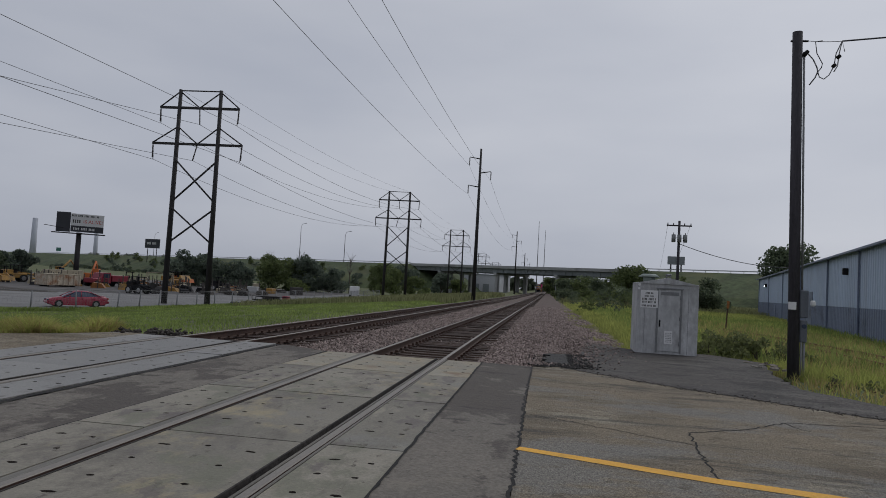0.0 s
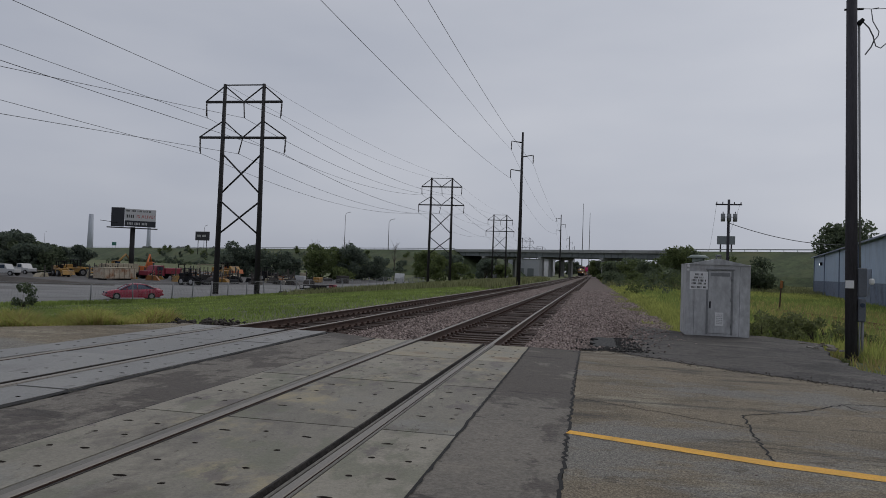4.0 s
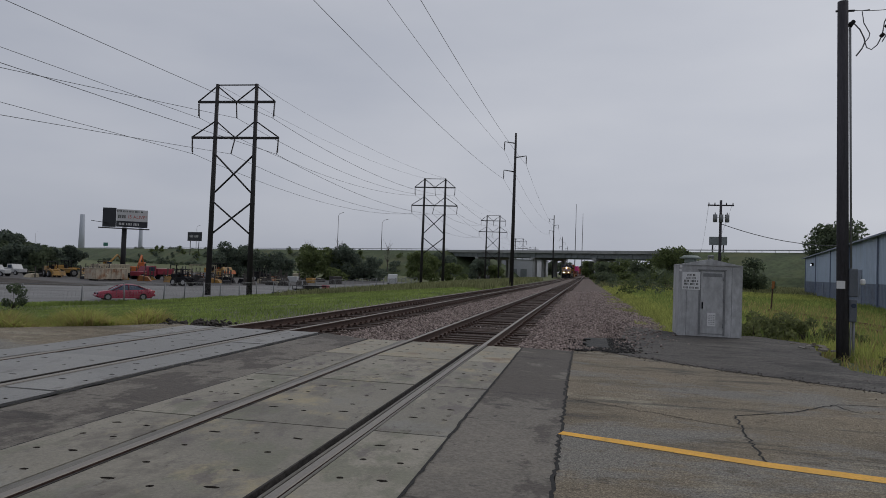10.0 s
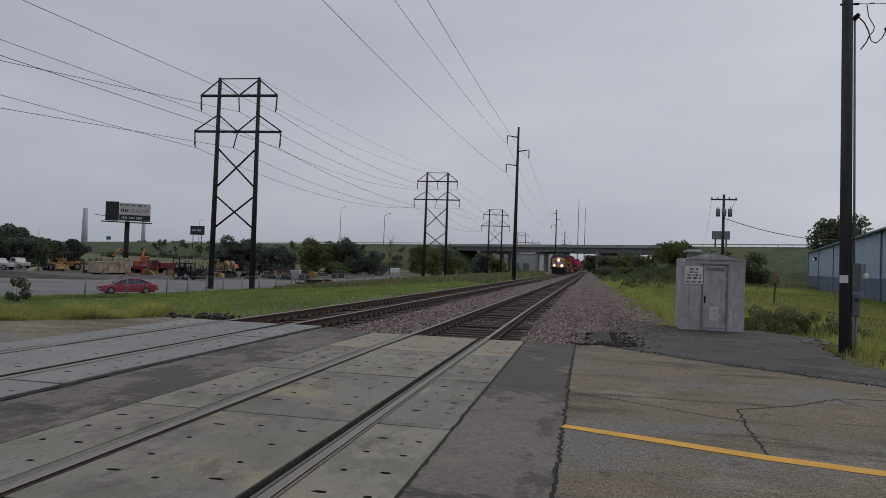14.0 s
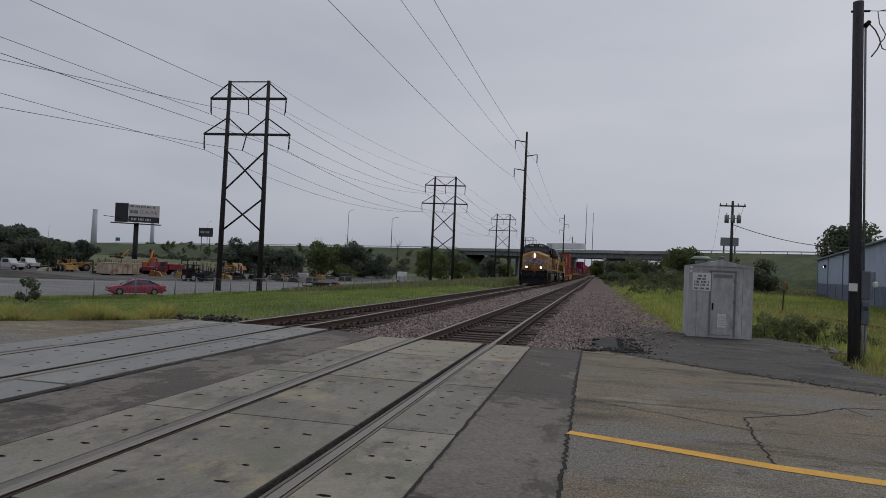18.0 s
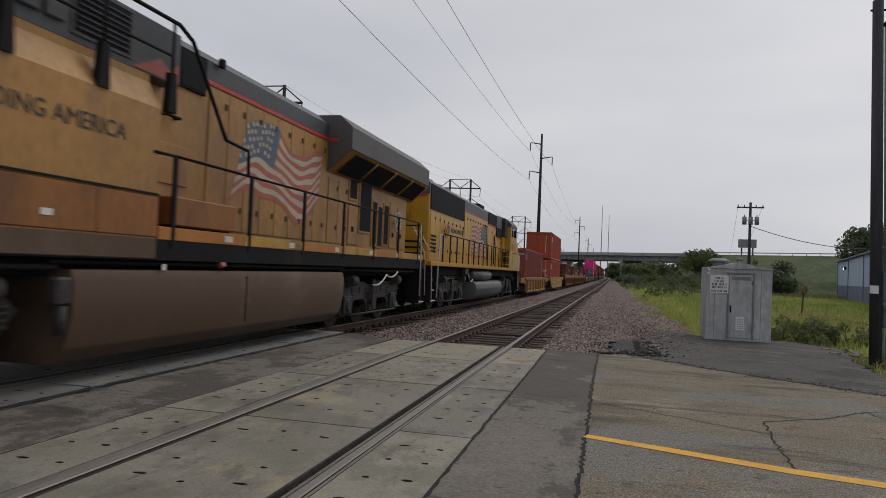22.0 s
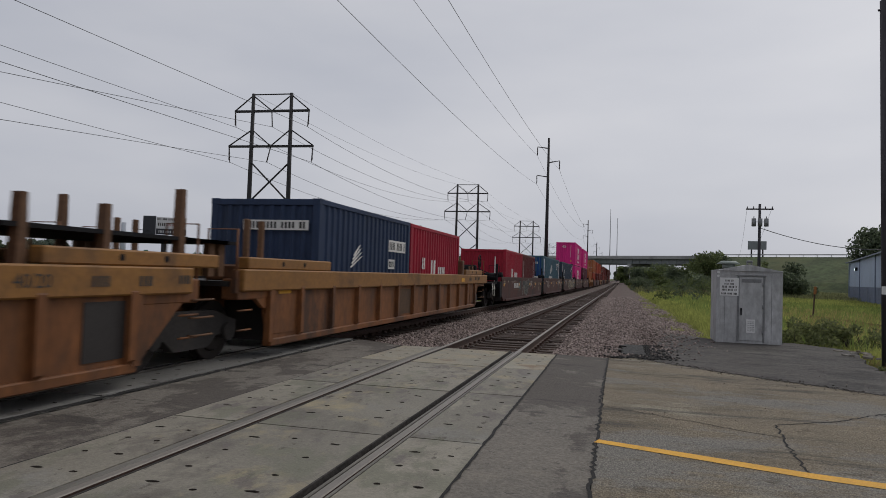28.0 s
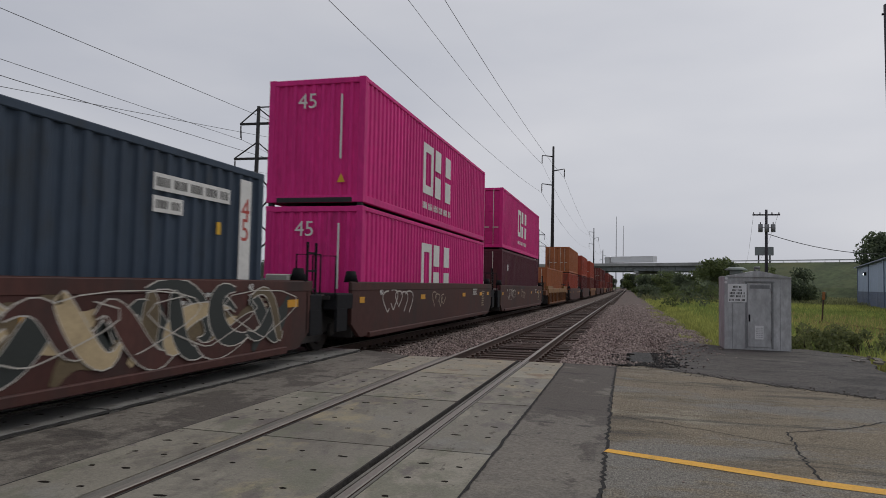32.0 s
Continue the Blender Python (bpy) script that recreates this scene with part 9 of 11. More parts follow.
def build_cabinet():
    c = thing("signal_cabinet", "grey galvanised steel railway signal cabinet with white notice", "cabinet", pose(5.06, 5.62, -0.06, 0, 0, -1.5))
    w, d, h = 1.56, 1.3, 1.86
    part("body", Mesh().box(0, w, 0, d, 0.0, h, 0, 0.012), GALV, c)
    part("plinth", Mesh().box(0.02, w - 0.02, 0.02, d - 0.02, -0.2, 0.02), GALV_DARK, c)
    roof = Mesh()
    roof.add([(-0.02, -0.03, h - 0.02), (w / 2, -0.03, h + 0.15), (w + 0.02, -0.03, h - 0.02), (-0.02, d + 0.03, h - 0.02), (w / 2, d + 0.03, h + 0.15), (w + 0.02, d + 0.03, h - 0.02)], [(0, 1, 4, 3), (1, 2, 5, 4), (0, 2, 1), (3, 4, 5), (0, 3, 5, 2)])
    part("roof", roof, GALV, c)
    door = part("door", Mesh().box(0.55, 1.10, -0.022, 0.0, 0.08, h - 0.17, 0, 0.008), GALV, c)
    part("handle", Mesh().box(0.575, 0.61, -0.06, -0.02, 0.72, 0.9, 0, 0.01), LOCO_BLACK, door)
    for z in (0.3, 0.95, 1.5):
        part("hinge", Mesh().tube((1.1, -0.03, z - 0.05), (1.1, -0.03, z + 0.05), 0.014, n=8), GALV_DARK, door)
    nt = part("notice", Mesh().box(0.72, 0.92, -0.028, -0.022, 0.28, 0.62), SIGN_WHITE, door)
    bars([(0.02, 0.26 - 0.045 * k, 0.15, 0.018) for k in range(6)], nt, GALV_DARK, pose(0.73, -0.0285, 0.29, 90, 0, 0))
    part("name_plate", Mesh().box(0.6, 1.06, -0.028, -0.022, h - 0.31, h - 0.22), GALV_DARK, door)
    part("door_frame", Mesh().box(0.50, 0.545, -0.015, 0.0, 0.05, h - 0.13).box(1.105, 1.15, -0.015, 0.0, 0.05, h - 0.13).box(0.48, 1.17, -0.035, 0.0, h - 0.15, h - 0.12), GALV_DARK, c)
    sg = part("sign", Mesh().box(0.09, 0.53, -0.02, -0.012, h - 0.66, h - 0.2), SIGN_WHITE, c, "white notice with dark writing")
    bars([(0.12, 0.36, 0.2, 0.05), (0.1, 0.28, 0.26, 0.045), (0.04, 0.20, 0.36, 0.055), (0.04, 0.125, 0.36, 0.05), (0.03, 0.03, 0.38, 0.05)], sg, DARK_TEXT, pose(0.09, -0.021, h - 0.66, 90, 0, 0))
    part("lifting_eye", Mesh().tube((w / 2 - 0.05, 0.02, h + 0.12), (w / 2 - 0.05, 0.02, h + 0.22), 0.02, n=8).tube((w / 2 + 0.05, 0.02, h + 0.12), (w / 2 + 0.05, 0.02, h + 0.22), 0.02, n=8).tube((w / 2 - 0.07, 0.02, h + 0.22), (w / 2 + 0.07, 0.02, h + 0.22), 0.03, n=8), GALV_DARK, c)
    v = Mesh()
    v.tube((0.38, 0.8, h + 0.05), (0.38, 0.8, h + 0.17), 0.16, n=16)
    v.tube((0.38, 0.8, h + 0.17), (0.38, 0.8, h + 0.25), 0.30, 0.18, 16)
    part("roof_vent", v, VENT_GREEN, c, "pale green mushroom vent")
    bl = Mesh().tube((0.05, -0.05, h - 0.06), (0.05, 0.0, h - 0.06), 0.035, n=10).tube((0.04, -0.05, h - 0.16), (0.04, 0.0, h - 0.16), 0.03, n=10)
    part("indicator", bl, SIGN_WHITE, c)
    part("corner_seam", Mesh().box(1.3, 1.31, -0.004, 0.0, 0.02, h - 0.05), GALV_DARK, c)
    part("corner_seam", Mesh().box(0.2, 0.21, -0.004, 0.0, 0.02, h - 0.7), GALV_DARK, c)


build_cabinet()


METER_GREY = mat("weathered_meter_box", (0.11, 0.12, 0.14), 0.6, 0.2, var=0.15, scale=2, bump=0.05)


def build_near_pole():
    p = thing("utility_pole", "weathered dark wooden utility pole with grey meter box", "utility pole", pose(8.53, 4.26, -0.36))
    part("shaft", Mesh().tube((0, 0, -0.2), (-0.13, 0, 8.4), 0.132, 0.112, 16), POLE_WOOD, p)
    part("meter_box", Mesh().box(0.07, 0.26, -0.12, 0.06, 1.5, 2.15, 0, 0.02), METER_GREY, p)
    mb = part("lower_box", Mesh().box(0.09, 0.25, -0.11, 0.05, 0.92, 1.44, 0, 0.02), METER_GREY, p)
    part("meter_window", Mesh().tube((0.17, -0.11, 1.3), (0.17, -0.14, 1.3), 0.05, n=14), GLASS, mb)
    part("conduit", Mesh().tube((0.12, -0.07, 2.15), (0.02, -0.04, 7.85), 0.025, n=8).tube((0.2, -0.05, -0.1), (0.2, -0.05, 0.95), 0.03, n=8).tube((0.13, -0.08, -0.1), (0.13, -0.08, 0.95), 0.02, n=8), GALV_DARK, p)
    part("weather_head", Mesh().tube((0.0, -0.03, 7.8), (0.1, -0.06, 7.92), 0.06, 0.045, 8), LOCO_BLACK, p)
    part("tag", Mesh().box(-0.2, -0.03, -0.17, -0.13, 1.68, 1.86), SIGN_WHITE, p)
    part("floodlight", Mesh().box(0.33, 0.43, -0.1, 0.02, 1.78, 1.92, 0, 0.03), SIGN_WHITE, p)
    part("bracket", Mesh().tube((-0.28, 0, 8.18), (0.12, 0, 8.18), 0.025, n=6), LOCO_BLACK, p)
    sag_wire((8.55, 4.2, 7.81), (9.39, 4.2, 7.8), 0.02, 0.008, "service_drop", "black service cable leaving the wooden pole", n=6)
    sag_wire((9.39, 4.2, 7.8), (26.0, 2.2, 10.0), 0.35, 0.02, "service_drop", "black service cable leaving the wooden pole", n=12)
    for pts, r in (([(8.52, 4.2, 7.52), (8.62, 4.2, 7.5), (8.75, 4.2, 7.35), (8.84, 4.2, 7.15), (8.86, 4.2, 7.05), (8.8, 4.2, 6.9), (8.68, 4.2, 6.73)], 0.015),
                   ([(8.95, 4.2, 7.81), (8.79, 4.2, 7.79), (8.83, 4.2, 7.5), (8.96, 4.2, 7.25), (8.94, 4.2, 7.15), (8.86, 4.2, 7.05)], 0.011),
                   ([(8.86, 4.2, 7.05), (8.9, 4.2, 6.92), (9.0, 4.2, 6.87), (9.12, 4.2, 6.98), (9.22, 4.2, 7.2), (9.26, 4.2, 7.5), (9.39, 4.2, 7.8)], 0.012),
                   ([(9.22, 4.2, 7.05), (9.3, 4.2, 7.2), (9.32, 4.2, 7.45), (9.39, 4.2, 7.8), (9.45, 4.2, 7.55)], 0.012)):
        solid("cable_loop", Mesh().pipe(pts, r, 6), WIRE, "looped black service wire below the cable", "wire", group="overhead wires")
    for x, z in ((9.22, 7.2), (9.32, 7.42)):
        solid("wire_connector", Mesh().tube((x - 0.03, 4.2, z - 0.03), (x + 0.03, 4.2, z + 0.03), 0.045, n=8), LOCO_BLACK, "black connector on the service wire", "connector", group="wire connectors")


build_near_pole()


def build_transformer_pole():
    p = thing("utility_pole", "wooden distribution pole with crossarm and transformer cans", "utility pole", pose(15.5, 57.1, -0.7))
    part("shaft", Mesh().tube((0, 0, -0.2), (0, 0, 9.7), 0.17, 0.12, 10), POLE_WOOD, p)
    part("crossarm", Mesh().box(-1.2, 1.2, -0.06, 0.06, 9.15, 9.28), POLE_WOOD, p)
    for x in (-1.1, -0.55, 0.5, 1.1):
        part("pin_insulator", Mesh().tube((x, 0, 9.25), (x, 0, 9.48), 0.06, 0.04, 8), INSUL, p)
    for x in (-0.55, 0.0, 0.55):
        t = part("transformer", Mesh().tube((x, -0.25, 7.55), (x, -0.25, 8.3), 0.2, n=12), GALV_DARK, p, "grey transformer can")
        part("bushing", Mesh().tube((x, -0.25, 8.3), (x, -0.25, 8.5), 0.04, n=6), INSUL, t)
    part("cutout_bar", Mesh().tube((-0.7, 0, 8.0), (0.7, 0, 8.0), 0.03, n=6), GALV_DARK, p)
    sag_wire((15.6, 57.1, 6.7), (34, 70, 5.9), 1.0, 0.035, "service_drop", "thick black service cable between pole and building", n=16)
    for x in (-1.1, 1.1):
        sag_wire((15.5 + x, 57.1, 8.78), (15.5 + x + 20, 190, 8.8), 2.0, 0.012)


build_transformer_pole()
m = thing("marker_post", "leaning metal post with faded orange top in the grass", "post", pose(12.3, 25.6, -0.6, 0, 3, 0))
part("stake", Mesh().box(-0.03, 0.03, -0.03, 0.03, 0, 2.0), RAIL, m)
part("marker", Mesh().box(-0.07, 0.07, -0.05, -0.03, 1.6, 2.0, 0, 0.01), RUST_ORANGE, m)

# old spur track in the grass
SPUR = [(12.6, 4.0), (12.7, 9.0), (12.7, 14.0), (12.0, 22), (10.6, 31), (9.4, 40), (8.7, 52), (8.4, 70), (8.3, 110)]


def build_spur():
    sp = thing("old_siding", "rusty disused siding rails half hidden in the grass", "railway track", kind="structure")
    for off in (0.0, 1.505):
        me = Mesh()
        pts = []
        for i, (x, y) in enumerate(SPUR):
            a, b = SPUR[max(0, i - 1)], SPUR[min(len(SPUR) - 1, i + 1)]
            d = Vector((b[0] - a[0], b[1] - a[1])).normalized()
            pts.append((x + d.y * off, y - d.x * off))
        for (xa, ya), (xb, yb) in zip(pts, pts[1:]):
            me.add([(xa - 0.035, ya, -0.16), (xa + 0.035, ya, -0.16), (xb + 0.035, yb, -0.16), (xb - 0.035, yb, -0.16), (xa - 0.04, ya, -0.36), (xa + 0.04, ya, -0.36), (xb + 0.04, yb, -0.36), (xb - 0.04, yb, -0.36)],
                   [(0, 1, 2, 3), (0, 4, 5, 1), (1, 5, 6, 2), (2, 6, 7, 3), (3, 7, 4, 0)])
        part("rail", me, SPUR_RUST, sp)


SPUR_RUST = mat("orange_rust_rail", (0.20, 0.12, 0.06), 0.8, 0.2, var=0.3, scale=3, fine=30, bump=0.2)
build_spur()

# blue metal shed
SHED_BLUE = mat("pale_blue_siding", (0.39, 0.465, 0.58), 0.55, 0.1, var=0.08, scale=0.25, fine=6, bump=0.03, stain=(0.33, 0.38, 0.47), amount=0.3, sscale=0.3, stretch=(1, 1, 0.2))
SHED_DARK = mat("slate_blue_siding", (0.16, 0.19, 0.26), 0.55, 0.1, var=0.1, scale=0.25, fine=6, bump=0.03, stain=(0.08, 0.095, 0.13), amount=0.3, sscale=0.3)
SHED_ROOF = mat("grey_metal_roof", (0.24, 0.26, 0.29), 0.5, 0.3, var=0.08, scale=0.2, fine=4, bump=0.03)


def build_shed():
    ang = math.degrees(math.atan2(-20.1, 96.0))
    b = thing("metal_shed", "long pale blue metal warehouse with a darker base", "building", pose(20.3, 20.0, -0.9, 0, 0, ang), kind="")
    L, Wd, H, base = 99.0, 28.0, 6.4, 2.3
    up = corrugated(0, L, base, H, 0.0, -1, 0.6, 0.05)
    part("wall", up, SHED_BLUE, b, "ribbed pale blue siding", fix=False)
    part("base_wall", corrugated(0, L, 0, base - 0.02, -0.01, -1, 0.6, 0.05), SHED_DARK, b, "dark slate-blue lower siding", fix=False)
    part("inner_wall", Mesh().box(0.08, 0.25, 0.05, L - 0.05, 0, H - 0.05), SHED_DARK, b)
    for y in (0.0, L):
        g = Mesh().prism([(0.06, 0), (Wd, 0), (Wd, H), (Wd / 2, H + 2.6), (0.06, H)], y - 0.1, y + 0.1)
        part("gable", g, SHED_BLUE, b)
    part("back_wall", Mesh().box(Wd - 0.2, Wd, 0, L, 0, H), SHED_BLUE, b)
    for s in (0, 1):
        x0, x1 = (-0.35, Wd / 2) if s == 0 else (Wd + 0.35, Wd / 2)
        r = Mesh()
        r.add([(x0, -0.3, H - 0.02), (x1, -0.3, H + 2.7), (x1, L + 0.3, H + 2.7), (x0, L + 0.3, H - 0.02), (x0, -0.3, H - 0.14), (x1, -0.3, H + 2.58), (x1, L + 0.3, H + 2.58), (x0, L + 0.3, H - 0.14)],
              [(0, 1, 2, 3), (4, 7, 6, 5), (0, 4, 5, 1), (2, 6, 7, 3), (0, 3, 7, 4)])
        part("roof", r, SHED_ROOF, b)
    part("gutter", Mesh().box(-0.45, -0.3, -0.3, L + 0.3, H - 0.22, H - 0.05, 0, 0.02), SHED_DARK, b)
    for y in (6, 18, 30, 46, 62, 80, 97):
        part("downpipe", Mesh().box(-0.14, -0.02, y - 0.06, y + 0.06, 0.1, H - 0.15, 0, 0.02), SHED_DARK, b)
    for y in (22, 52, 84):
        lm = part("wall_lamp", Mesh().box(-0.35, 0.0, y - 0.2, y + 0.2, 4.7, 5.2, 0, 0.03), LOCO_BLACK, b)
        if y == 84:
            part("lens", Mesh().box(-0.37, -0.35, y - 0.15, y + 0.15, 4.75, 5.0), LAMP_WHITE, lm, "lit lamp lens")
    part("door", Mesh().box(-0.06, 0.0, 38, 41.5, 0, 3.6, 0, 0.01), SHED_DARK, b)
    part("door", Mesh().box(-0.06, 0.0, 70, 71.1, 0, 2.1, 0, 0.01), SHED_DARK, b)


LAMP_WHITE = lamp_mat("wall_lamp_glow", (0.9, 0.95, 1.0), 5.0)
build_shed()

# litter by the apron's corner
rng = random.Random(3)
for k in range(16):
    me = Mesh()
    r = rng.uniform(0.08, 0.2)
    pts = [(r * rng.uniform(0.6, 1.2) * math.cos(a), r * rng.uniform(0.6, 1.2) * math.sin(a)) for a in (0, 1.1, 2.0, 3.2, 4.3, 5.4)]
    me.prism([(x * 0.6, y * 0.6) for x, y in pts], 0, rng.uniform(0.02, 0.05), 'z')
    solid("concrete_fragment", me, PAVING, "broken pale concrete fragment at the asphalt edge", "rubble", pose(7.75 + rng.uniform(-0.35, 0.45), 4.2 + rng.uniform(-0.9, 0.6), -0.06, rng.uniform(-8, 8), rng.uniform(-8, 8), rng.uniform(0, 360)), group="rubble at the apron")

# ---- yard ----
CHAIN = mat("fence_steel", (0.20, 0.20, 0.20), 0.6, 0.4, var=0.15, bump=0)
FENCE = [(-52, 12), (-45, 21), (-38.6, 30.8), (-36.8, 34.8), (-34.1, 41.7), (-33.4, 50.2), (-30.7, 68.8), (-29.2, 90), (-28.0, 115)]


def build_fence():
    f = thing("wire_fence", "sagging chain-link fence on leaning steel posts", "fence")
    rng = random.Random(4)
    tops = []
    for (xa, ya), (xb, yb) in zip(FENCE, FENCE[1:]):
        n = max(1, round(math.hypot(xb - xa, yb - ya) / 3.2))
        for i in range(n):
            t = i / n
            tops.append((xa + (xb - xa) * t, ya + (yb - ya) * t))
    lean = []
    for x, y in tops:
        z = float(ground_z(np.array(x), np.array(y)))
        dx, dy = rng.uniform(-0.16, 0.16), rng.uniform(-0.16, 0.16)
        h = rng.uniform(1.5, 1.75)
        part("post", Mesh().tube((x, y, z - 0.2), (x + dx, y + dy, z + h), 0.055, n=6), GALV_DARK, f)
        lean.append(((x, y, z), (x + dx, y + dy, z + h)))
    for (b0, t0), (b1, t1) in zip(lean, lean[1:]):
        me = Mesh()
        for k in range(8):
            u = (k + 0.5) / 8
            me.tube(Vector(b0).lerp(Vector(t0), u), Vector(b1).lerp(Vector(t1), u), 0.004, n=3, caps=False)
        for k in range(14):
            u, w = k / 14, (k + 1) / 14
            a0, a1 = Vector(b0).lerp(Vector(b1), u), Vector(t0).lerp(Vector(t1), w)
            me.tube(a0, a1, 0.0035, n=3, caps=False)
            a0, a1 = Vector(b0).lerp(Vector(b1), w), Vector(t0).lerp(Vector(t1), u)
            me.tube(a0, a1, 0.0035, n=3, caps=False)
        part("mesh_panel", me, CHAIN, f, fix=False)
        part("top_rail", Mesh().tube(t0, t1, 0.022, n=5), CHAIN, f)


build_fence()
CAR_RED = mat("red_car_paint", (0.27, 0.02, 0.045), 0.28, var=0.06, scale=1, fine=8, bump=0, spec=0.6)
RUBBER = mat("tyre_rubber", (0.02, 0.02, 0.02), 0.85, var=0.2, scale=5, bump=0.1)
RIM = mat("wheel_rim", (0.35, 0.35, 0.36), 0.35, 0.8, var=0.1, bump=0)
MACHINE_YELLOW = mat("machine_yellow", (0.33, 0.18, 0.035), 0.5, var=0.15, scale=1, fine=8, bump=0.03, stain=(0.13, 0.085, 0.04), amount=0.5)
MACHINE_ORANGE = mat("machine_orange", (0.42, 0.11, 0.025), 0.5, var=0.12, scale=1, fine=8, bump=0.03)
TRUCK_RED = mat("truck_red", (0.20, 0.018, 0.035), 0.4, var=0.1, scale=1, fine=8, bump=0)
TRUCK_WHITE = mat("truck_white", (0.45, 0.45, 0.45), 0.4, var=0.06, scale=1, fine=8, bump=0)
CRATE_TAN = mat("tan_panels", (0.33, 0.29, 0.21), 0.7, var=0.15, scale=0.8, fine=6, bump=0.1, stain=(0.25, 0.2, 0.13), amount=0.3)
DIRT = mat("dark_earth", (0.07, 0.062, 0.055), 0.95, var=0.3, scale=0.5, fine=5, bump=0.6)


def vehicle_wheel(parent, x, y, r, w, s):
    t = part("wheel", Mesh().tube((x - s * w, y, r), (x, y, r), r, n=18), RUBBER, parent)
    part("rim", Mesh().tube((x - s * 0.02, y, r), (x + s * 0.012, y, r), r * 0.62, r * 0.55, 14), RIM, t)


def build_car():
    """A rounded saloon: length along y, nose at y 0."""
    c = thing("parked_car", "red four-door saloon car parked on the gravel", "car", pose(-39.2, 39.4, -2.37, 0, 0, -40.8))
    def shell(rows, mi=0):
        me = Mesh()
        n = len(rows[0])
        for r in rows:
            me.v.extend(r)
        for a in range(len(rows) - 1):
            for i in range(n - 1):
                me.f.append((a * n + i, a * n + i + 1, (a + 1) * n + i + 1, (a + 1) * n + i))
                me.m.append(mi)
                me.s.append(True)
        return me
    ys = [(0.0, 0.40, 0.58, 0.60), (0.1, 0.28, 0.68, 0.76), (0.45, 0.2, 0.78, 0.86), (1.0, 0.2, 0.86, 0.89), (1.5, 0.2, 0.92, 0.9), (2.4, 0.2, 0.94, 0.9), (3.4, 0.2, 0.97, 0.9), (4.0, 0.22, 1.02, 0.88), (4.45, 0.28, 1.02, 0.83), (4.66, 0.38, 0.90, 0.75), (4.73, 0.45, 0.72, 0.68)]
    rows = [[(-w, y, b), (-w - 0.0, y, (b + t) / 2 + 0.1), (-w * 0.93, y, t - 0.02), (0, y, t + 0.03), (w * 0.93, y, t - 0.02), (w, y, (b + t) / 2 + 0.1), (w, y, b)] for y, b, t, w in ys]
    part("body", shell(rows), CAR_RED, c)
    part("underside", Mesh().box(-0.8, 0.8, 0.3, 4.5, 0.2, 0.4), LOCO_BLACK, c)
    cab = [(1.15, 0.90, 0.84, 0.0), (1.6, 1.17, 0.70, 0), (2.0, 1.35, 0.62, 1), (2.45, 1.41, 0.58, 1), (3.0, 1.39, 0.58, 1), (3.45, 1.29, 0.63, 1), (3.85, 1.12, 0.72, 0), (4.15, 1.0, 0.80, 0)]
    part("glasshouse", shell([[(-0.84, y, 0.90), (-w, y, t - 0.01), (0, y, t + 0.02), (w, y, t - 0.01), (0.84, y, 0.90)] for y, t, w, k in cab]), GLASS, c)
    part("roof", shell([[(-w - 0.015, y, t - 0.05), (-w * 0.9, y, t + 0.015), (0, y, t + 0.045), (w * 0.9, y, t + 0.015), (w + 0.015, y, t - 0.05)] for y, t, w in ((1.92, 1.33, 0.64), (2.1, 1.37, 0.62), (2.45, 1.41, 0.60), (3.0, 1.39, 0.60), (3.3, 1.335, 0.63))]), CAR_RED, c)
    for s in (-1, 1):
        for ya, za, yb, zb in ((1.2, 0.92, 1.98, 1.34), (2.55, 0.94, 2.55, 1.4), (4.1, 1.0, 3.3, 1.33)):
            part("pillar", Mesh().tube((s * 0.85, ya, za), (s * 0.63, yb, zb), 0.035, n=6), CAR_RED, c)
        for y in (0.85, 3.75):
            vehicle_wheel(c, s * 0.9, y, 0.32, 0.22, s)
        part("headlight", Mesh().box(s * 0.55 - 0.16, s * 0.55 + 0.16, -0.01, 0.12, 0.56, 0.7, 0, 0.03), GLASS, c)
        part("tail_light", Mesh().box(s * 0.55 - 0.2, s * 0.55 + 0.2, 4.68, 4.77, 0.7, 0.88, 0, 0.02), RED_TRIM, c)
        part("door_mirror", Mesh().box(s * 0.98 - 0.08, s * 0.98 + 0.08, 1.6, 1.7, 0.92, 1.05, 0, 0.02), CAR_RED, c)
        for y in (2.55, 3.45):
            part("door_handle", Mesh().box(s * 0.905 - 0.012, s * 0.905 + 0.012, y, y + 0.14, 0.76, 0.79), LOCO_BLACK, c)
        part("door_gap", Mesh().box(s * 0.9 - 0.006, s * 0.9 + 0.004, 2.6, 2.615, 0.32, 0.9).box(s * 0.9 - 0.006, s * 0.9 + 0.004, 1.5, 1.515, 0.32, 0.88), LOCO_BLACK, c)
    part("bumper", Mesh().box(-0.8, 0.8, -0.06, 0.1, 0.34, 0.52, 0, 0.05), CAR_RED, c)
    part("bumper", Mesh().box(-0.8, 0.8, 4.66, 4.83, 0.38, 0.58, 0, 0.05), CAR_RED, c)


build_car()


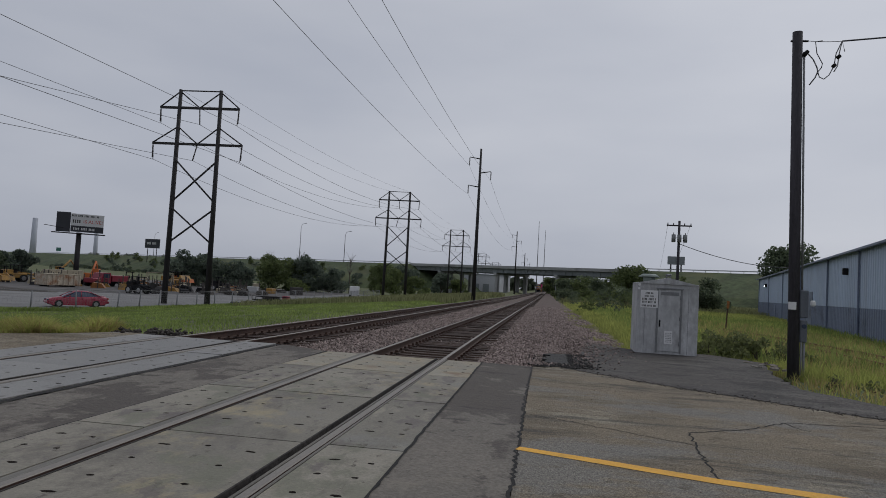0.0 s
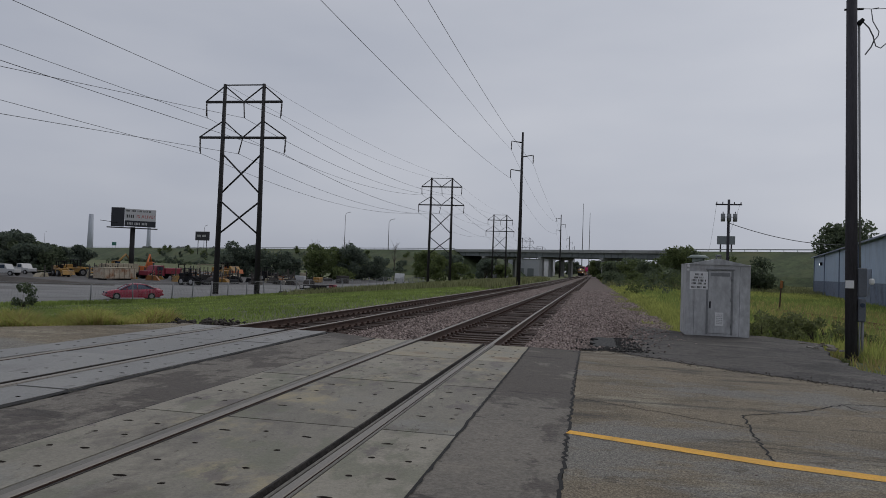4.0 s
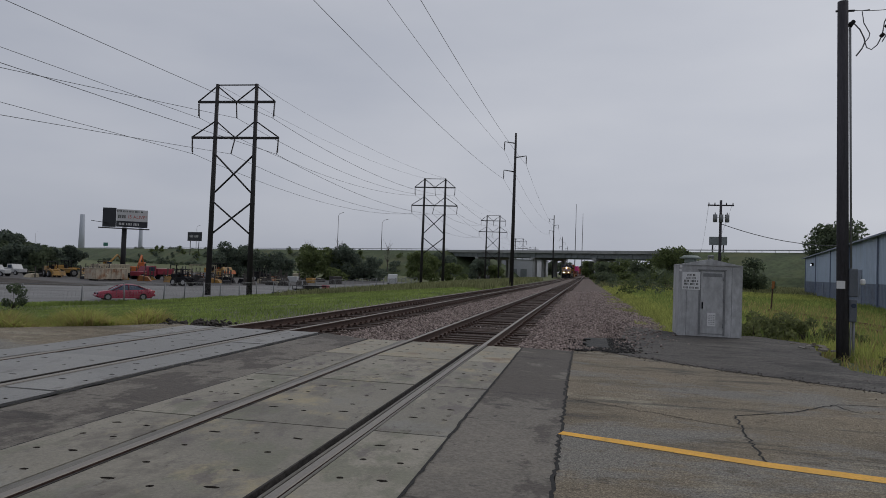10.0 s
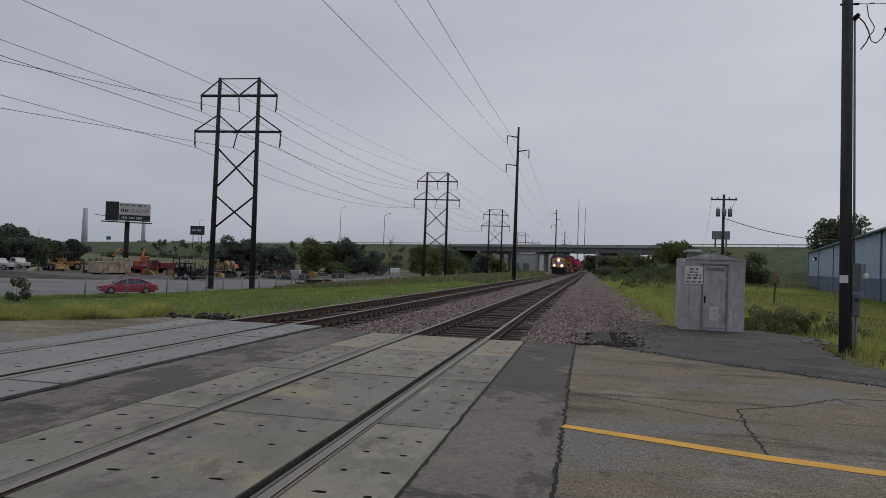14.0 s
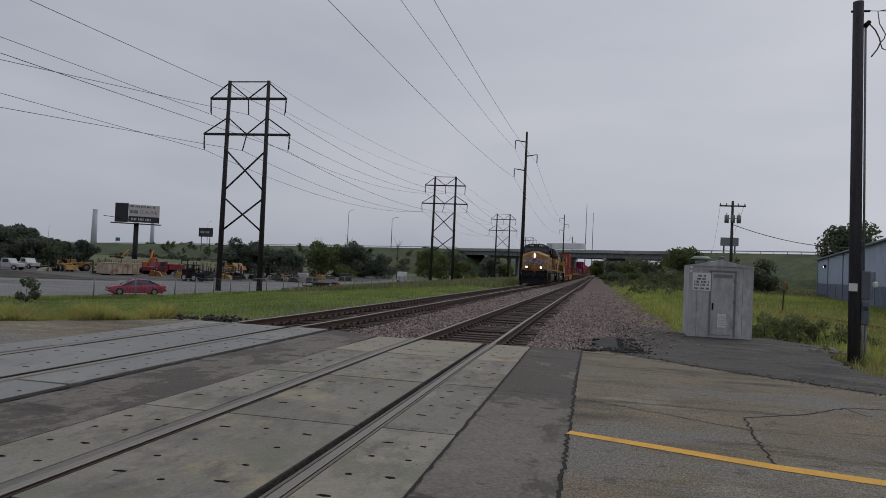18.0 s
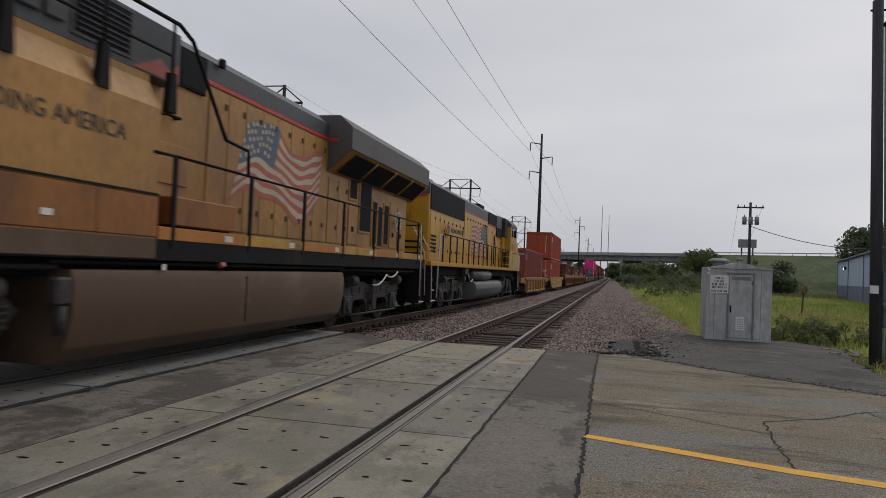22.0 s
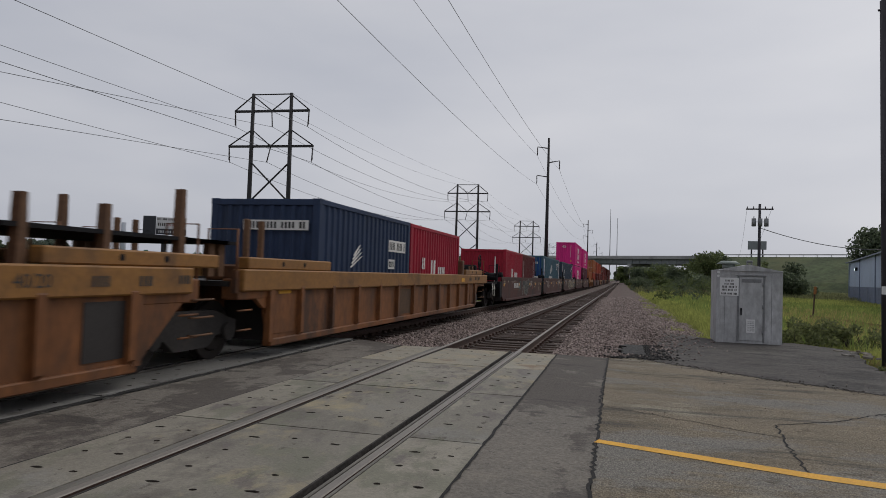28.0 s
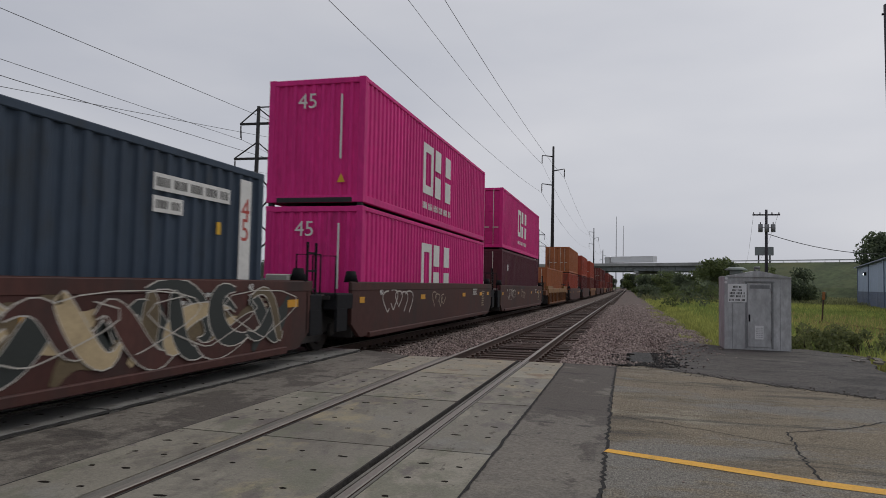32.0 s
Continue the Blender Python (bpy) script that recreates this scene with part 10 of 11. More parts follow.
def pickup(x, y, rot, paint_mat, label, dump=False, size=1.0):
    t = thing("yard_truck", label, "truck", pose(x, y, -2.38, 0, 0, rot), group="vehicles in the yard")
    k = size
    part("cab", Mesh().prism([(0.9 * k, 0.5 * k), (0.9 * k, 1.15 * k), (1.35 * k, 1.9 * k), (2.5 * k, 1.95 * k), (2.6 * k, 0.5 * k)], -0.95 * k, 0.95 * k, 'x'), paint_mat, t)
    part("bonnet", Mesh().box(-0.9 * k, 0.9 * k, -0.35 * k, 0.95 * k, 0.5 * k, 1.15 * k, 0, 0.08), paint_mat, t)
    part("windscreen", Mesh().box(-0.97 * k, 0.97 * k, 1.3 * k, 2.3 * k, 1.25 * k, 1.8 * k), GLASS, t)
    part("bed", Mesh().box(-1.05 * k, 1.05 * k, 2.7 * k, 5.6 * k, 0.75 * k, (1.6 if dump else 1.25) * k, 0, 0.05), paint_mat, t)
    part("chassis", Mesh().box(-0.5 * k, 0.5 * k, -0.2 * k, 5.5 * k, 0.45 * k, 0.7 * k), LOCO_BLACK, t)
    for s in (-1, 1):
        for yy in (0.3, 4.4):
            vehicle_wheel(t, s * 1.0 * k, yy * k, 0.42 * k, 0.28 * k, s)
    return t


def loader(x, y, rot, paint_mat, label, arm=1.0, size=1.0):
    """A small wheeled machine: body, canopy, arm and bucket."""
    t = thing("construction_machine", label, "machine", pose(x, y, -2.38, 0, 0, rot), group="machines in the yard")
    k = size
    part("chassis", Mesh().box(-0.8 * k, 0.8 * k, 0.3 * k, 3.4 * k, 0.6 * k, 1.4 * k, 0, 0.08), paint_mat, t)
    part("engine_cover", Mesh().box(-0.7 * k, 0.7 * k, 2.2 * k, 3.6 * k, 1.3 * k, 1.9 * k, 0, 0.1), paint_mat, t)
    for s in (-1, 1):
        for yy in (0.8, 2.8):
            vehicle_wheel(t, s * 1.0 * k, yy * k, 0.6 * k, 0.35 * k, s)
            part("canopy_post", Mesh().box(s * 0.65 * k - 0.05, s * 0.65 * k + 0.05, yy * k * 0.55 + 0.75, yy * k * 0.55 + 0.85, 1.3 * k, 2.6 * k), LOCO_BLACK, t)
        part("lift_arm", Mesh().tube((s * 0.6 * k, 1.2 * k, 1.5 * k), (s * 0.6 * k, -1.3 * k, (0.6 + arm) * k), 0.11 * k, n=6), paint_mat, t)
    part("canopy", Mesh().box(-0.8 * k, 0.8 * k, 0.9 * k, 2.4 * k, 2.58 * k, 2.7 * k, 0, 0.03), LOCO_BLACK, t)
    part("seat", Mesh().box(-0.3 * k, 0.3 * k, 1.6 * k, 2.1 * k, 1.4 * k, 2.0 * k, 0, 0.05), LOCO_BLACK, t)
    part("bucket", Mesh().prism([(-1.2 * k, (0.35 + arm) * k), (-1.9 * k, (0.2 + arm) * k), (-1.5 * k, (0.9 + arm) * k), (-1.2 * k, (0.95 + arm) * k)], -0.95 * k, 0.95 * k, 'x'), paint_mat, t)
    return t


def excavator(x, y, rot, paint_mat, label):
    t = thing("excavator", label, "machine", pose(x, y, -2.38, 0, 0, rot), group="machines in the yard")
    for s in (-1, 1):
        part("track", Mesh().prism([(-1.6, 0.1), (-1.9, 0.45), (-1.6, 0.85), (1.6, 0.85), (1.9, 0.45), (1.6, 0.1)], s * 1.1 - 0.28, s * 1.1 + 0.28, 'x'), LOCO_BLACK, t)
    part("house", Mesh().box(-1.3, 1.3, -0.6, 2.2, 1.0, 2.0, 0, 0.1), paint_mat, t)
    part("cab", Mesh().box(-1.3, -0.2, -1.0, 0.5, 1.0, 2.9, 0, 0.1), paint_mat, t)
    part("cab_glass", Mesh().box(-1.32, -0.18, -0.9, 0.3, 1.9, 2.7), GLASS, t)
    part("boom", Mesh().tube((0.3, -0.5, 1.6), (0.3, -3.2, 4.4), 0.25, 0.2, 6), paint_mat, t)
    part("stick", Mesh().tube((0.3, -3.2, 4.4), (0.3, -5.0, 2.2), 0.18, 0.14, 6), paint_mat, t)
    part("bucket", Mesh().prism([(-4.7, 2.2), (-5.4, 2.0), (-5.2, 1.3), (-4.5, 1.5)], -0.2, 0.8, 'x'), LOCO_BLACK, t)
    return t


pickup(-90.5, 82.5, 100, TRUCK_WHITE, "white pickup truck parked in the yard")
pickup(-96.0, 91.5, 80, TRUCK_WHITE, "white work truck parked behind machines")
loader(-85.3, 87.4, 60, MACHINE_YELLOW, "yellow skid loader standing in the yard", 0.2)
loader(-87.5, 95.0, 150, MACHINE_YELLOW, "yellow wheeled loader with dark canopy", 0.6, 1.1)
loader(-83.5, 99.5, 140, CRATE_TAN, "dusty tan machine with open canopy", 0.3, 1.1)
excavator(-88.0, 113.0, 200, MACHINE_ORANGE, "orange excavator with raised boom")
pickup(-74.6, 94.0, -15, TRUCK_RED, "red dump truck parked in the yard", True, 1.25)
loader(-75.8, 110.1, 120, CRATE_TAN, "tan machine beside a red truck", 0.9)
loader(-52.4, 75.5, 80, LOCO_BLACK, "dark tractor standing on the gravel", 0.0, 0.9)
loader(-70.0, 114.5, 70, MACHINE_YELLOW, "yellow loader with raised bucket", 1.2, 1.2)
loader(-78.0, 131.0, 60, MACHINE_ORANGE, "orange machine at the yard's back", 0.5, 1.2)
excavator(-100, 118, 160, MACHINE_YELLOW, "yellow excavator at the back of the yard")
loader(-58.0, 112.0, 100, LOCO_BLACK, "dark machine in the yard", 0.3)
van = thing("white_van", "white van parked among the tall weeds", "van", pose(-35.9, 122.5, -2.3, 0, 0, 14))
part("body", Mesh().prism([(0, 0.4), (0, 1.2), (0.6, 2.1), (4.6, 2.15), (4.8, 0.4)], -0.95, 0.95, 'x'), TRUCK_WHITE, van)
part("windscreen", Mesh().box(-0.97, 0.97, 0.5, 1.3, 1.3, 1.9), GLASS, van)
for s in (-1, 1):
    for yy in (0.9, 3.8):
        vehicle_wheel(van, s * 0.98, yy, 0.36, 0.24, s)
tr = thing("flatbed_trailer", "flatbed trailer loaded with tan panels", "trailer", pose(-82.0, 92.2, -2.38, 0, 0, -10), group="vehicles in the yard")
part("bed", Mesh().box(-1.1, 1.1, 0, 7.6, 0.75, 0.95, 0, 0.03), LOCO_BLACK, tr)
for i in range(6):
    part("crate", Mesh().box(-1.0, 1.0, 0.3 + i * 1.18, 1.42 + i * 1.18, 0.95, 2.45 + 0.1 * (i % 2), 0, 0.03), CRATE_TAN, tr)
for s in (-1, 1):
    for yy in (5.4, 6.4):
        vehicle_wheel(tr, s * 1.05, yy, 0.42, 0.25, s)
ut = thing("utility_trailer", "dark steel utility trailer beside the fence", "trailer", pose(-31.6, 64.2, -2.3, 0, 0, -52), group="vehicles in the yard")
part("bed", Mesh().box(-0.9, 0.9, 0, 4.2, 0.55, 0.68, 0, 0.02), LOCO_BLACK, ut)
for sx in (-0.88, 0.88):
    part("side_rail", Mesh().box(sx - 0.03, sx + 0.03, 0, 4.2, 1.0, 1.06).box(sx - 0.03, sx + 0.03, 0, 0.06, 0.6, 1.0).box(sx - 0.03, sx + 0.03, 2.1, 2.16, 0.6, 1.0).box(sx - 0.03, sx + 0.03, 4.14, 4.2, 0.6, 1.0), LOCO_BLACK, ut)
    vehicle_wheel(ut, sx * 1.1, 2.3, 0.36, 0.22, 1 if sx > 0 else -1)
part("load", Mesh().box(-0.6, 0.6, 1.2, 3.0, 0.68, 1.1, 0, 0.08), TRUCK_GREY, ut)
PALE_RUST = mat("pale_rusty_steel", (0.42, 0.36, 0.28), 0.8, var=0.2, scale=0.7, fine=6, bump=0.1, stain=(0.25, 0.12, 0.06), amount=0.5, sscale=0.9)
bin_ = thing("roll_off_bin", "pale rusty roll-off steel bin standing in the yard", "bin", pose(-72.2, 80.4, -2.39, 0, 0, -12.6), group="vehicles in the yard")
part("body", Mesh().box(-2.3, 0.0, 0, 6.3, 0.25, 1.95, 0, 0.04), PALE_RUST, bin_)
part("rim", Mesh().box(-2.36, 0.06, -0.06, 6.36, 1.9, 2.02, 0, 0.03), CRATE_TAN, bin_)
for i in range(7):
    part("rib", Mesh().box(0.0, 0.09, 0.2 + i * 0.95, 0.32 + i * 0.95, 0.25, 1.9), PALE_RUST, bin_)
for y in (0.8, 5.4):
    part("skid", Mesh().box(-2.0, -0.3, y - 0.15, y + 0.15, 0.0, 0.25), LOCO_BLACK, bin_)
rack = thing("steel_rack", "open dark steel rack frame in the yard", "rack", pose(-70.5, 104, -2.38, 0, 0, 20))
for x in (0, 4.5):
    for y in (0, 1.6):
        part("upright", Mesh().box(x - 0.06, x + 0.06, y - 0.06, y + 0.06, 0, 2.9), CRATE_TAN, rack)
for z in (1.4, 2.8):
    for y in (0, 1.6):
        part("beam", Mesh().box(0, 4.5, y - 0.05, y + 0.05, z, z + 0.12), CRATE_TAN, rack)
ramp = Mesh()
ramp.add([(-24, -3, 0), (11, -1.6, 0), (11, 2, 0), (-24, 6, 0), (-20, 0, 1.2), (0, 0.4, 0.75), (-18, 3, 1.1)], [(0, 1, 5, 4), (1, 2, 5), (4, 5, 6), (5, 2, 3, 6), (0, 4, 6, 3)])
solid("earth_bank", ramp, DIRT, "low dark earth bank in the yard", "earth", pose(-68, 60, -2.37, 0, 0, 32))
rng = random.Random(12)
for k in range(14):
    x, y = -31.5 + rng.uniform(-2.5, 1.5), 66 + rng.uniform(-3, 6)
    me = Mesh().box(-0.5, 0.5, -0.25, 0.25, 0, 0.35, 0, 0.06)
    solid("scrap_part", me, (LOCO_BLACK, TRUCK_GREY, DIRT)[k % 3], "dark scrap metal piece lying by the fence", "scrap", pose(x, y, float(ground_z(np.array(x), np.array(y))) - 0.02, 0, 0, rng.uniform(0, 180)), group="scrap by the fence")
solid("red_drum", Mesh().tube((0, 0, 0), (0, 0, 1.0), 0.55, 0.5, 14), TRUCK_RED, "red plastic drum by the fence", "drum", pose(-29.6, 69.4, -2.22))
for k in range(16):
    x, y = -45 - rng.uniform(0, 45), 108 + rng.uniform(0, 25)
    me = Mesh().box(-1.2, 1.2, -0.6, 0.6, 0, rng.uniform(0.6, 1.8), 0, 0.08)
    solid("stored_crate", me, (CRATE_TAN, LOCO_BLACK, TRUCK_GREY, MACHINE_YELLOW, TRUCK_WHITE)[k % 5], "stored material stack at the yard's back", "crate", pose(x, y, -2.39, 0, 0, rng.uniform(0, 180)), group="material stacks in the yard")

for k in range(70):
    x = rng.uniform(-90, -46)
    y = 90 - (x + 46) * -0.12 + rng.uniform(-3, 16)
    e = thing("machine_attachment", "weathered steel machine attachment stored in the yard", "machine part", pose(x, y, -2.39, 0, 0, rng.uniform(0, 180)), group="attachments in the yard")
    tone = (MACHINE_YELLOW, DIRT, TRUCK_GREY, CRATE_TAN, RUST_ORANGE, LOCO_BLACK)[k % 6]
    h = rng.uniform(0.5, 1.3)
    part("body", Mesh().prism([(-1.1, 0), (1.1, 0), (0.8, h), (-0.5, h * 0.8)], -0.6, 0.6, 'x'), tone, e)
    for sx in (-0.7, 0.7):
        part("upright", Mesh().box(sx - 0.06, sx + 0.06, -0.06, 0.06, 0, h + rng.uniform(0.4, 1.6)), DIRT, e)
    part("crossbar", Mesh().tube((-0.7, 0, h + 0.3), (0.7, 0, h + 0.3), 0.06, n=6), tone, e)

# ---- billboards and far things ----
BILL_DARK = mat("dark_billboard", (0.03, 0.032, 0.038), 0.6, var=0.2, scale=0.5, bump=0)
BILL_WHITE = mat("billboard_white", (0.56, 0.56, 0.55), 0.5, var=0.06, scale=0.4, bump=0)
b = thing("billboard", "white and black roadside billboard on a single steel post", "billboard", pose(-96.6, 119.6, -2.4, 0, 0, 38))
part("post", Mesh().tube((0, 0, -0.2), (0, 0, 10.4), 0.55, 0.5, 14), STEEL_DARK, b)
part("catwalk", Mesh().box(-5.2, 5.0, -1.2, 1.6, 10.1, 10.25), STEEL_DARK, b)
fr = part("front_panel", Mesh().box(-1.7, 4.6, -0.5, -0.2, 10.5, 14.4, 0, 0.04), BILL_WHITE, b)
part("panel_base", Mesh().box(-1.7, 4.6, -0.53, -0.5, 10.5, 11.8), BILL_DARK, fr)
part("lettering", text_mesh("IS ALIVE!", 1.0, RED_TRIM), None, fr, m=pose(2.5, -0.505, 12.75, 90, 0, 0))
bars([(-1.4, 12.4, 1.6, 0.7)], fr, DARK_TEXT, pose(0, -0.505, 0, 90, 0, 0), "name_bar")
bars([(-1.6, 13.75, 5.2, 0.4)], fr, DARK_TEXT, pose(0, -0.505, 0, 90, 0, 0), "small_writing")
bars([(-1.2, 10.9, 4.4, 0.5)], fr, BILL_WHITE, pose(0, -0.535, 0, 90, 0, 0), "small_writing")
part("side_panel", Mesh().box(-0.15, 0.15, 0, 2.9, 10.4, 14.6, 0, 0.04), BILL_DARK, b, m=pose(-1.8, -0.3, 0, 0, 0, 62))
part("brace", Mesh().tube((-2.8, 0.2, 11.2), (-6.6, 0.2, 11.6), 0.06, n=6), STEEL_DARK, b)
for u, v, z0, h, w, lab in ((-330, -12, 5, 16.5, 13, "dark billboard beyond the highway embankment"), (51, 6, 9.2, 6.0, 5.6, "small billboard frame on posts by the highway")):
    b = thing("billboard", lab, "billboard", HW @ pose(u, v, z0, 0, 0, 25))
    for x in (-w * 0.3, w * 0.3):
        part("post", Mesh().tube((x, 0, -1), (x, 0, h), 0.25, n=8), STEEL_DARK, b)
    part("panel", Mesh().box(-w / 2, w / 2, -0.3, 0, h - w * 0.5, h, 0, 0.04), GIRDER if u > 0 else BILL_DARK, b)
    if u < 0:
        bars([(-w * 0.36, h - w * 0.3, w * 0.7, w * 0.12)], b, BILL_WHITE, pose(0, -0.32, 0, 90, 0, 0))

SIGN_GREEN = mat("road_sign_green", (0.03, 0.16, 0.12), 0.5, var=0.05, bump=0)
sg = thing("road_sign", "green highway sign standing on the embankment", "road sign", HW @ pose(-574, 0.5, 9.9, 0, 0, 20))
for x in (-2.0, 2.0):
    part("post", Mesh().tube((x, 0, 0), (x, 0, 5.4), 0.12, n=6), GALV_DARK, sg)
part("panel", Mesh().box(-3.4, 3.4, -0.2, -0.1, 2.2, 5.6, 0, 0.03), SIGN_GREEN, sg)

# Haze before the chimneys is mixed into this pale bluish grey.
CHIMNEY = mat("haze_toned_chimney", (0.42, 0.445, 0.49), 0.9, var=0.05, scale=0.05, bump=0)
for x, y, h, r in ((-955, 1143, 84, 5.4), (-892, 1235, 76, 4.2)):
    solid("chimney", Mesh().tube((0, 0, -5), (0, 0, h), r * 1.15, r * 0.8, 16), CHIMNEY, "tall grey power-station chimney in the distance", "chimney", pose(x, y, -2), group="distant chimneys")
for x, y, h in ((-2.6, 392, 42), (1.2, 430, 40), (-12, 450, 25)):
    solid("mast", Mesh().tube((0, 0, -1), (0, 0, h), 0.32, 0.12, 8), GALV_DARK, "thin tall steel mast beyond the bridge", "mast", pose(x, y, -0.5), group="masts beyond the bridge")


def highway_lamp(u, h=19):
    t = thing("street_lamp", "tall grey highway lamp with a curved arm", "street lamp", HW @ pose(u, -0.6, 9.9), group="highway lamps")
    part("pole", Mesh().tube((0, 0, -0.3), (0, 0, h), 0.2, 0.12, 8), GALV_DARK, t)
    part("arm", Mesh().pipe([(0, 0, h), (0.8, 0.4, h + 1.2), (2.4, 1.0, h + 1.6)], 0.09, 6), GALV_DARK, t)
    part("lamp_head", Mesh().box(2.2, 3.4, 0.8, 1.3, h + 1.5, h + 1.75, 0, 0.05), GALV_DARK, t)


for u, h in ((-860, 19), (-354, 16), (-164, 19), (-124, 14)):
    highway_lamp(u, h)
WARE_WHITE = mat("warehouse_white", (0.45, 0.46, 0.48), 0.6, var=0.06, scale=0.1, fine=2, bump=0, stain=(0.36, 0.37, 0.39), amount=0.3, sscale=0.05)
WARE_ORANGE = mat("warehouse_orange", (0.42, 0.10, 0.05), 0.6, var=0.1, scale=0.1, bump=0)
w = thing("warehouse", "white and orange warehouse seen beneath the highway bridge", "building", pose(-66, 335, -1.5, 0, 0, -8))
part("wall", Mesh().box(0, 46, 0, 30, 0, 8.5), WARE_WHITE, w)
part("base_band", Mesh().box(-0.1, 24, -0.15, 30, 0, 3.2), WARE_ORANGE, w)
part("roof", Mesh().box(-0.4, 46.4, -0.4, 30.4, 8.5, 8.9), GIRDER, w)
for x in (28, 33, 38):
    part("loading_door", Mesh().box(x, x + 3.2, -0.1, 0, 0, 4), GIRDER, w)

# highway traffic
TRAFFIC = []
TRAILER_WHITE = mat("trailer_white", (0.66, 0.66, 0.67), 0.5, var=0.05, scale=0.3, bump=0)


def road_vehicle(label, long, paint_mat, box):
    t = thing("highway_truck" if box else "highway_car", label, "truck" if box else "car")
    if box:
        part("trailer", Mesh().box(0, long, -1.25, 1.25, 1.1, 3.4, 0, 0.05), paint_mat, t)
        part("tractor", Mesh().box(-3.0, -0.4, -1.2, 1.2, 0.6, 3.4, 0, 0.15), TRUCK_WHITE, t)
        part("windscreen", Mesh().box(-3.03, -2.2, -1.1, 1.1, 2.0, 2.9), GLASS, t)
        ax = (-2.4, -0.8, long - 2.2, long - 1.0)
    else:
        part("body", Mesh().box(0, 4.6, -0.85, 0.85, 0.4, 0.95, 0, 0.15), paint_mat, t)
        part("glasshouse", Mesh().add([(1.0, -0.8, 0.95), (3.9, -0.8, 0.95), (3.4, -0.65, 1.5), (1.6, -0.65, 1.5), (1.0, 0.8, 0.95), (3.9, 0.8, 0.95), (3.4, 0.65, 1.5), (1.6, 0.65, 1.5)], [(0, 1, 2, 3), (7, 6, 5, 4), (3, 2, 6, 7), (0, 3, 7, 4), (1, 5, 6, 2)]), GLASS, t)
        ax = (0.9, 3.7)
    for a in ax:
        for s in (-1, 1):
            part("wheel", Mesh().tube((a, s * 0.75, 0.4), (a, s * 1.0, 0.4), 0.4, n=12), RUBBER, t)
    return t


for lab, long, pm, box, u0, v, lane, t0 in (("white box semi-trailer driving over the bridge", 15, TRAILER_WHITE, True, 12, -34.0, 5.0, 17.0), ("white box semi-trailer driving on the highway", 19, TRAILER_WHITE, True, 58, -33.0, 5.0, 30.0),
                                            ("grey car driving over the bridge", 5, TRUCK_GREY, False, -60.4, 36.0, 17.0, 13.0), ("dark car driving over the bridge", 5, LOCO_BLACK, False, -62, -33.0, 5.0, 16.9), ("dark car driving on the highway", 5, LOCO_BLACK, False, 60, -33.0, 5.0, 13.0)):
    ob = road_vehicle(lab, long, pm, box)
    TRAFFIC.append((ob, [(t, HW @ pose(u0 + v * (t - t0), lane, 9.45)) for t in (0, 16, 32)]))

# ---- plants ----
LEAF_DARK = leafy("dark_leaves", (0.085, 0.112, 0.075), (0.165, 0.205, 0.125), 0.5)
LEAF_MID = leafy("green_leaves", (0.095, 0.125, 0.055), (0.185, 0.23, 0.095), 0.5)
# Distance haze is put into this paler leaf colour.
LEAF_FAR = leafy("haze_toned_leaves", (0.10, 0.12, 0.09), (0.16, 0.19, 0.13), 0.4)
LEAF_WEED = leafy("weed_leaves", (0.12, 0.145, 0.065), (0.26, 0.29, 0.13), 0.5)
# Leaf colour set lighter and bluer to stand for haze over the yard.
LEAF_YARD = leafy("haze_toned_yard_leaves", (0.09, 0.118, 0.10), (0.17, 0.208, 0.16), 0.55)
BARK = mat("bark", (0.07, 0.055, 0.042), 0.95, var=0.3, scale=4, fine=20, bump=0.6, stretch=(1, 1, 0.3))
TWIG = mat("bare_twigs", (0.14, 0.12, 0.10), 0.9, var=0.2, bump=0)


def leaf_cloud(centres, radii, per, size, seed):
    rng = np.random.default_rng(seed)
    P = []
    for c, r in zip(centres, radii):
        k = max(8, int(per * (r / 1.2) ** 2))
        d = rng.normal(size=(k, 3))
        d /= np.linalg.norm(d, axis=1)[:, None]
        rr = r * rng.uniform(0.35, 1.08, (k, 1)) ** 0.6
        P.append(np.asarray(c) + d * rr * np.array([1, 1, 0.8]))
    P = np.concatenate(P)
    n = len(P)
    a = rng.normal(size=(n, 3))
    a /= np.linalg.norm(a, axis=1)[:, None]
    b = np.cross(a, rng.normal(size=(n, 3)))
    b /= np.linalg.norm(b, axis=1)[:, None]
    s = size * rng.uniform(0.6, 1.4, (n, 1))
    v = np.stack([P - a * s, P + b * s * 0.55, P + a * s, P - b * s * 0.55], 1).reshape(-1, 3)
    f = np.arange(n * 4).reshape(-1, 4)
    return v, f


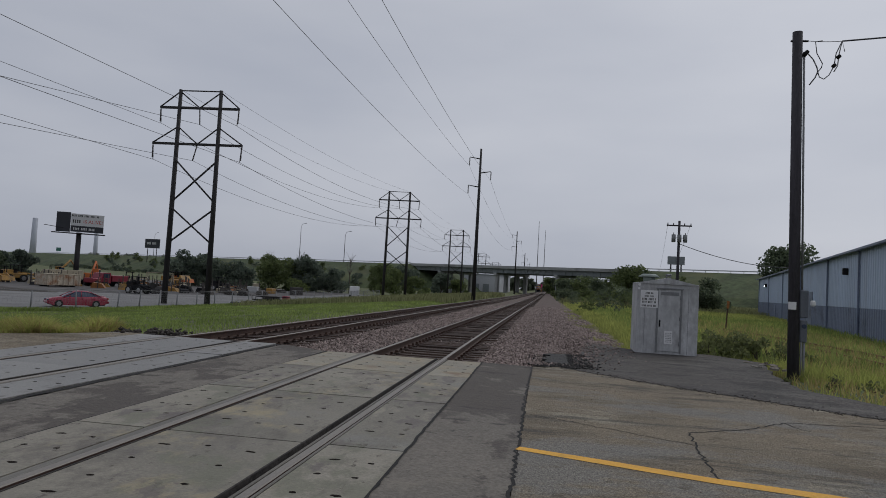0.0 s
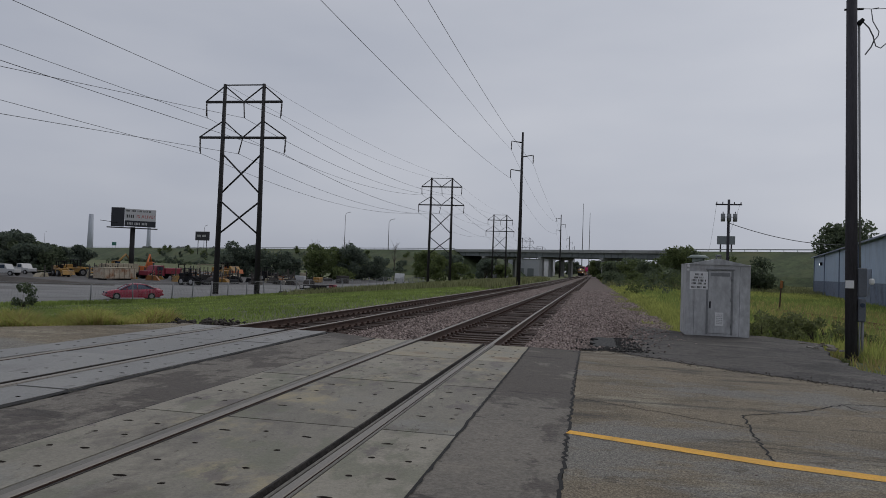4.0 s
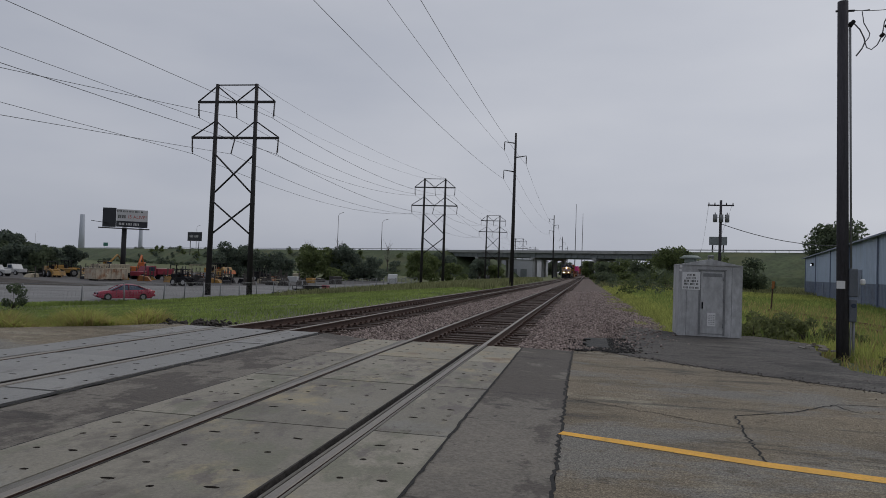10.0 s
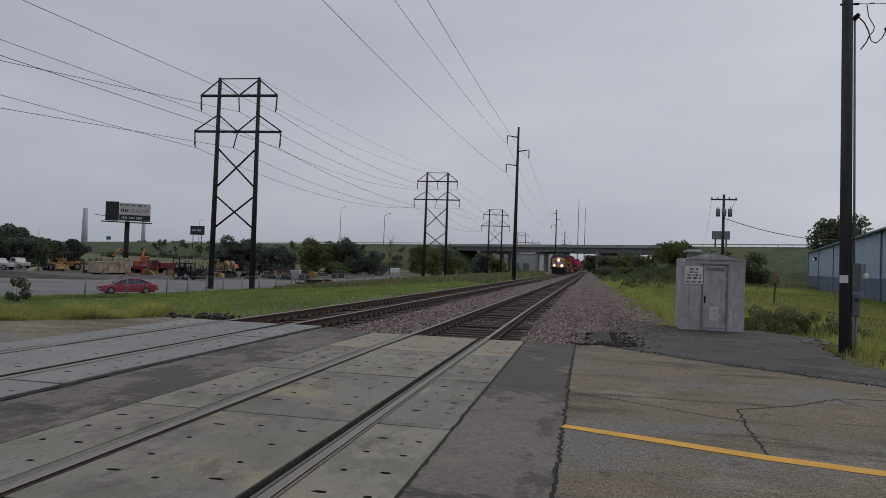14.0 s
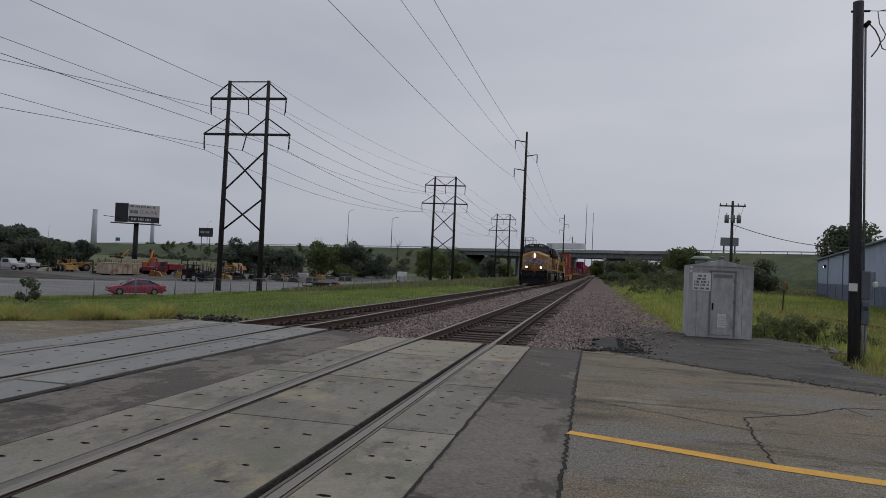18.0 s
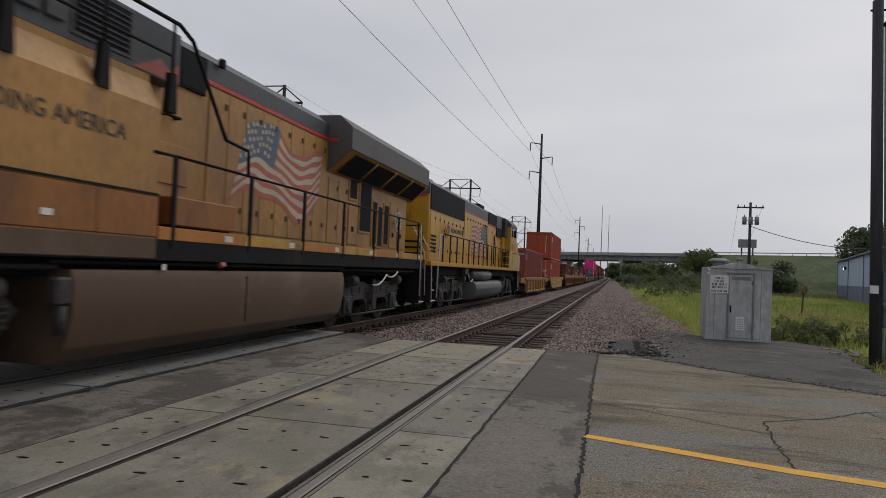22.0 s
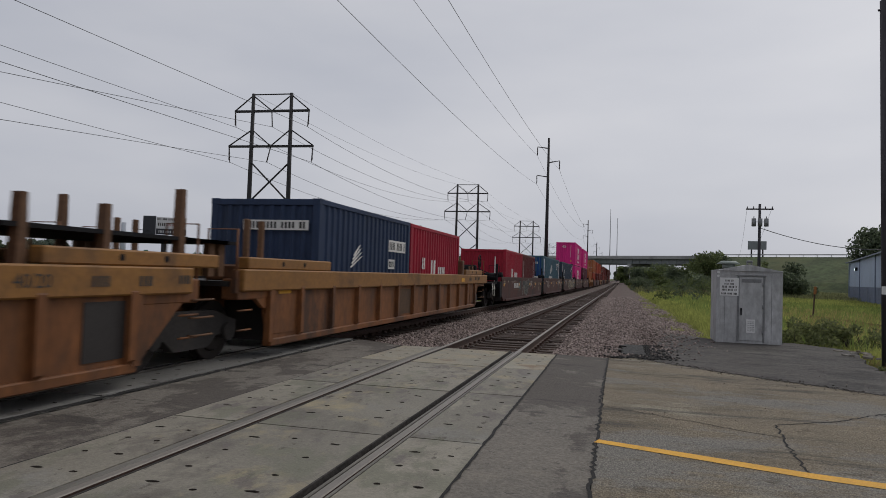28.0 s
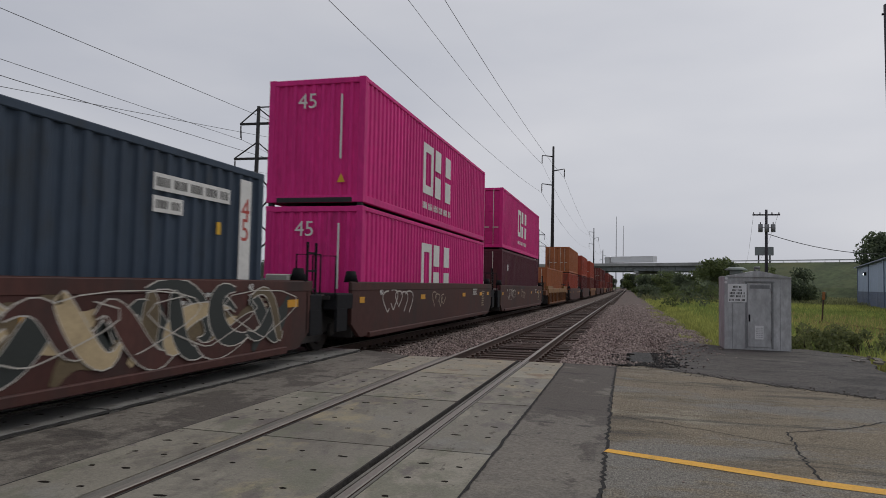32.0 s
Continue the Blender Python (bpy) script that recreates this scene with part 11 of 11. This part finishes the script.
def tree(x, y, z, h, spread, seed, material, label, leaf=0.16, per=150, trunk_h=0.3, group="trees", name="tree"):
    rng = random.Random(seed)
    t = thing(name, label, "tree" if name == "tree" else "shrub", pose(x, y, z), group=group)
    tk = Mesh()
    base = max(0.05, h * 0.022)
    fork = h * trunk_h
    tk.tube((0, 0, -0.3), (rng.uniform(-0.1, 0.1), rng.uniform(-0.1, 0.1), fork), base, base * 0.75, 8)
    cs, rs = [], []
    n = 7 + int(h)
    for i in range(n):
        a = rng.uniform(0, 6.28)
        u = rng.random() ** 0.6
        zz = fork + (h - fork) * rng.uniform(0.08, 0.95)
        k = spread * (1 - 0.55 * ((zz - fork) / (h - fork)) ** 1.6) * u
        p = (k * math.cos(a), k * math.sin(a), zz * 0.93)
        tk.tube((0, 0, min(fork, zz * 0.6)), p, base * 0.45, base * 0.1, 5)
        cs.append(p)
        rs.append(rng.uniform(0.13, 0.26) * h * (0.7 + 0.3 * spread / (0.5 * h)))
    if name == "weed":
        tagged(part("stems", tk, BARK, t), kind="stuff")
    else:
        part("trunk", tk, BARK, t)
    v, f = leaf_cloud(cs, rs, per, leaf, seed)
    v[:, 2] = np.maximum(v[:, 2], 0.05)
    fast_mesh("crown", v, f, material, "", "", kind="stuff", parent=t)
    return t


for i, (x, y, h, sp, lf) in enumerate(((18.6, 118, 8.3, 3.2, 0.22), (21.5, 119, 7.8, 3.0, 0.22), (13.6, 126, 5.8, 2.8, 0.22), (25.5, 108, 6.6, 3.2, 0.22), (29, 105, 6.4, 3.0, 0.22), (12, 150, 6.0, 3.2, 0.26), (17, 145, 6.8, 3.4, 0.26), (8.6, 165, 5.6, 3.0, 0.28), (22, 140, 7.0, 3.6, 0.26),
                                      (10.2, 132, 5.2, 2.6, 0.22), (7.4, 134, 4.9, 2.4, 0.22), (6.6, 150, 5.2, 2.4, 0.24), (7.6, 185, 6.0, 3.0, 0.3), (6.2, 118, 3.2, 2.0, 0.2), (7.2, 104, 2.6, 1.8, 0.18), (9.6, 108, 3.0, 2.2, 0.18), (12.8, 104, 3.2, 2.4, 0.18), (16, 102, 3.6, 2.4, 0.18))):
    tree(x, y, -1.1, h, sp, 100 + i, LEAF_DARK if i % 3 else LEAF_MID, "dense dark green tree near the tracks", lf, 160, 0.05)
tree(46, 118, -1, 13.5, 4.0, 140, LEAF_DARK, "dark tree rising behind the blue shed", 0.3, 90, 0.3)
for i in range(26):
    rng = random.Random(160 + i)
    x = -135 + i * 1.18
    tree(x, 108 + rng.uniform(-6, 8), -2.4, (8.2 if x < -116 else 6.3) * rng.uniform(0.8, 1.1), rng.uniform(3.4, 4.8), 160 + i, LEAF_DARK if i % 3 == 0 else LEAF_YARD, "broad dark tree behind the yard", 0.34, 150, 0.03)
for i, (x, y, h, sp) in enumerate(((-61, 142, 8.6, 4.0), (-55, 148, 9.4, 3.8), (-76, 139, 8.6, 4.2), (-37, 163, 7.2, 3.4), (-81, 136, 8.0, 4.0), (-71, 141, 7.0, 3.6), (-51, 208, 9.5, 4.5), (-44, 214, 9.0, 4.0), (-37, 246, 8.0, 4.0), (-31, 250, 6.5, 3.5), (-66, 205, 6.5, 3.5))):
    for k in ((0, 1) if i < 4 else (0,)):
        tree(x + 4.6 * k, y + 2.6 * k, -2.4, h * (1 - 0.35 * k), sp * (1.2 + 0.3 * k), 190 + i + 400 * k, LEAF_YARD if i % 3 else LEAF_MID, "bushy green tree below the embankment", 0.32, 110, 0.03)
for i, (x, y, h) in enumerate(((-60, 156, 12), (-48, 160, 12.5), (-66, 150, 10.5))):
    t = thing("bare_tree", "thin nearly leafless tree below the embankment", "tree", pose(x, y, -2.4), group="trees")
    rng = random.Random(i)
    tk = Mesh().tube((0, 0, -0.2), (0, 0, h * 0.75), 0.14, 0.05, 6)
    for k in range(26):
        z = h * rng.uniform(0.3, 0.75)
        a = rng.uniform(0, 6.28)
        tk.tube((0, 0, z), (1.3 * math.cos(a), 1.3 * math.sin(a), z + h * rng.uniform(0.1, 0.25)), 0.045, 0.015, 4)
    part("trunk", tk, TWIG, t)
for i in range(46):
    rng = random.Random(500 + i)
    y = rng.uniform(45, 200)
    x = 4.6 + 0.02 * y + rng.uniform(0, 7.5)
    tree(x, y, -0.6, rng.uniform(1.0, 2.6), rng.uniform(0.8, 1.6), 700 + i, LEAF_MID if i % 2 else LEAF_DARK, "low shrub in the grass beside the track", 0.12, 160, 0.1, "shrubs by the track", "shrub")
for i in range(58):
    rng = random.Random(900 + i)
    u = rng.uniform(-420, -80) if i % 3 or i < 40 else rng.uniform(44, 150)
    v = rng.uniform(-29, -6)
    p = HW @ Vector((u, v, 0))
    zz = np.interp(v, [-30, -20, -9, -1], [-2.8, 2.0, 6.6, 9.95])
    tree(p.x, p.y, zz - 0.2, rng.uniform(2.0, 5.5), rng.uniform(1.5, 3.0), 950 + i, LEAF_YARD if i % 2 else LEAF_MID, "shrub growing on the embankment slope", 0.3, 70, 0.1, "shrubs on the embankment", "shrub")
for i in range(44):
    rng = random.Random(2100 + i)
    u = -470 + i * 8.6 + rng.uniform(-3, 3) if i < 40 else 40 + (i - 40) * 9
    p = HW @ Vector((u, rng.uniform(-38, -31), 0))
    tree(p.x, p.y, -2.6, rng.uniform(1.6, 3.6), rng.uniform(2.6, 4.6), 2200 + i, LEAF_YARD if i % 3 else LEAF_DARK, "low hedge growth at the embankment's foot", 0.28, 130, 0.02, "shrubs at the embankment's foot", "shrub")
for i in range(26):
    rng = random.Random(1300 + i)
    u = rng.uniform(-700, -300) if i < 16 else rng.uniform(90, 420)
    p = HW @ Vector((u, rng.uniform(40, 90), 0))
    tree(p.x, p.y, -2, rng.uniform(12, 17), rng.uniform(4, 7), 1400 + i, LEAF_FAR, "tree beyond the highway, leaves coloured pale for haze", 0.7, 40, 0.2, "trees beyond the highway")
for i in range(16):
    rng = random.Random(1700 + i)
    tree(5 + i * 2.6 + rng.uniform(-1, 1), 300 + rng.uniform(0, 90), -2, rng.uniform(7, 11), rng.uniform(3.5, 5.5), 1750 + i, LEAF_FAR if i % 2 else LEAF_MID, "tree seen beneath the bridge", 0.45, 60, 0.03, "trees beyond the bridge")
for i in range(12):
    rng = random.Random(1900 + i)
    tree(6 + i * 3.2 + rng.uniform(-1, 1), 620 + rng.uniform(0, 160), -2, rng.uniform(12, 16), rng.uniform(6, 8), 1950 + i, LEAF_FAR, "tree far along the line, leaves coloured pale for haze", 0.9, 40, 0.03, "trees far along the line")
    tree(-16 - i * 7.0 + rng.uniform(-1, 1), 640 + rng.uniform(0, 160), -2, rng.uniform(12, 16), rng.uniform(7, 9), 1980 + i, LEAF_FAR, "tree far along the line, leaves coloured pale for haze", 0.9, 40, 0.03, "trees far along the line")
tree(-35.1, 26.3, -2.3, 1.7, 0.9, 71, LEAF_DARK, "small dark bush by the fence", 0.10, 900, 0.05, "shrubs by the fence", "shrub")
for i, (x, y, h) in enumerate(((7.6, 7.6, 1.0), (8.3, 8.2, 0.9), (9.2, 8.0, 0.8), (7.2, 9.0, 0.9), (7.3, 7.2, 0.85), (7.9, 7.0, 0.75), (8.7, 7.3, 0.8), (9.4, 7.4, 0.65), (10.0, 7.8, 0.6), (8.0, 8.8, 0.9), (9.8, 8.9, 0.7), (8.9, 3.2, 0.35), (9.6, 2.9, 0.4), (7.9, 2.6, 0.25))):
    tree(x, y, -0.4, h, h * 1.0, 60 + i, LEAF_WEED, "rank green weeds beside the cabinet", 0.055, 2600 if h > 0.5 else 500, 0.02, "weeds by the cabinet", "weed")


def grass(name, x, y, h, seed, mats, label, lean=0.5):
    """Blades, each a bent strip of two faces, wider further off."""
    rng = np.random.default_rng(seed)
    n = len(x)
    z = ground_z(x, y) - 0.02
    dist = np.hypot(x - 2.6, y + 13)
    w = 0.005 + 0.0006 * dist * rng.uniform(0.6, 1.4, n)
    a = rng.uniform(0, 2 * np.pi, n)
    dx, dy = np.cos(a), np.sin(a)
    l = lean * h * rng.uniform(0.1, 1.0, n)
    ax, ay = rng.uniform(-1, 1, n) * w, rng.uniform(-0.4, 0.4, n) * w
    ax = np.where(np.abs(ax) < 0.4 * w, 0.6 * w, ax)
    p0, p1 = np.stack([x - ax, y - ay, z], -1), np.stack([x + ax, y + ay, z], -1)
    mx, my, mz = x + dx * l * 0.35, y + dy * l * 0.35, z + h * 0.6
    p2, p3 = np.stack([mx + ax * 0.8, my + ay * 0.8, mz], -1), np.stack([mx - ax * 0.8, my - ay * 0.8, mz], -1)
    p4 = np.stack([x + dx * l, y + dy * l, z + h], -1)
    v = np.stack([p0, p1, p2, p3, p4], 1).reshape(-1, 3)
    i = np.arange(n) * 5
    f = np.concatenate([np.stack([i, i + 1, i + 2], -1), np.stack([i, i + 2, i + 3], -1), np.stack([i + 3, i + 2, i + 4], -1)])
    return fast_mesh(name, v, f, mats, label, "grass")


GRASS_GREEN = leafy("green_grass", (0.17, 0.235, 0.07), (0.33, 0.42, 0.13), 0.5)
GRASS_YELLOW = leafy("yellow_green_grass", (0.24, 0.28, 0.08), (0.50, 0.53, 0.17), 0.5)
GRASS_WEED = leafy("grey_green_weeds", (0.13, 0.145, 0.065), (0.29, 0.30, 0.165), 0.5)
GRASS_DRY = leafy("dry_grass", (0.28, 0.235, 0.10), (0.52, 0.44, 0.20), 0.5)
rng = np.random.default_rng(77)


def scatter(n, x0, x1, y0, y1, near=1.6, seed=1):
    g = np.random.default_rng(seed)
    return g.uniform(x0, x1, n), y0 + (y1 - y0) * g.random(n) ** near


# west verge: mown green grass with a dry fringe along the road
x, y = scatter(100000, -44, -6.9, 1.0, 75, 1.5, 2)
edge = np.interp(x, [-26, -14, -8.6, -7.56, -6.88], [-14, -6.4, -1.8, -0.75, 0.15])
k = (y > edge + 0.2) & (x > np.interp(y, [12, 21, 30.8, 41.7, 50, 68], [-52, -45, -38.0, -33.6, -33.0, -30.2]))
grass("verge_grass", x[k], y[k], np.random.default_rng(3).uniform(0.06, 0.17, k.sum()), 4, GRASS_GREEN, "short green grass on the verge")
g = np.random.default_rng(6)
n = 130000
x = -6.9 - 19.5 * g.random(n)
y = np.interp(x, [-26, -14, -8.6, -7.56, -6.88], [-14, -6.4, -1.8, -0.75, 0.15]) + 0.1 + 6.5 * g.random(n) ** 1.3 * (0.3 + 0.7 * (-(x + 6.9) / 19.5))
half = g.random(n) < 0.55
clump = 0.55 + 0.45 * np.sin(x * 1.7 + 1.3 * np.sin(y * 1.1)) * np.sin(y * 2.3 + x)
hh = g.uniform(0.15, 0.58, n) * clump
grass("fringe_grass", x[half], y[half], hh[half] * 0.9, 7, GRASS_DRY, "dry tall grass along the road edge", 1.1)
grass("fringe_weeds", x[~half], y[~half], hh[~half], 71, GRASS_YELLOW, "yellow-green weeds along the road edge", 1.2)
x, y = scatter(22000, -30, -7.2, 55, 160, 1.2, 8)
grass("tall_grass", x, y, np.random.default_rng(9).uniform(0.2, 0.8, len(x)), 10, GRASS_WEED, "tall grey-green weeds between track and yard", 0.5)
g = np.random.default_rng(16)
n = 14000
t = g.random(n)
fx = np.interp(t, np.linspace(0, 1, len(FENCE)), [p[0] for p in FENCE])
fy = np.interp(t, np.linspace(0, 1, len(FENCE)), [p[1] for p in FENCE])
grass("fence_grass", fx + g.normal(0.4, 0.5, n), fy + g.normal(0, 0.5, n), g.uniform(0.1, 0.35, n), 17, GRASS_GREEN, "weeds growing along the fence", 0.4)
# east side: tall yellow-green grass behind the apron and along the ballast
x, y = scatter(90000, 3.3, 34, 4, 95, 1.7, 11)
edge = np.interp(x, [3.3, 5.0, 7.1, 8.1, 8.6, 10.2, 14, 34], [8.0, 6.9, 6.6, 5.2, 4.0, 4.0, 4.0, 4.0])
wallx = 20.3 + (y - 20) * 0.209
k = (y > edge) & (x > np.interp(y, [6, 13, 30, 57, 95], [5.5, 5.1, 4.5, 3.9, 4.0]) + np.random.default_rng(40).normal(0, 0.22, len(y))) & ~((y > 18) & (x > wallx - 0.3)) & ~((x > 4.9) & (x < 6.9) & (y > 5.3) & (y < 7.2))
x, y = x[k], y[k]
grass("meadow_grass", x, y, np.random.default_rng(12).uniform(0.14, 0.44, len(x)) * np.where(x < 9, 1.0, 1.15), 13, GRASS_YELLOW, "tall yellow-green grass beside the track", 0.5)
g = np.random.default_rng(84)
n = 30000
y = 8 + 46 * g.random(n) ** 1.3
x = np.interp(y, [8, 13, 24, 57], [5.4, 4.3, 3.9, 4.2]) + g.gamma(1.4, 1.3, n)
k = (x < 12) & ~((x > 4.9) & (x < 6.9) & (y < 7.4)) & ((x > 7) | (y > 8.2))
clump = 0.6 + 0.4 * np.sin(x * 1.9 + 1.1 * np.sin(y * 0.8)) * np.sin(y * 1.3 + x)
grass("goldenrod_grass", x[k], y[k], (g.uniform(0.18, 0.6, n) * clump)[k], 85, GRASS_YELLOW, "bright yellow-green tall weeds beside the ballast", 0.8)
x, y = scatter(16000, 5, 60, 90, 190, 1.1, 51)
k = ~((y < 122) & (x > 20.3 + (y - 20) * 0.209 - 0.3))
grass("far_grass", x[k], y[k], np.random.default_rng(52).uniform(0.3, 0.9, k.sum()), 53, GRASS_WEED, "distant rough grass before the embankment", 0.5)
g = np.random.default_rng(21)
n = 30000
x = g.uniform(7.2, 22, n)
y = g.uniform(-6, 30, n)
edge = np.interp(x, [7.2, 7.6, 8.2, 10.2, 14, 22], [0.2, 2.4, -2.2, -4.6, -6.5, -9])
k = (y > edge + 0.15) & ~((x < 8.0) & (y < 4.8) & (y > 0))
x, y = x[k], y[k]
half = (np.sin(x * 1.4 + y * 0.6) + g.normal(0, 0.6, len(x))) > 0.1
grass("rank_grass", x[~half], y[~half], g.uniform(0.1, 0.4, (~half).sum()), 22, GRASS_YELLOW, "rank green and yellow weeds by the pole", 0.8)
grass("withered_grass", x[half], y[half], g.uniform(0.08, 0.34, half.sum()), 26, GRASS_DRY, "withered brown grass by the pole", 1.0)
x, y = scatter(20000, 6.8, 30, 6, 60, 1.4, 23)
k = ~((y > 18) & (x > 20.3 + (y - 20) * 0.209 - 0.3)) & (y > 6.6)
grass("green_weeds", x[k], y[k], np.random.default_rng(24).uniform(0.2, 0.65, k.sum()), 25, GRASS_GREEN, "green weeds in the meadow", 0.5)
x, y = scatter(9000, 9.5, 20, 5, 40, 1.3, 33)
k = ~((y > 18) & (x > 20.3 + (y - 20) * 0.209 - 0.3)) & (y > 5)
grass("brown_weeds", x[k], y[k], np.random.default_rng(34).uniform(0.2, 0.6, k.sum()), 35, GRASS_DRY, "reddish dry weeds by the old siding", 0.5)

motions()
